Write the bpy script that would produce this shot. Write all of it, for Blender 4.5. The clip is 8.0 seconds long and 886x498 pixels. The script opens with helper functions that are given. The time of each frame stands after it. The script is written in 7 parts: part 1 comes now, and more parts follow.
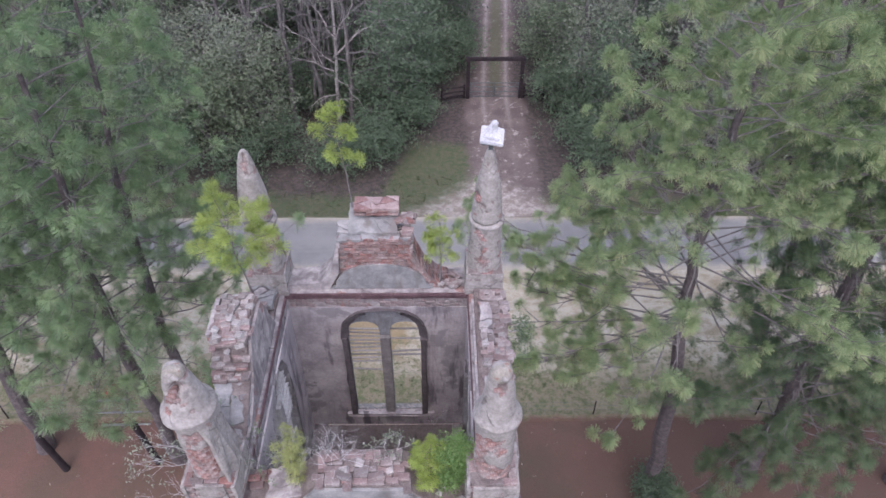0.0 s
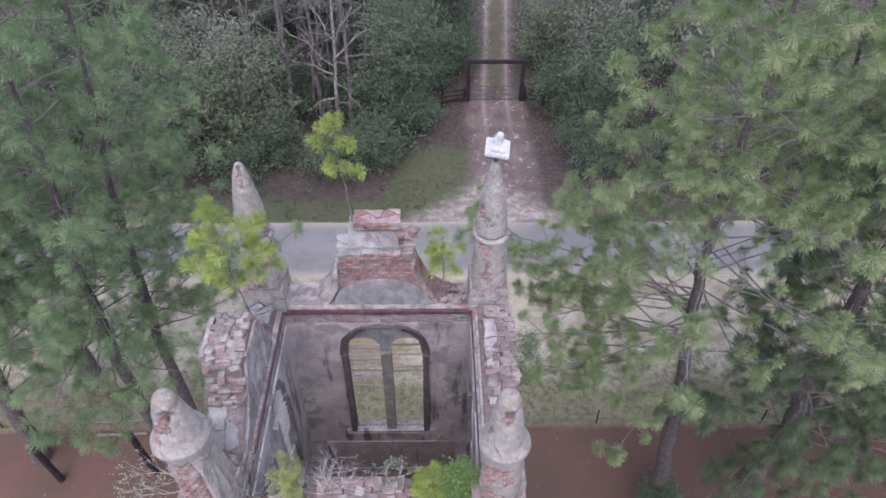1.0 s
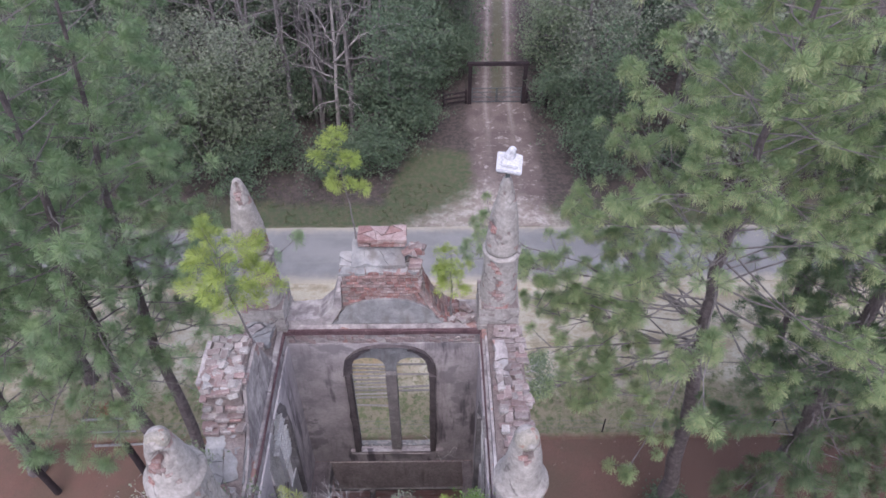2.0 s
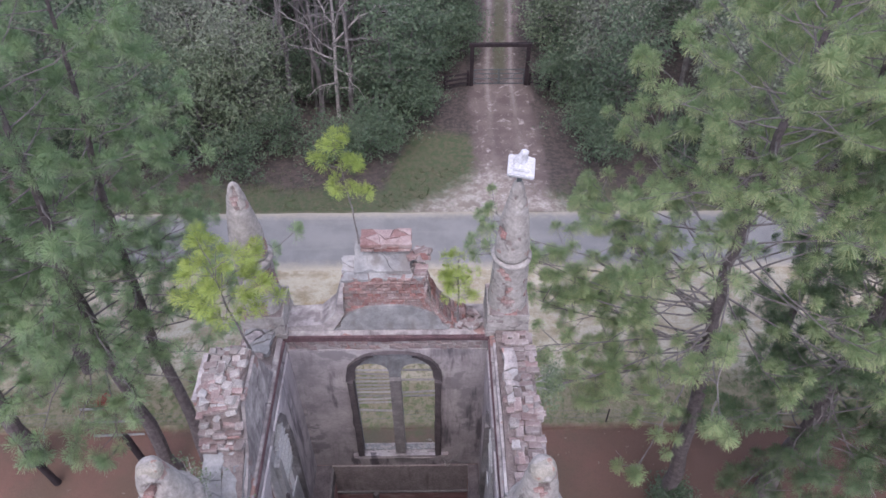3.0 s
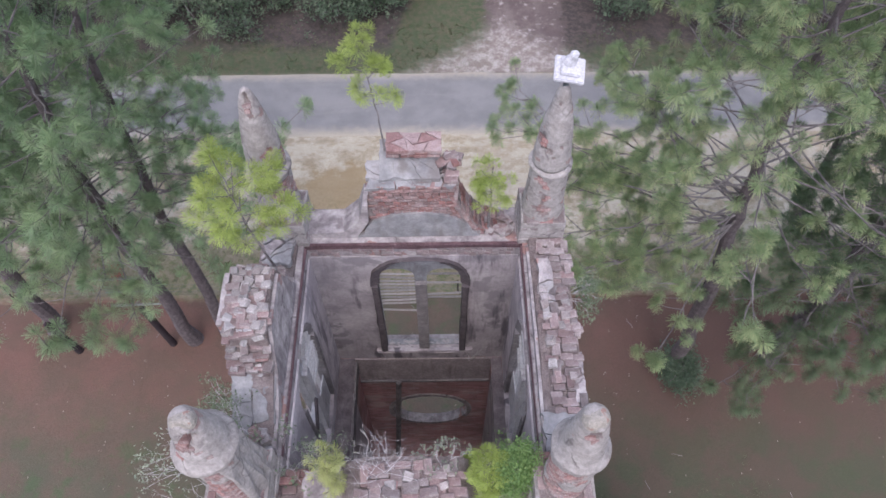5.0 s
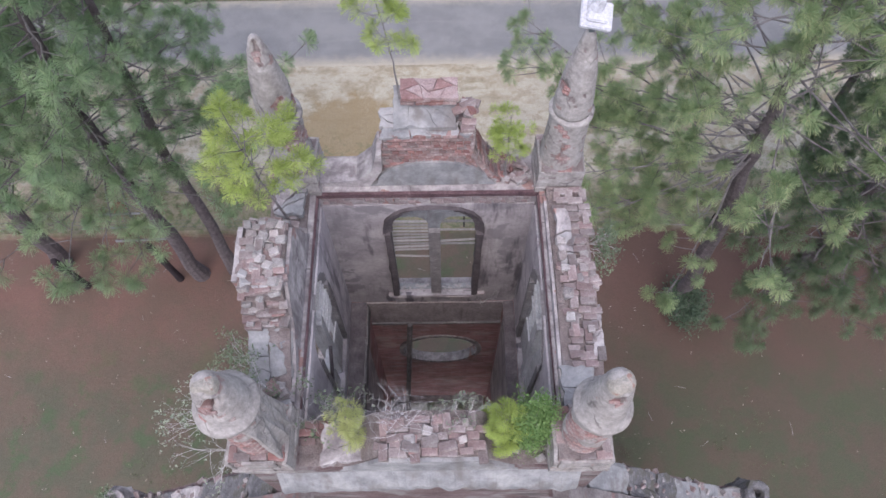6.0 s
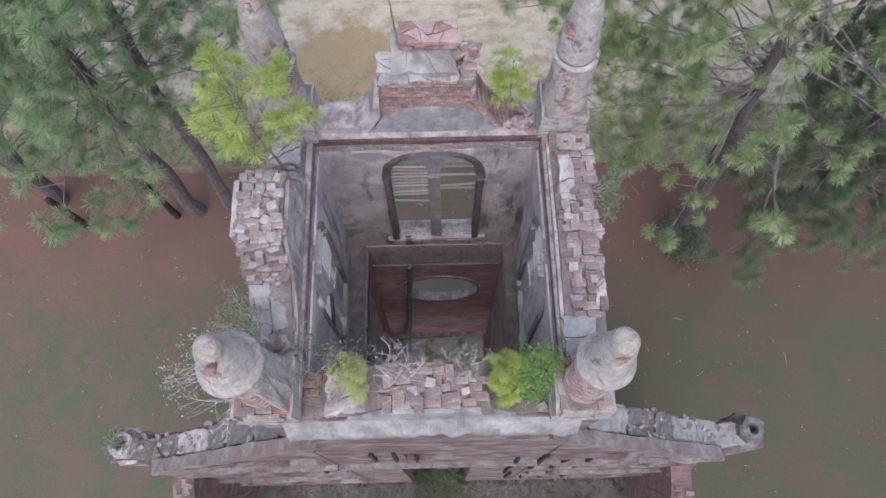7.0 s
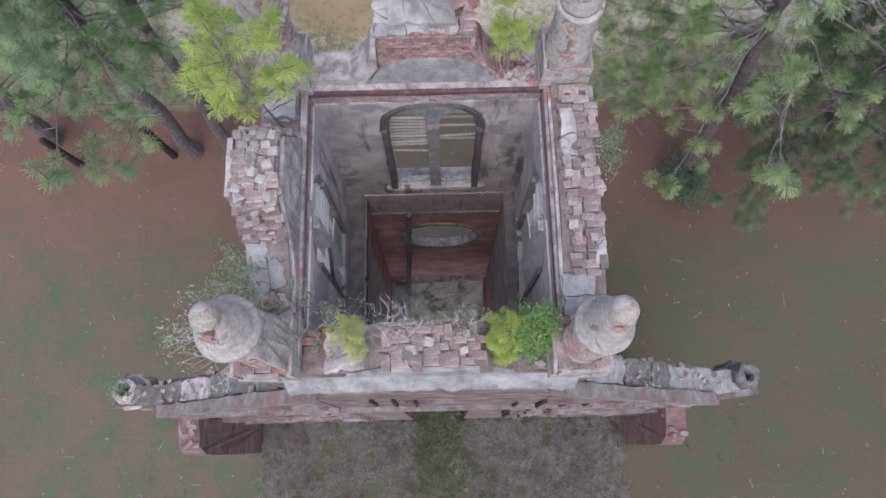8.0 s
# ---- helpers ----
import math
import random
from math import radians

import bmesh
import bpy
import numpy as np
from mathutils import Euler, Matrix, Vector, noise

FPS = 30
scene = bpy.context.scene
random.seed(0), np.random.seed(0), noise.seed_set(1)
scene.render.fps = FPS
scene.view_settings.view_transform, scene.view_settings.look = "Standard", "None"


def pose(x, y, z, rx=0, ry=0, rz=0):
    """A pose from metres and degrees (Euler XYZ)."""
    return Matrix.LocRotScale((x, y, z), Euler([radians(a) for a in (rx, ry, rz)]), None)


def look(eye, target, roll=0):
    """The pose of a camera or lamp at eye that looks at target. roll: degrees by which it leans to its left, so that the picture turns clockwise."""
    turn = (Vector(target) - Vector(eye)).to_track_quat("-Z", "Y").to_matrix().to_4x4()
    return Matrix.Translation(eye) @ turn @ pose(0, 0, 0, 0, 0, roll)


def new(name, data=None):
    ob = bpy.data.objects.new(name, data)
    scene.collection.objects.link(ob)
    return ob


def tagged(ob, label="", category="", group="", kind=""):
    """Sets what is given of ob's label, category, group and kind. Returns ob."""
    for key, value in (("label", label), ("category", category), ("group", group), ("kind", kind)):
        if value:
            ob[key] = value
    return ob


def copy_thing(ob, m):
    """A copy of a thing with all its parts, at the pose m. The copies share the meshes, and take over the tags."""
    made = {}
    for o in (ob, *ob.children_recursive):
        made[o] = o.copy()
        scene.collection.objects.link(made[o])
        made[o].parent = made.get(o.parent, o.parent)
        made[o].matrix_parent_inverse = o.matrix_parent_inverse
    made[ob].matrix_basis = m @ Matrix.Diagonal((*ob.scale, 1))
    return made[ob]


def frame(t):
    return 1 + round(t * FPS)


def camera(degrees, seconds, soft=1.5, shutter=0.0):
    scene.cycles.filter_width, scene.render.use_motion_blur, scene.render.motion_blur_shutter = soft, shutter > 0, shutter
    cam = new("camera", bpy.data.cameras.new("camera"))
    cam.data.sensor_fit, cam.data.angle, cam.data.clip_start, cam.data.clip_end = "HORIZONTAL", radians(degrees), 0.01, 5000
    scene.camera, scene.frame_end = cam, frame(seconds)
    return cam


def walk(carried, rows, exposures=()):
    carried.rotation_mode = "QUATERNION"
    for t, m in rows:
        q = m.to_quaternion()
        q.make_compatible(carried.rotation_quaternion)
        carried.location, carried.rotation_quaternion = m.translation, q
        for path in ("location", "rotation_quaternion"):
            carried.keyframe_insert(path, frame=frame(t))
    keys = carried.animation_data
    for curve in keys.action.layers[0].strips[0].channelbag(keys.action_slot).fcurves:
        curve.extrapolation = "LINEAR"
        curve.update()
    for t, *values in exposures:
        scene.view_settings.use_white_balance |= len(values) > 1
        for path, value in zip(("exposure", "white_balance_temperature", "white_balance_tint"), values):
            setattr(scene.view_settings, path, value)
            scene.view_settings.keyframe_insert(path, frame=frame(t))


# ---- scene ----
cam = camera(63.9, 8.0, soft=1.6)
PATH = [
    (0, (1.158, -7.485, 27.998), (1.174, -6.038, 26.618), 0.2),
    (0.5, (1.15, -7.249, 27.943), (1.168, -5.801, 26.564), 0.2),
    (1, (1.098, -6.988, 27.865), (1.116, -5.539, 26.487), 0.2),
    (1.5, (1.03, -6.703, 27.778), (1.048, -5.252, 26.401), 0.1),
    (3, (0.858, -5.702, 27.636), (0.877, -4.295, 26.214), 0.1),
    (3.5, (0.804, -5.372, 27.623), (0.822, -4.032, 26.139), 0.1),
    (4, (0.684, -5.065, 27.595), (0.699, -3.809, 26.039), -0.0),
    (4.5, (0.557, -4.769, 27.597), (0.569, -3.601, 25.973), -0.1),
    (6, (0.214, -4.079, 27.597), (0.217, -3.181, 25.811), -0.6),
    (6.5, (0.165, -3.904, 27.603), (0.168, -3.098, 25.773), -0.7),
    (7, (0.166, -3.715, 27.6), (0.173, -3.005, 25.73), -0.8),
    (7.5, (0.181, -3.532, 27.592), (0.185, -2.914, 25.69), -1.0),
    (8, (0.201, -3.358, 27.594), (0.202, -2.827, 25.666), -1.2),
]
walk(cam, [(t, look(eye, target, roll)) for t, eye, target, roll in PATH], exposures=[(0.0, 0.86, 6460, 20.5), (4.5, 0.86, 6510, 19.5), (8.0, 0.87, 6600, 14)])

# ---- light ----
world = bpy.data.worlds.new("overcast_sky")
scene.world = world
world.use_nodes = True
wn = world.node_tree
wn.nodes.clear()
sky = wn.nodes.new("ShaderNodeTexSky")
sky.sky_type = "NISHITA"
sky.sun_disc = False
sky.sun_elevation = radians(60)
sky.sun_rotation = radians(184)
sky.air_density, sky.dust_density, sky.ozone_density = 1.0, 2.0, 1.5
veil = wn.nodes.new("ShaderNodeHueSaturation")
veil.inputs["Saturation"].default_value = 0.62
wbg = wn.nodes.new("ShaderNodeBackground")
wbg.inputs["Strength"].default_value = 0.225
wout = wn.nodes.new("ShaderNodeOutputWorld")
wn.links.new(sky.outputs[0], veil.inputs["Color"])
wn.links.new(veil.outputs[0], wbg.inputs["Color"])
wn.links.new(wbg.outputs[0], wout.inputs["Surface"])

sun_data = bpy.data.lights.new("sun", "SUN")
sun_data.energy = 0.5
sun_data.angle = radians(50)
sun_data.color = (1.0, 0.98, 0.97)
sun = new("sun", sun_data)
sun.matrix_world = look((-1.5, -22, 50), (0, 0, 0))

# ---- materials ----
from mathutils.geometry import tessellate_polygon


def ramp_node(nt, stops):
    r = nt.nodes.new("ShaderNodeValToRGB")
    while len(r.color_ramp.elements) < len(stops):
        r.color_ramp.elements.new(0.5)
    for e, (p, c) in zip(r.color_ramp.elements, stops):
        e.position, e.color = p, (*c, 1)
    return r


def noise_node(nt, vec, scale, detail=4.0, rough=0.6, stretch=None):
    if stretch:
        mp = nt.nodes.new("ShaderNodeMapping")
        mp.inputs["Scale"].default_value = stretch
        nt.links.new(vec, mp.inputs["Vector"])
        vec = mp.outputs[0]
    n = nt.nodes.new("ShaderNodeTexNoise")
    n.inputs["Scale"].default_value = scale
    n.inputs["Detail"].default_value = detail
    n.inputs["Roughness"].default_value = rough
    nt.links.new(vec, n.inputs["Vector"])
    return n.outputs["Fac"]


def mixed(nt, fac, a, b, mode="MIX"):
    m = nt.nodes.new("ShaderNodeMix")
    m.data_type, m.blend_type = "RGBA", mode
    for key, v in ((0, fac), (6, a), (7, b)):
        if isinstance(v, (int, float)):
            m.inputs[key].default_value = v
        elif isinstance(v, tuple):
            m.inputs[key].default_value = (*v, 1)
        else:
            nt.links.new(v, m.inputs[key])
    return m.outputs[2]


def span(nt, value, lo, hi, a=0.0, b=1.0, smooth=True):
    m = nt.nodes.new("ShaderNodeMapRange")
    m.interpolation_type = "SMOOTHSTEP" if smooth else "LINEAR"
    for k, v in (("From Min", lo), ("From Max", hi), ("To Min", a), ("To Max", b)):
        m.inputs[k].default_value = v
    nt.links.new(value, m.inputs["Value"])
    return m.outputs[0]


def calc(nt, op, a, b):
    m = nt.nodes.new("ShaderNodeMath")
    m.operation = op
    for k, v in ((0, a), (1, b)):
        if isinstance(v, (int, float)):
            m.inputs[k].default_value = v
        else:
            nt.links.new(v, m.inputs[k])
    return m.outputs[0]


def base(name, rough=0.9, metal=0.0):
    mt = bpy.data.materials.new(name)
    mt.use_nodes = True
    nt = mt.node_tree
    b = nt.nodes["Principled BSDF"]
    b.inputs["Roughness"].default_value = rough
    b.inputs["Metallic"].default_value = metal
    b.inputs["Specular IOR Level"].default_value = 0.25
    tc = nt.nodes.new("ShaderNodeTexCoord")
    return mt, nt, b, tc.outputs["Object"]


def bumped(nt, b, height, strength, distance):
    n = nt.nodes.new("ShaderNodeBump")
    n.inputs["Strength"].default_value = strength
    n.inputs["Distance"].default_value = distance
    nt.links.new(height, n.inputs["Height"])
    nt.links.new(n.outputs[0], b.inputs["Normal"])


def surface(name, stops, scale, fine=30.0, rough=0.9, bump=0.4, depth=0.02, stain=None, stain_scale=(3, 3, 0.35), stain_at=(0.5, 0.68),
            patch=None, patch_scale=1.4, patch_at=(0.56, 0.6), vary="", amount=0.35, metal=0.0, grit=(0.62, 1.25), cracks=0.0, streaks=0.0):
    """Weathered surface: broad tone, fine grain, running stains, patches where the coat is lost, and a tone for each piece."""
    mt, nt, b, vec = base(name, rough, metal)
    col = ramp_node(nt, stops)
    nt.links.new(noise_node(nt, vec, scale, 5, 0.65), col.inputs[0])
    c = col.outputs[0]
    grain = noise_node(nt, vec, fine, 4, 0.7)
    c = mixed(nt, 1.0, c, ramp_gray(nt, grain, *grit), "MULTIPLY")
    if patch:
        pf = span(nt, noise_node(nt, vec, patch_scale, 6, 0.62), *patch_at)
        c = mixed(nt, pf, c, patch)
    if stain:
        sf = span(nt, noise_node(nt, vec, 1.0, 5, 0.6, stain_scale), *stain_at)
        c = mixed(nt, calc(nt, "MULTIPLY", sf, 0.85), c, stain)
    if streaks:
        sk = calc(nt, "MULTIPLY", span(nt, noise_node(nt, vec, 1.0, 5, 0.7, (7, 7, 0.9)), 0.46, 0.66, 0, streaks), span(nt, noise_node(nt, vec, 0.8, 3), 0.42, 0.6, 0.3, 1.3))
        c = mixed(nt, sk, c, (0.13, 0.112, 0.118))
    if cracks:
        # hair cracks, wandering and broken off here and there
        vo = nt.nodes.new("ShaderNodeTexVoronoi")
        vo.feature = "DISTANCE_TO_EDGE"
        vo.inputs["Scale"].default_value = cracks
        bent = nt.nodes.new("ShaderNodeVectorMath")
        nz = nt.nodes.new("ShaderNodeTexNoise")
        nz.inputs["Scale"].default_value = 5.0
        nz.inputs["Detail"].default_value = 4.0
        nt.links.new(vec, nz.inputs["Vector"])
        half = nt.nodes.new("ShaderNodeVectorMath")
        half.operation = "SCALE"
        half.inputs["Scale"].default_value = 0.22
        nt.links.new(nz.outputs["Color"], half.inputs[0])
        nt.links.new(vec, bent.inputs[0])
        nt.links.new(half.outputs[0], bent.inputs[1])
        nt.links.new(bent.outputs[0], vo.inputs["Vector"])
        thin = span(nt, vo.outputs["Distance"], 0.0, 0.022 * cracks, 1, 0)
        thin = calc(nt, "MULTIPLY", thin, span(nt, noise_node(nt, vec, 1.7, 3), 0.5, 0.62, 0, 0.7))
        c = mixed(nt, thin, c, (0.07, 0.06, 0.06))
    if vary:
        if vary == "object":
            rnd = nt.nodes.new("ShaderNodeObjectInfo").outputs["Random"]
        else:
            rnd = nt.nodes.new("ShaderNodeNewGeometry").outputs["Random Per Island"]
        hs = nt.nodes.new("ShaderNodeHueSaturation")
        nt.links.new(span(nt, rnd, 0, 1, 1 - amount, 1 + amount, False), hs.inputs["Value"])
        nt.links.new(span(nt, calc(nt, "FRACT", calc(nt, "MULTIPLY", rnd, 7.3), 0.0), 0, 1, 0.55, 1.15, False), hs.inputs["Saturation"])
        nt.links.new(c, hs.inputs["Color"])
        c = hs.outputs[0]
    nt.links.new(c, b.inputs["Base Color"])
    bumped(nt, b, grain, bump, depth)
    return mt


def ramp_gray(nt, fac, lo, hi):
    m = span(nt, fac, 0.25, 0.75, lo, hi, False)
    cb = nt.nodes.new("ShaderNodeCombineColor")
    for i in range(3):
        nt.links.new(m, cb.inputs[i])
    return cb.outputs[0]


def leafy(name, dark, light, tip, rough=0.6, through_light=0.25, single=0.6, patch=0.9):
    """Leaves or needles: a tone for each leaf, a little light let through."""
    mt, nt, b, vec = base(name, rough)
    rnd = nt.nodes.new("ShaderNodeNewGeometry").outputs["Random Per Island"]
    col = ramp_node(nt, [(0.0, dark), (0.6, light), (1.0, tip)])
    broad = noise_node(nt, vec, patch, 3, 0.6)
    mixv = calc(nt, "ADD", calc(nt, "MULTIPLY", rnd, single), span(nt, broad, 0.3, 0.7, 0.0, 1.0 - single))
    nt.links.new(mixv, col.inputs[0])
    nt.links.new(col.outputs[0], b.inputs["Base Color"])
    tr = nt.nodes.new("ShaderNodeBsdfTranslucent")
    nt.links.new(col.outputs[0], tr.inputs["Color"])
    mx = nt.nodes.new("ShaderNodeMixShader")
    mx.inputs[0].default_value = through_light
    nt.links.new(b.outputs[0], mx.inputs[1])
    nt.links.new(tr.outputs[0], mx.inputs[2])
    nt.links.new(mx.outputs[0], nt.nodes["Material Output"].inputs["Surface"])
    return mt


STUCCO = surface("weathered_stucco", [(0.32, (0.19, 0.17, 0.175)), (0.48, (0.325, 0.295, 0.30)), (0.66, (0.46, 0.425, 0.42))], 4.2, 22, cracks=1.9, streaks=0.35,
                 stain=(0.15, 0.13, 0.135), stain_at=(0.52, 0.72), patch=(0.30, 0.185, 0.17), patch_scale=1.9, patch_at=(0.62, 0.65), bump=0.6, depth=0.02, grit=(0.80, 1.14))
PIN_STUCCO = surface("beige_pinnacle_stucco", [(0.3, (0.22, 0.2, 0.193)), (0.48, (0.295, 0.273, 0.264)), (0.68, (0.36, 0.337, 0.326))], 4.5, 18, cracks=2.6, streaks=0.22,
                     stain=(0.19, 0.165, 0.16), stain_at=(0.56, 0.76), patch=(0.26, 0.18, 0.166), patch_scale=3.2, patch_at=(0.64, 0.67), bump=0.6, depth=0.03, grit=(0.78, 1.16))
CEMENT = surface("grey_cement", [(0.3, (0.16, 0.158, 0.166)), (0.5, (0.245, 0.244, 0.252)), (0.7, (0.34, 0.335, 0.335))], 3.4, 30,
                 stain=(0.15, 0.135, 0.132), stain_scale=(3.2, 3.2, 1.1), stain_at=(0.48, 0.7), bump=0.35, depth=0.01, grit=(0.82, 1.12))
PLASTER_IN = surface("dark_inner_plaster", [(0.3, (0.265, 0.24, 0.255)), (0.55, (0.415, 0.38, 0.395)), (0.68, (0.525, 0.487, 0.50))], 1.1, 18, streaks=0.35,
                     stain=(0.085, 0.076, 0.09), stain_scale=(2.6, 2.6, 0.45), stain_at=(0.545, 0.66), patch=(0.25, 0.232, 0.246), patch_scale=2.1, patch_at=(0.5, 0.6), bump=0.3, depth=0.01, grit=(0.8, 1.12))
# paler copy of the inner plaster; light on the side walls put into it
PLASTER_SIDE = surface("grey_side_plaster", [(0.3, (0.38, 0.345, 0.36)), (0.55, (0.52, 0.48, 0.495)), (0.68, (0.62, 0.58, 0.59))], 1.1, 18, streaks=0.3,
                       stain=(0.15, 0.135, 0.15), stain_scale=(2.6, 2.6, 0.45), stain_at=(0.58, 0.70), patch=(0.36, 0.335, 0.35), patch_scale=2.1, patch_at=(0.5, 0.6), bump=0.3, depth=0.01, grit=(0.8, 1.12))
BRICK = surface("old_brick", [(0.3, (0.19, 0.105, 0.099)), (0.55, (0.262, 0.155, 0.146)), (0.78, (0.34, 0.25, 0.24))], 6, 60, vary="object", amount=0.25,
                patch=(0.40, 0.34, 0.325), patch_scale=6, patch_at=(0.60, 0.70))
BRICK_PALE = surface("mortared_brick", [(0.3, (0.165, 0.113, 0.112)), (0.5, (0.235, 0.18, 0.177)), (0.72, (0.34, 0.298, 0.293))], 9, 50, vary="object", amount=0.3, patch=(0.335, 0.308, 0.30), patch_scale=11, patch_at=(0.62, 0.70))
RUBBLE = surface("pale_rubble", [(0.3, (0.215, 0.18, 0.177)), (0.5, (0.295, 0.263, 0.258)), (0.75, (0.40, 0.372, 0.363))], 7, 50, vary="object", amount=0.25)
MORTAR = surface("crumbled_mortar", [(0.3, (0.18, 0.14, 0.136)), (0.55, (0.27, 0.225, 0.217)), (0.75, (0.36, 0.322, 0.313))], 5, 45, bump=0.9, depth=0.05)
TIMBER = surface("rotten_red_timber", [(0.3, (0.075, 0.045, 0.052)), (0.6, (0.135, 0.082, 0.09)), (0.8, (0.24, 0.175, 0.18))], 5, 40, bump=0.6)
OLD_WOOD = surface("grey_old_wood", [(0.3, (0.14, 0.13, 0.135)), (0.55, (0.23, 0.215, 0.22)), (0.78, (0.36, 0.34, 0.34))], 4, 34, bump=0.5)
TRACERY = surface("weathered_blue_grey_wood", [(0.3, (0.17, 0.175, 0.19)), (0.55, (0.26, 0.268, 0.285)), (0.78, (0.38, 0.39, 0.405))], 5, 34, bump=0.5, streaks=0.4)
PALE_WOOD = surface("bleached_louvre_wood", [(0.3, (0.19, 0.18, 0.18)), (0.6, (0.28, 0.265, 0.265)), (0.8, (0.38, 0.365, 0.365))], 6, 40, vary="object", amount=0.25)
CHARRED = surface("tarred_dark_wood", [(0.3, (0.022, 0.016, 0.02)), (0.6, (0.04, 0.03, 0.034)), (0.8, (0.08, 0.06, 0.06))], 5, 40)
WHITE_STONE = surface("white_marble", [(0.3, (0.42, 0.42, 0.46)), (0.6, (0.51, 0.51, 0.55)), (0.8, (0.59, 0.59, 0.62))], 5, 30, rough=0.6, bump=0.2)
IRON = surface("dull_iron", [(0.3, (0.10, 0.12, 0.13)), (0.6, (0.16, 0.18, 0.19)), (0.8, (0.24, 0.25, 0.25))], 8, 50, rough=0.55, metal=0.6)
MOSSY = surface("mossy_coping", [(0.25, (0.08, 0.075, 0.079)), (0.5, (0.15, 0.145, 0.153)), (0.75, (0.25, 0.242, 0.245))], 5.5, 28, patch=(0.11, 0.104, 0.092),
                patch_scale=4.2, patch_at=(0.48, 0.64), bump=0.8, depth=0.04)
BARK = surface("pine_bark", [(0.3, (0.09, 0.073, 0.078)), (0.55, (0.15, 0.126, 0.131)), (0.8, (0.235, 0.202, 0.205))], 5, 30, bump=1.0, depth=0.04)
GREY_BARK = surface("grey_bark", [(0.3, (0.20, 0.185, 0.185)), (0.55, (0.34, 0.315, 0.312)), (0.8, (0.48, 0.455, 0.45))], 3, 24, bump=0.8)
DEAD_TWIG = surface("bleached_twigs", [(0.3, (0.38, 0.36, 0.365)), (0.6, (0.52, 0.50, 0.51)), (0.8, (0.64, 0.62, 0.62))], 5, 30)
WOOD_BARK = surface("grey_forest_bark", [(0.3, (0.095, 0.085, 0.088)), (0.55, (0.17, 0.155, 0.157)), (0.8, (0.27, 0.255, 0.252))], 3, 24, bump=0.8)
OAK_LEAF = leafy("grey_green_oak_leaves", (0.13, 0.172, 0.11), (0.187, 0.236, 0.152), (0.252, 0.29, 0.20), through_light=0.3)
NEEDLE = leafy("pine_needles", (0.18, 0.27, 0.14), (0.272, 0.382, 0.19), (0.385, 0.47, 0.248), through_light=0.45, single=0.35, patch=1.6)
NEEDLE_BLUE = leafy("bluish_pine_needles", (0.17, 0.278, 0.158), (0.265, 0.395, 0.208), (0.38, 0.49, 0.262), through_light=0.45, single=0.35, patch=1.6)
# darker copies for the right-hand pines: crown shade put into the needle colour
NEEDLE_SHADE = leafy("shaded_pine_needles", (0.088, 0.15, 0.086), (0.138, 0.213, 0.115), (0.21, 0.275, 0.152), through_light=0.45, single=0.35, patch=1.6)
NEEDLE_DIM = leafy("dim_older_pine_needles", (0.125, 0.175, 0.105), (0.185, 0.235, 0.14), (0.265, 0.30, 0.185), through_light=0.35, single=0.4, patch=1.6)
NEEDLE_PALE = leafy("older_pine_needles", (0.285, 0.345, 0.18), (0.395, 0.45, 0.243), (0.515, 0.53, 0.312), through_light=0.35, single=0.4, patch=1.6)
NEEDLE_DULL = leafy("dull_older_pine_needles", (0.172, 0.244, 0.152), (0.25, 0.325, 0.196), (0.34, 0.395, 0.245), through_light=0.35, single=0.4, patch=1.6)
NEEDLE_YOUNG = leafy("young_pine_needles", (0.235, 0.32, 0.08), (0.375, 0.475, 0.13), (0.51, 0.575, 0.21), through_light=0.35)
NEEDLE_OLIVE = leafy("yellow_pine_needles", (0.27, 0.31, 0.12), (0.43, 0.47, 0.19), (0.56, 0.57, 0.28), through_light=0.35)
LEAF_GREEN = leafy("green_leaves", (0.10, 0.14, 0.085), (0.17, 0.22, 0.14), (0.25, 0.30, 0.20), through_light=0.3)
LEAF_GREY = leafy("grey_green_leaves", (0.138, 0.165, 0.125), (0.215, 0.248, 0.185), (0.305, 0.333, 0.26), through_light=0.3)
LEAF_DARK = leafy("dark_leaves", (0.07, 0.11, 0.074), (0.12, 0.17, 0.11), (0.19, 0.235, 0.155), through_light=0.3)
LEAF_BRIGHT = leafy("bright_shrub_leaves", (0.10, 0.19, 0.065), (0.18, 0.29, 0.10), (0.28, 0.39, 0.16), through_light=0.3)
LEAF_DRY = leafy("dry_weeds", (0.20, 0.18, 0.176), (0.32, 0.297, 0.29), (0.44, 0.416, 0.406), through_light=0.3)
STRAW = leafy("pale_dead_leaves", (0.20, 0.16, 0.13), (0.30, 0.26, 0.22), (0.44, 0.40, 0.36))
WEED = leafy("bright_weeds", (0.125, 0.155, 0.10), (0.195, 0.23, 0.15), (0.29, 0.32, 0.22), through_light=0.3)
GRASS = leafy("sparse_grass", (0.072, 0.095, 0.05), (0.122, 0.145, 0.08), (0.21, 0.215, 0.135), through_light=0.3)

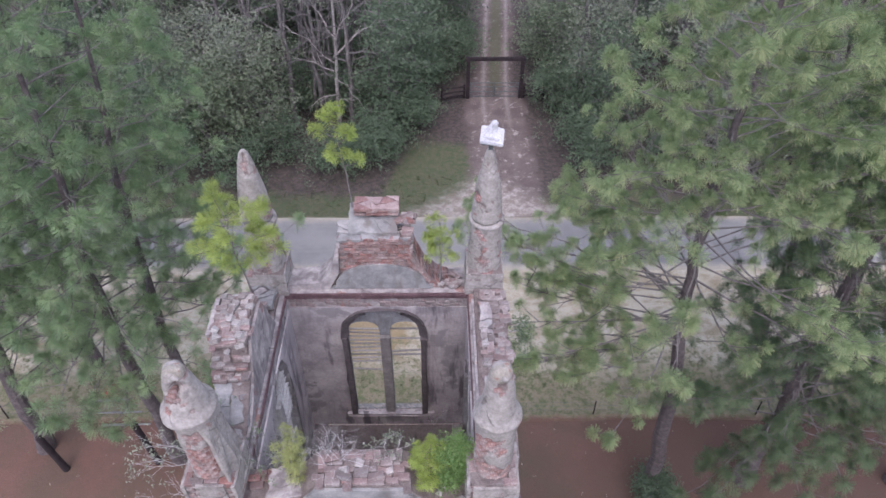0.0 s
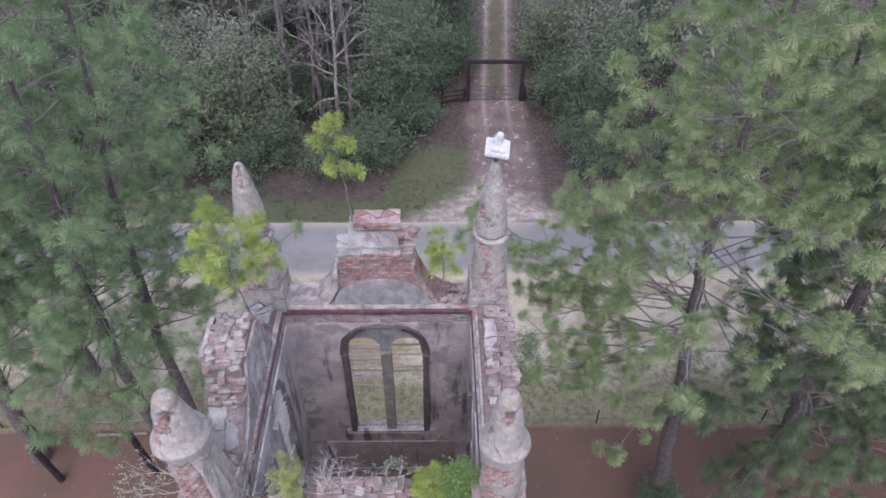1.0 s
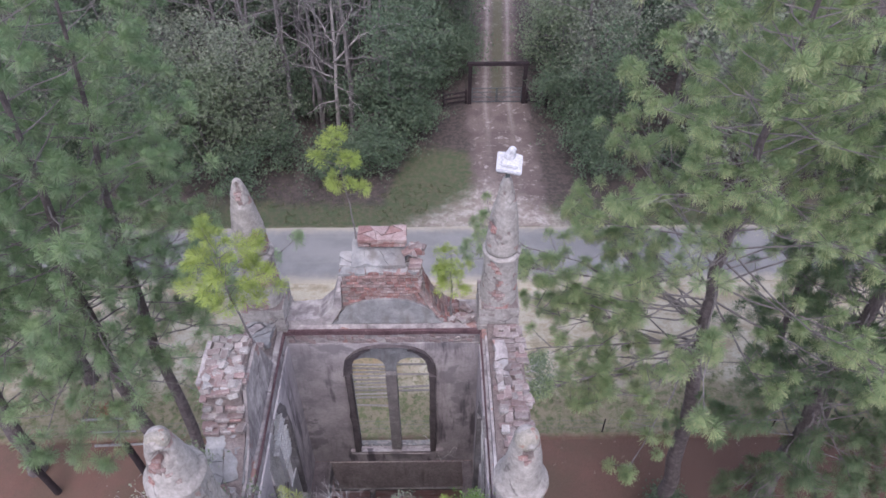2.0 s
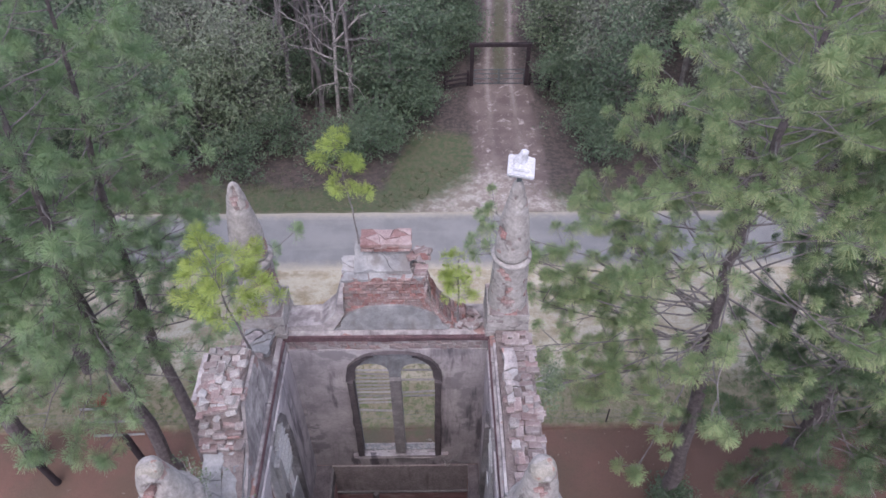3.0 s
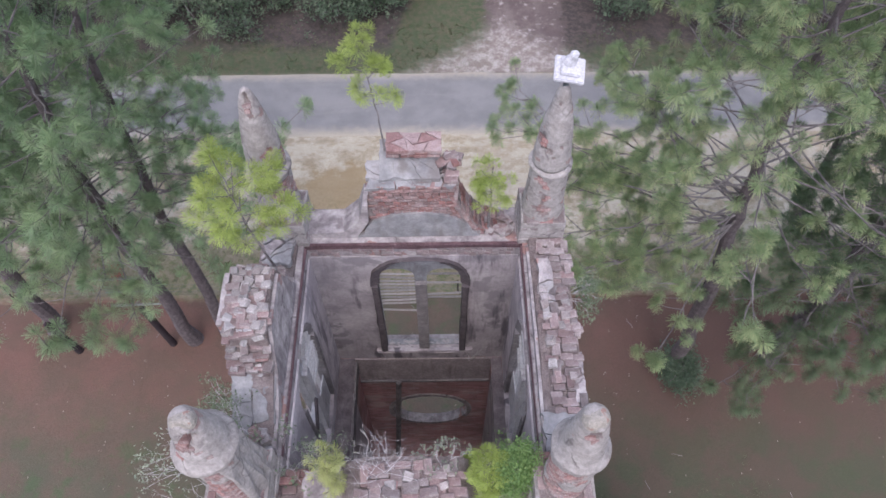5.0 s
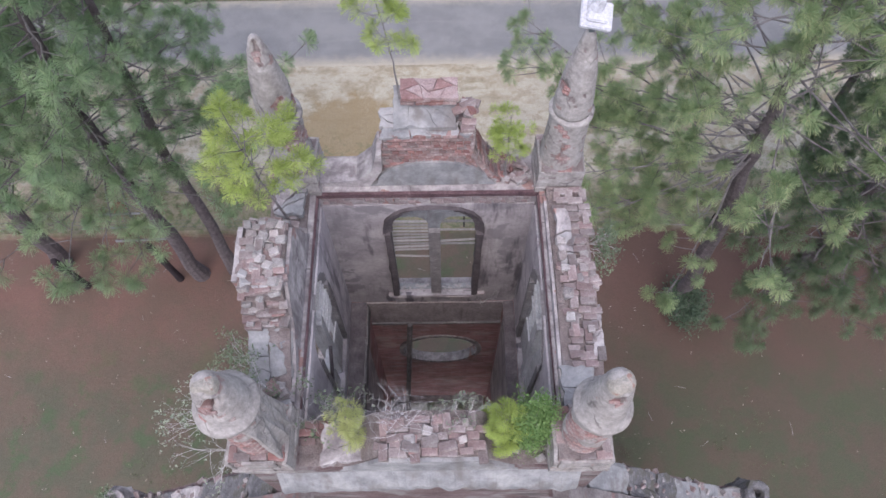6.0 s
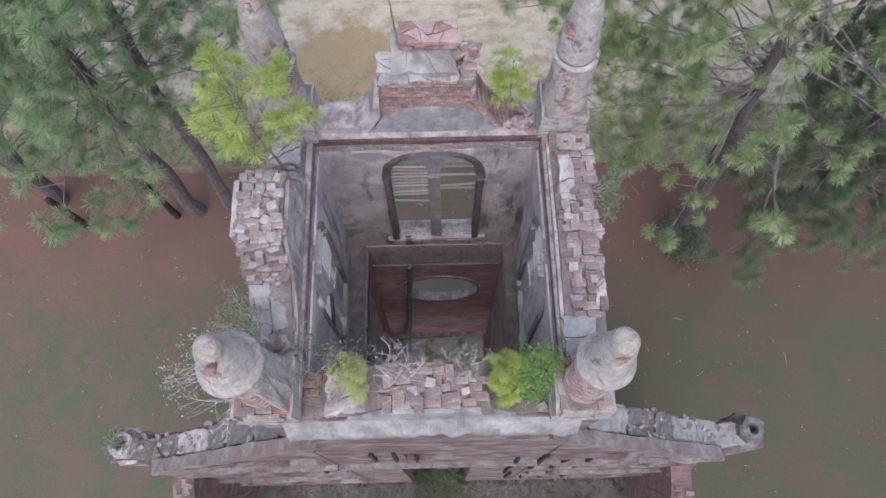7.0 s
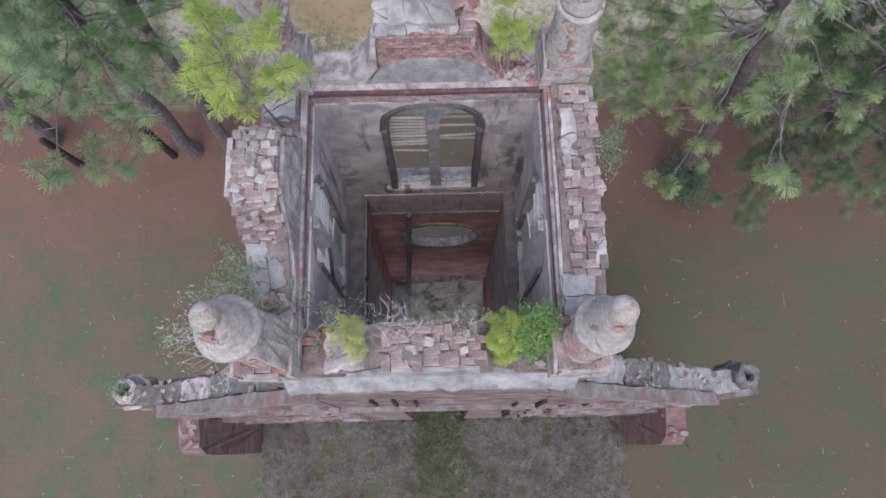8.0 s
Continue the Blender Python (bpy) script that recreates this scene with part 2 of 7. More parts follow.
NAVE_FACE = surface("streaked_nave_brick", [(0.3, (0.115, 0.075, 0.076)), (0.5, (0.175, 0.125, 0.125)), (0.7, (0.25, 0.20, 0.20))], 1.6, 24, rough=0.92, patch=(0.25, 0.228, 0.226), patch_scale=1.3, patch_at=(0.5, 0.62),
                    stain=(0.085, 0.065, 0.066), stain_scale=(0.8, 0.8, 5.0), stain_at=(0.52, 0.64), bump=0.9, depth=0.05, grit=(0.7, 1.2))
LICHEN = surface("lichened_grey_brick", [(0.3, (0.12, 0.10, 0.10)), (0.5, (0.20, 0.178, 0.178)), (0.72, (0.31, 0.287, 0.284))], 3.0, 26, patch=(0.21, 0.135, 0.132), patch_scale=2.4, patch_at=(0.55, 0.63), streaks=0.3, bump=0.9, depth=0.04)


def brickwork(name, tint=1.0, bloom=0.8, red=1.0, joint=1.0):
    """Brick bonding too fine or far to be built singly: bricks and joints with relief."""
    mt, nt, b, vec = base(name, 0.9)
    geo = nt.nodes.new("ShaderNodeNewGeometry")
    sx = nt.nodes.new("ShaderNodeSeparateXYZ")
    nt.links.new(vec, sx.inputs[0])
    sn = nt.nodes.new("ShaderNodeSeparateXYZ")
    nt.links.new(geo.outputs["Normal"], sn.inputs[0])
    flat = calc(nt, "GREATER_THAN", calc(nt, "ABSOLUTE", sn.outputs[0], 0), 0.6)
    u = nt.nodes.new("ShaderNodeMix")
    nt.links.new(flat, u.inputs[0])
    nt.links.new(sx.outputs[0], u.inputs[2])
    nt.links.new(sx.outputs[1], u.inputs[3])
    cv = nt.nodes.new("ShaderNodeCombineXYZ")
    nt.links.new(u.outputs[0], cv.inputs[0])
    nt.links.new(sx.outputs[2], cv.inputs[1])
    bt = nt.nodes.new("ShaderNodeTexBrick")
    nt.links.new(cv.outputs[0], bt.inputs["Vector"])
    for k, v in (("Scale", 1.0), ("Mortar Size", 0.006), ("Mortar Smooth", 0.3), ("Bias", 0.0), ("Brick Width", 0.215), ("Row Height", 0.075)):
        bt.inputs[k].default_value = v
    bt.inputs["Color1"].default_value = (0.183 * tint, 0.112 * tint / red, 0.116 * tint / red, 1)
    bt.inputs["Color2"].default_value = (0.272 * tint, 0.178 * tint / red, 0.178 * tint / red, 1)
    bt.inputs["Mortar"].default_value = (0.27 * tint * joint, 0.235 * tint * joint / red, 0.225 * tint * joint / red, 1)
    c = mixed(nt, span(nt, noise_node(nt, vec, 1.2, 6), 0.45, 0.7, 0, 0.7), bt.outputs["Color"], (0.12 * tint, 0.09 * tint, 0.085 * tint))
    c = mixed(nt, span(nt, noise_node(nt, vec, 2.3, 6, 0.68, (0.55, 0.55, 1.5)), 0.48, 0.64, 0, bloom), c, (0.38 * tint, 0.35 * tint, 0.345 * tint))
    nt.links.new(c, b.inputs["Base Color"])
    inv = calc(nt, "SUBTRACT", 1.0, bt.outputs["Fac"])
    bumped(nt, b, calc(nt, "ADD", inv, calc(nt, "MULTIPLY", noise_node(nt, vec, 40, 4), 0.5)), 0.7, 0.012)
    return mt


BRICKWORK_IN = brickwork("inner_brick_bonding", 1.85, 0.3, 1.16, 0.85)
BRICKWORK_DARK = brickwork("dark_wet_brick_bonding", 0.62, 0.5, 1.1, 0.8)


def ground_material():
    """Yard of pine straw and thin grass, sandy verge, grassy verge beyond the road, wood litter."""
    mt, nt, b, vec = base("yard_and_verges", 0.95)
    s = nt.nodes.new("ShaderNodeSeparateXYZ")
    nt.links.new(vec, s.inputs[0])
    x, y = s.outputs[0], s.outputs[1]
    wob = calc(nt, "SUBTRACT", noise_node(nt, vec, 0.35, 5, 0.65), 0.5)
    wob2 = calc(nt, "SUBTRACT", noise_node(nt, vec, 2.2, 4, 0.6), 0.5)
    yy = calc(nt, "ADD", y, calc(nt, "ADD", calc(nt, "MULTIPLY", wob, 4.0), calc(nt, "MULTIPLY", wob2, 0.8)))
    yl = calc(nt, "ADD", y, calc(nt, "MULTIPLY", wob2, 0.5))
    n1 = noise_node(nt, vec, 0.55, 6, 0.65)
    n2 = noise_node(nt, vec, 3.5, 6, 0.7)
    fine = noise_node(nt, vec, 26, 4, 0.75)
    straw = mixed(nt, span(nt, n1, 0.35, 0.65), (0.165, 0.094, 0.077), (0.13, 0.087, 0.068))
    # straw darkened towards the east: shade under the pines put into the soil colour
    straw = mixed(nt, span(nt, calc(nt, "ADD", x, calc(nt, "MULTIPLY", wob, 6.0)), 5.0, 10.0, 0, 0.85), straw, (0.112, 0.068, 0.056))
    olive = mixed(nt, span(nt, n1, 0.38, 0.62), (0.122, 0.094, 0.073), (0.097, 0.094, 0.068))
    olive = mixed(nt, span(nt, noise_node(nt, vec, 0.9, 6, 0.7), 0.5, 0.64, 0, 0.75), olive, (0.07, 0.105, 0.055))
    # yard east of the tower browner and darker, pine shade included in the tone
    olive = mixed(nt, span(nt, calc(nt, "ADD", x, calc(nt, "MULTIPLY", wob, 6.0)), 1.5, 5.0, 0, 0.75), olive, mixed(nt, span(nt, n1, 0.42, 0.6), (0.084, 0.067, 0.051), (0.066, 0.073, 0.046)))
    by = span(nt, calc(nt, "ADD", calc(nt, "ABSOLUTE", calc(nt, "ADD", x, 0.3), 0), calc(nt, "MULTIPLY", wob, 4.0)), 3.0, 7.0, 0.15, 1)
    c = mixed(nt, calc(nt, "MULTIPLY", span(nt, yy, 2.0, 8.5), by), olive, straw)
    verge = mixed(nt, span(nt, n2, 0.42, 0.62), (0.24, 0.21, 0.15), (0.13, 0.15, 0.075))
    c = mixed(nt, span(nt, yl, 10.5, 11.0), c, verge)
    sand = mixed(nt, span(nt, n1, 0.36, 0.62), (0.33, 0.285, 0.21), (0.455, 0.415, 0.335))
    sand = mixed(nt, span(nt, n2, 0.48, 0.62, 0, 0.5), sand, (0.29, 0.235, 0.15))
    sand = mixed(nt, span(nt, noise_node(nt, vec, 1.0, 5, 0.65, (0.35, 2.4, 1)), 0.52, 0.66, 0, 0.45), sand, (0.24, 0.21, 0.15))
    crust = noise_node(nt, vec, 0.9, 8, 0.72, (0.7, 1.3, 1))
    sand = mixed(nt, span(nt, crust, 0.50, 0.545, 0, 0.6), sand, (0.46, 0.427, 0.355))
    sand = mixed(nt, span(nt, crust, 0.40, 0.45, 0.5, 0), sand, (0.25, 0.205, 0.135))
    # worn brown patch west of the axis
    dx = calc(nt, "DIVIDE", calc(nt, "ADD", x, 3.9), 3.3)
    dy = calc(nt, "DIVIDE", calc(nt, "SUBTRACT", y, 16.0), 2.3)
    gap2 = calc(nt, "ADD", calc(nt, "ADD", calc(nt, "MULTIPLY", dx, dx), calc(nt, "MULTIPLY", dy, dy)), calc(nt, "ADD", calc(nt, "MULTIPLY", wob, 2.2), calc(nt, "MULTIPLY", wob2, 2.0)))
    sand = mixed(nt, span(nt, gap2, 0.5, 1.4, 0.85, 0), sand, (0.285, 0.215, 0.125))
    # grass creeping in from the yard side
    sand = mixed(nt, calc(nt, "MULTIPLY", span(nt, n2, 0.5, 0.62), span(nt, yy, 14.5, 17.0, 0.8, 0)), sand, (0.17, 0.18, 0.105))
    c = mixed(nt, span(nt, yy, 12.6, 14.6), c, sand)
    lawn = mixed(nt, span(nt, n2, 0.4, 0.62), (0.068, 0.092, 0.05), (0.108, 0.102, 0.068))
    c = mixed(nt, span(nt, yl, 24.2, 24.8), c, lawn)
    lee = span(nt, calc(nt, "ABSOLUTE", calc(nt, "SUBTRACT", x, 1.2), 0), 1.5, 4.0, 5.5, 0)
    litter = mixed(nt, span(nt, n2, 0.4, 0.62), (0.06, 0.052, 0.05), (0.105, 0.084, 0.078))
    c = mixed(nt, span(nt, calc(nt, "SUBTRACT", yy, lee), 25.9, 27.6), c, litter)
    # the track to the gate: red earth with broken limestone and two chalky wheel lines
    axis = calc(nt, "ADD", calc(nt, "MULTIPLY", calc(nt, "MAXIMUM", calc(nt, "SUBTRACT", y, 38.0), 0.0), 0.07), 5.4)
    side = calc(nt, "ABSOLUTE", calc(nt, "SUBTRACT", x, axis), 0)
    side_w = calc(nt, "ADD", side, calc(nt, "ADD", calc(nt, "MULTIPLY", wob, 1.6), calc(nt, "MULTIPLY", wob2, 1.2)))
    n3 = noise_node(nt, vec, 1.6, 7, 0.78)
    earth = mixed(nt, span(nt, n1, 0.38, 0.62), (0.122, 0.095, 0.092), (0.17, 0.136, 0.13))
    earth = mixed(nt, span(nt, n3, 0.55, 0.63, 0, 0.8), earth, (0.40, 0.36, 0.355))
    off = calc(nt, "ABSOLUTE", calc(nt, "SUBTRACT", side, 0.85), 0)
    line = span(nt, calc(nt, "ADD", off, calc(nt, "MULTIPLY", n3, 1.1)), 0.45, 0.85, 0.4, 0)
    line = calc(nt, "MULTIPLY", line, span(nt, y, 33.0, 38.0, 0.25, 1.3))
    earth = mixed(nt, line, earth, (0.40, 0.36, 0.35))
    earth = mixed(nt, calc(nt, "MULTIPLY", span(nt, side, 0.25, 0.65, 0.75, 0), span(nt, y, 37.5, 40.5)), earth, (0.095, 0.10, 0.062))
    in_lane = calc(nt, "MULTIPLY", span(nt, calc(nt, "ADD", side_w, span(nt, y, 36.0, 41.0, 0, 0.75)), 1.7, 2.6, 1, 0), span(nt, y, 24.3, 24.9))
    c = mixed(nt, in_lane, c, earth)
    # pale apron fanning out to the road
    fan = calc(nt, "SUBTRACT", calc(nt, "ADD", calc(nt, "ABSOLUTE", calc(nt, "SUBTRACT", x, 4.2), 0), calc(nt, "MULTIPLY", calc(nt, "SUBTRACT", y, 24.5), 1.25)), calc(nt, "MULTIPLY", wob2, 3.0))
    stone = mixed(nt, span(nt, n3, 0.42, 0.6), (0.25, 0.21, 0.19), (0.43, 0.395, 0.37))
    in_fan = calc(nt, "MULTIPLY", span(nt, fan, 3.4, 6.8, 0.85, 0), span(nt, y, 24.3, 24.8))
    c = mixed(nt, in_fan, c, stone)
    c = mixed(nt, 1.0, c, ramp_gray(nt, fine, 0.68, 1.25), "MULTIPLY")
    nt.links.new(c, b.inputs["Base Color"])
    bumped(nt, b, calc(nt, "ADD", fine, n2), 0.6, 0.05)
    return mt


def asphalt_material():
    mt, nt, b, vec = base("worn_asphalt", 0.88)
    fine = noise_node(nt, vec, 60, 4, 0.8)
    c = mixed(nt, span(nt, noise_node(nt, vec, 0.5, 5), 0.35, 0.65), (0.187, 0.186, 0.191), (0.236, 0.234, 0.236))
    c = mixed(nt, span(nt, noise_node(nt, vec, 1.0, 4, 0.6, (0.12, 1.3, 1)), 0.5, 0.7, 0, 0.6), c, (0.25, 0.245, 0.24))
    s = nt.nodes.new("ShaderNodeSeparateXYZ")
    nt.links.new(vec, s.inputs[0])
    away = calc(nt, "ADD", calc(nt, "ABSOLUTE", calc(nt, "SUBTRACT", s.outputs[1], 22.45), 0), calc(nt, "MULTIPLY", noise_node(nt, vec, 2.5, 5), 0.8))
    c = mixed(nt, span(nt, away, 1.9, 2.75, 0, 0.85), c, (0.40, 0.36, 0.29))
    c = mixed(nt, 1.0, c, ramp_gray(nt, fine, 0.75, 1.2), "MULTIPLY")
    nt.links.new(c, b.inputs["Base Color"])
    bumped(nt, b, fine, 0.4, 0.01)
    return mt


GROUND, ASPHALT = ground_material(), asphalt_material()

# ---- building helpers ----
def part(name, bm, material, parent=None, label="", m=None):
    """One mesh object from a bmesh, under a thing or a part."""
    me = bpy.data.meshes.new(name)
    bm.to_mesh(me)
    bm.free()
    if material:
        me.materials.append(material)
    ob = new(name, me)
    ob.parent = parent
    if m is not None:
        ob.matrix_basis = m
    if label:
        tagged(ob, label)
    return ob


def shared(name, me, parent, m):
    ob = new(name, me)
    ob.parent = parent
    ob.matrix_basis = m
    return ob


def thing(name, label, category, group="", m=None, kind=""):
    ob = new(name)
    ob.empty_display_size = 0.2
    if m is not None:
        ob.matrix_basis = m
    return tagged(ob, label, category, group, kind)


def raw(name, verts, faces, material, parent=None, label="", kind=""):
    me = bpy.data.meshes.new(name)
    me.from_pydata(verts, [], faces)
    me.materials.append(material)
    ob = new(name, me)
    ob.parent = parent
    return tagged(ob, label, "", "", kind)


def box(bm, x0, x1, y0, y1, z0, z1, m=None):
    vs = [bm.verts.new((x, y, z)) for x in (x0, x1) for y in (y0, y1) for z in (z0, z1)]
    for f in ((0, 1, 3, 2), (4, 6, 7, 5), (0, 4, 5, 1), (2, 3, 7, 6), (0, 2, 6, 4), (1, 5, 7, 3)):
        bm.faces.new([vs[i] for i in f])
    if m is not None:
        bmesh.ops.transform(bm, matrix=m, verts=vs)
    return vs


def beam(bm, p, q, w, h, twist=0.0):
    """A squared bar from p to q."""
    p, q = Vector(p), Vector(q)
    d = q - p
    m = Matrix.Translation((p + q) / 2) @ d.to_track_quat("Z", "Y").to_matrix().to_4x4() @ Matrix.Rotation(twist, 4, "Z")
    return box(bm, -w / 2, w / 2, -h / 2, h / 2, -d.length / 2, d.length / 2, m)


def rough_up(bm, amount, scale, seed=0.0, keep=None):
    """Worn edges: moves each vertex by a noise of its place."""
    for v in bm.verts:
        if keep and keep(v.co):
            continue
        v.co += noise.noise_vector(v.co * scale + Vector((seed, seed * 1.7, -seed))) * amount


def slab(outline, holes, y0, y1, axis="y"):
    """An upright slab with openings. outline and holes: lists of (u, z); axis 'y': u is x; axis 'x': u is y."""
    loops = [[Vector((u, z, 0)) for u, z in outline]] + [[Vector((u, z, 0)) for u, z in h] for h in holes]
    tris = tessellate_polygon(loops)
    flat = [p for lp in loops for p in lp]
    bm = bmesh.new()

    def at(p, w):
        return bm.verts.new((p.x, w, p.y) if axis == "y" else (w, p.x, p.y))
    near, far = [at(p, y0) for p in flat], [at(p, y1) for p in flat]
    for a, b, c in tris:
        bm.faces.new((near[a], near[b], near[c]))
        bm.faces.new((far[c], far[b], far[a]))
    i = 0
    for lp in loops:
        n = len(lp)
        for k in range(n):
            a, b = i + k, i + (k + 1) % n
            bm.faces.new((near[a], near[b], far[b], far[a]))
        i += n
    bmesh.ops.recalc_face_normals(bm, faces=bm.faces)
    return bm


def lathe(profile, sides, m=None, wobble=0.0, seed=0.0):
    """A turned form from (radius, z) pairs, closed at both ends."""
    bm = bmesh.new()
    rings = []
    for r, z in profile:
        ring = []
        for k in range(sides):
            a = 2 * math.pi * k / sides
            p = Vector((r * math.cos(a), r * math.sin(a), z))
            if wobble:
                p += noise.noise_vector(p * 3.0 + Vector((seed, 0, seed))) * wobble
            ring.append(bm.verts.new(p))
        rings.append(ring)
    for lo, hi in zip(rings, rings[1:]):
        for k in range(sides):
            bm.faces.new((lo[k], lo[(k + 1) % sides], hi[(k + 1) % sides], hi[k]))
    bm.faces.new(rings[0][::-1])
    bm.faces.new(rings[-1])
    if m is not None:
        bmesh.ops.transform(bm, matrix=m, verts=bm.verts)
    return bm


def tube(verts, faces, pts, radii, sides=6):
    """Adds a tapering tube along pts to plain lists of vertices and faces."""
    start = len(verts)
    n = len(pts)
    for i, (p, r) in enumerate(zip(pts, radii)):
        d = (pts[min(i + 1, n - 1)] - pts[max(i - 1, 0)]).normalized()
        s = d.orthogonal().normalized()
        t = d.cross(s)
        for k in range(sides):
            a = 2 * math.pi * k / sides
            verts.append(tuple(p + (s * math.cos(a) + t * math.sin(a)) * r))
    for i in range(n - 1):
        for k in range(sides):
            a, b = start + i * sides + k, start + i * sides + (k + 1) % sides
            faces.append((a, b, b + sides, a + sides))
    faces.append(tuple(start + (n - 1) * sides + k for k in range(sides)))


def blades(centres, axes, count, length, width, rng, lean=0.55, droop=0.12, off=0.03):
    """Tufts of narrow blades round each centre, spread about its axis."""
    c = np.repeat(np.asarray(centres, float), count, axis=0)
    a = np.repeat(np.asarray(axes, float), count, axis=0)
    n = len(c)
    d = rng.normal(size=(n, 3))
    d /= np.linalg.norm(d, axis=1)[:, None]
    d = d + a * lean
    d /= np.linalg.norm(d, axis=1)[:, None] + 1e-6
    ln = length * rng.uniform(0.75, 1.12, n)[:, None]
    s = np.cross(d, rng.normal(size=(n, 3)))
    s /= np.linalg.norm(s, axis=1)[:, None] + 1e-6
    p0 = c + d * off
    mid = p0 + d * ln * 0.55
    tip = p0 + d * ln
    mid[:, 2] -= ln[:, 0] * droop * 0.3
    tip[:, 2] -= ln[:, 0] * droop
    v = np.stack([p0, mid + s * width / 2, tip, mid - s * width / 2], axis=1).reshape(-1, 3)
    f = np.arange(n * 4).reshape(-1, 4)
    return v.tolist(), f.tolist()


def tufts(name, centres, axes, sizes, count, length, width, rng, lean, droop, material, parent):
    """Soft round tufts of fine needles about each centre, one joined mesh; the needles are shaded as part of a round tuft."""
    c = np.repeat(np.asarray(centres, float), count, axis=0)
    a = np.repeat(np.asarray(axes, float), count, axis=0)
    k = np.repeat(np.asarray(sizes, float), count)[:, None]
    n = len(c)
    d = rng.normal(size=(n, 3))
    d /= np.linalg.norm(d, axis=1)[:, None]
    d = d + a * lean
    d /= np.linalg.norm(d, axis=1)[:, None] + 1e-6
    ln = length * k * rng.uniform(0.68, 1.08, n)[:, None]
    s = np.cross(d, rng.normal(size=(n, 3)))
    s /= np.linalg.norm(s, axis=1)[:, None] + 1e-6
    up = np.cross(s, d)
    s = np.where(up[:, 2:3] < 0, s, -s)
    root = c + d * 0.02 + a * (rng.uniform(-0.38, 0.16, n)[:, None] * length * k)
    tip = root + d * ln
    tip[:, 2] -= ln[:, 0] * droop
    v = np.stack([root, tip - s * width / 2, tip + s * width / 2], axis=1).reshape(-1, 3)
    nr = d * 0.75 + np.abs(up) * np.array([0, 0, 0.35]) + np.array([0, 0, 0.45])
    nr = np.repeat(nr / np.linalg.norm(nr, axis=1)[:, None], 3, axis=0)
    me = bpy.data.meshes.new(name)
    me.vertices.add(n * 3)
    me.vertices.foreach_set("co", v.astype(np.float32).ravel())
    me.loops.add(n * 3)
    me.loops.foreach_set("vertex_index", np.arange(n * 3, dtype=np.int32))
    me.polygons.add(n)
    me.polygons.foreach_set("loop_start", np.arange(0, n * 3, 3, dtype=np.int32))
    me.polygons.foreach_set("use_smooth", np.ones(n, dtype=bool))
    me.update(calc_edges=True)
    me.normals_split_custom_set_from_vertices(nr.tolist())
    me.materials.append(material)
    ob = new(name, me)
    ob.parent = parent
    return ob


def leaves(centres, spread, count, size, rng, flat=0.35):
    """Clumps of small leaves round each centre."""
    c = np.repeat(np.asarray(centres, float), count, axis=0)
    n = len(c)
    g = rng.normal(size=(n, 3)) * spread * np.array([1, 1, 0.75])
    c = c + g
    nrm = rng.normal(size=(n, 3)) + np.array([0, 0, flat * 3])
    nrm /= np.linalg.norm(nrm, axis=1)[:, None]
    u = np.cross(nrm, rng.normal(size=(n, 3)))
    u /= np.linalg.norm(u, axis=1)[:, None] + 1e-6
    w = np.cross(nrm, u)
    ln = size * rng.uniform(0.6, 1.25, n)[:, None]
    v = np.stack([c - u * ln * 0.5 - w * ln * 0.3, c + u * ln * 0.55, c - u * ln * 0.4 + w * ln * 0.32], axis=1).reshape(-1, 3)
    f = np.arange(n * 3).reshape(-1, 3)
    return v.tolist(), f.tolist()


def split_poly(poly, p, d):
    """Both sides of a convex polygon cut by the line through p along d."""
    sides = ([], [])
    k = len(poly)
    for i in range(k):
        a, b = poly[i], poly[(i + 1) % k]
        sa, sb = d.x * (a.y - p.y) - d.y * (a.x - p.x), d.x * (b.y - p.y) - d.y * (b.x - p.x)
        sides[0 if sa >= 0 else 1].append(a)
        if sa * sb < 0:
            c = a.lerp(b, sa / (sa - sb))
            sides[0].append(c), sides[1].append(c)
    return [q for q in sides if len(q) > 2]


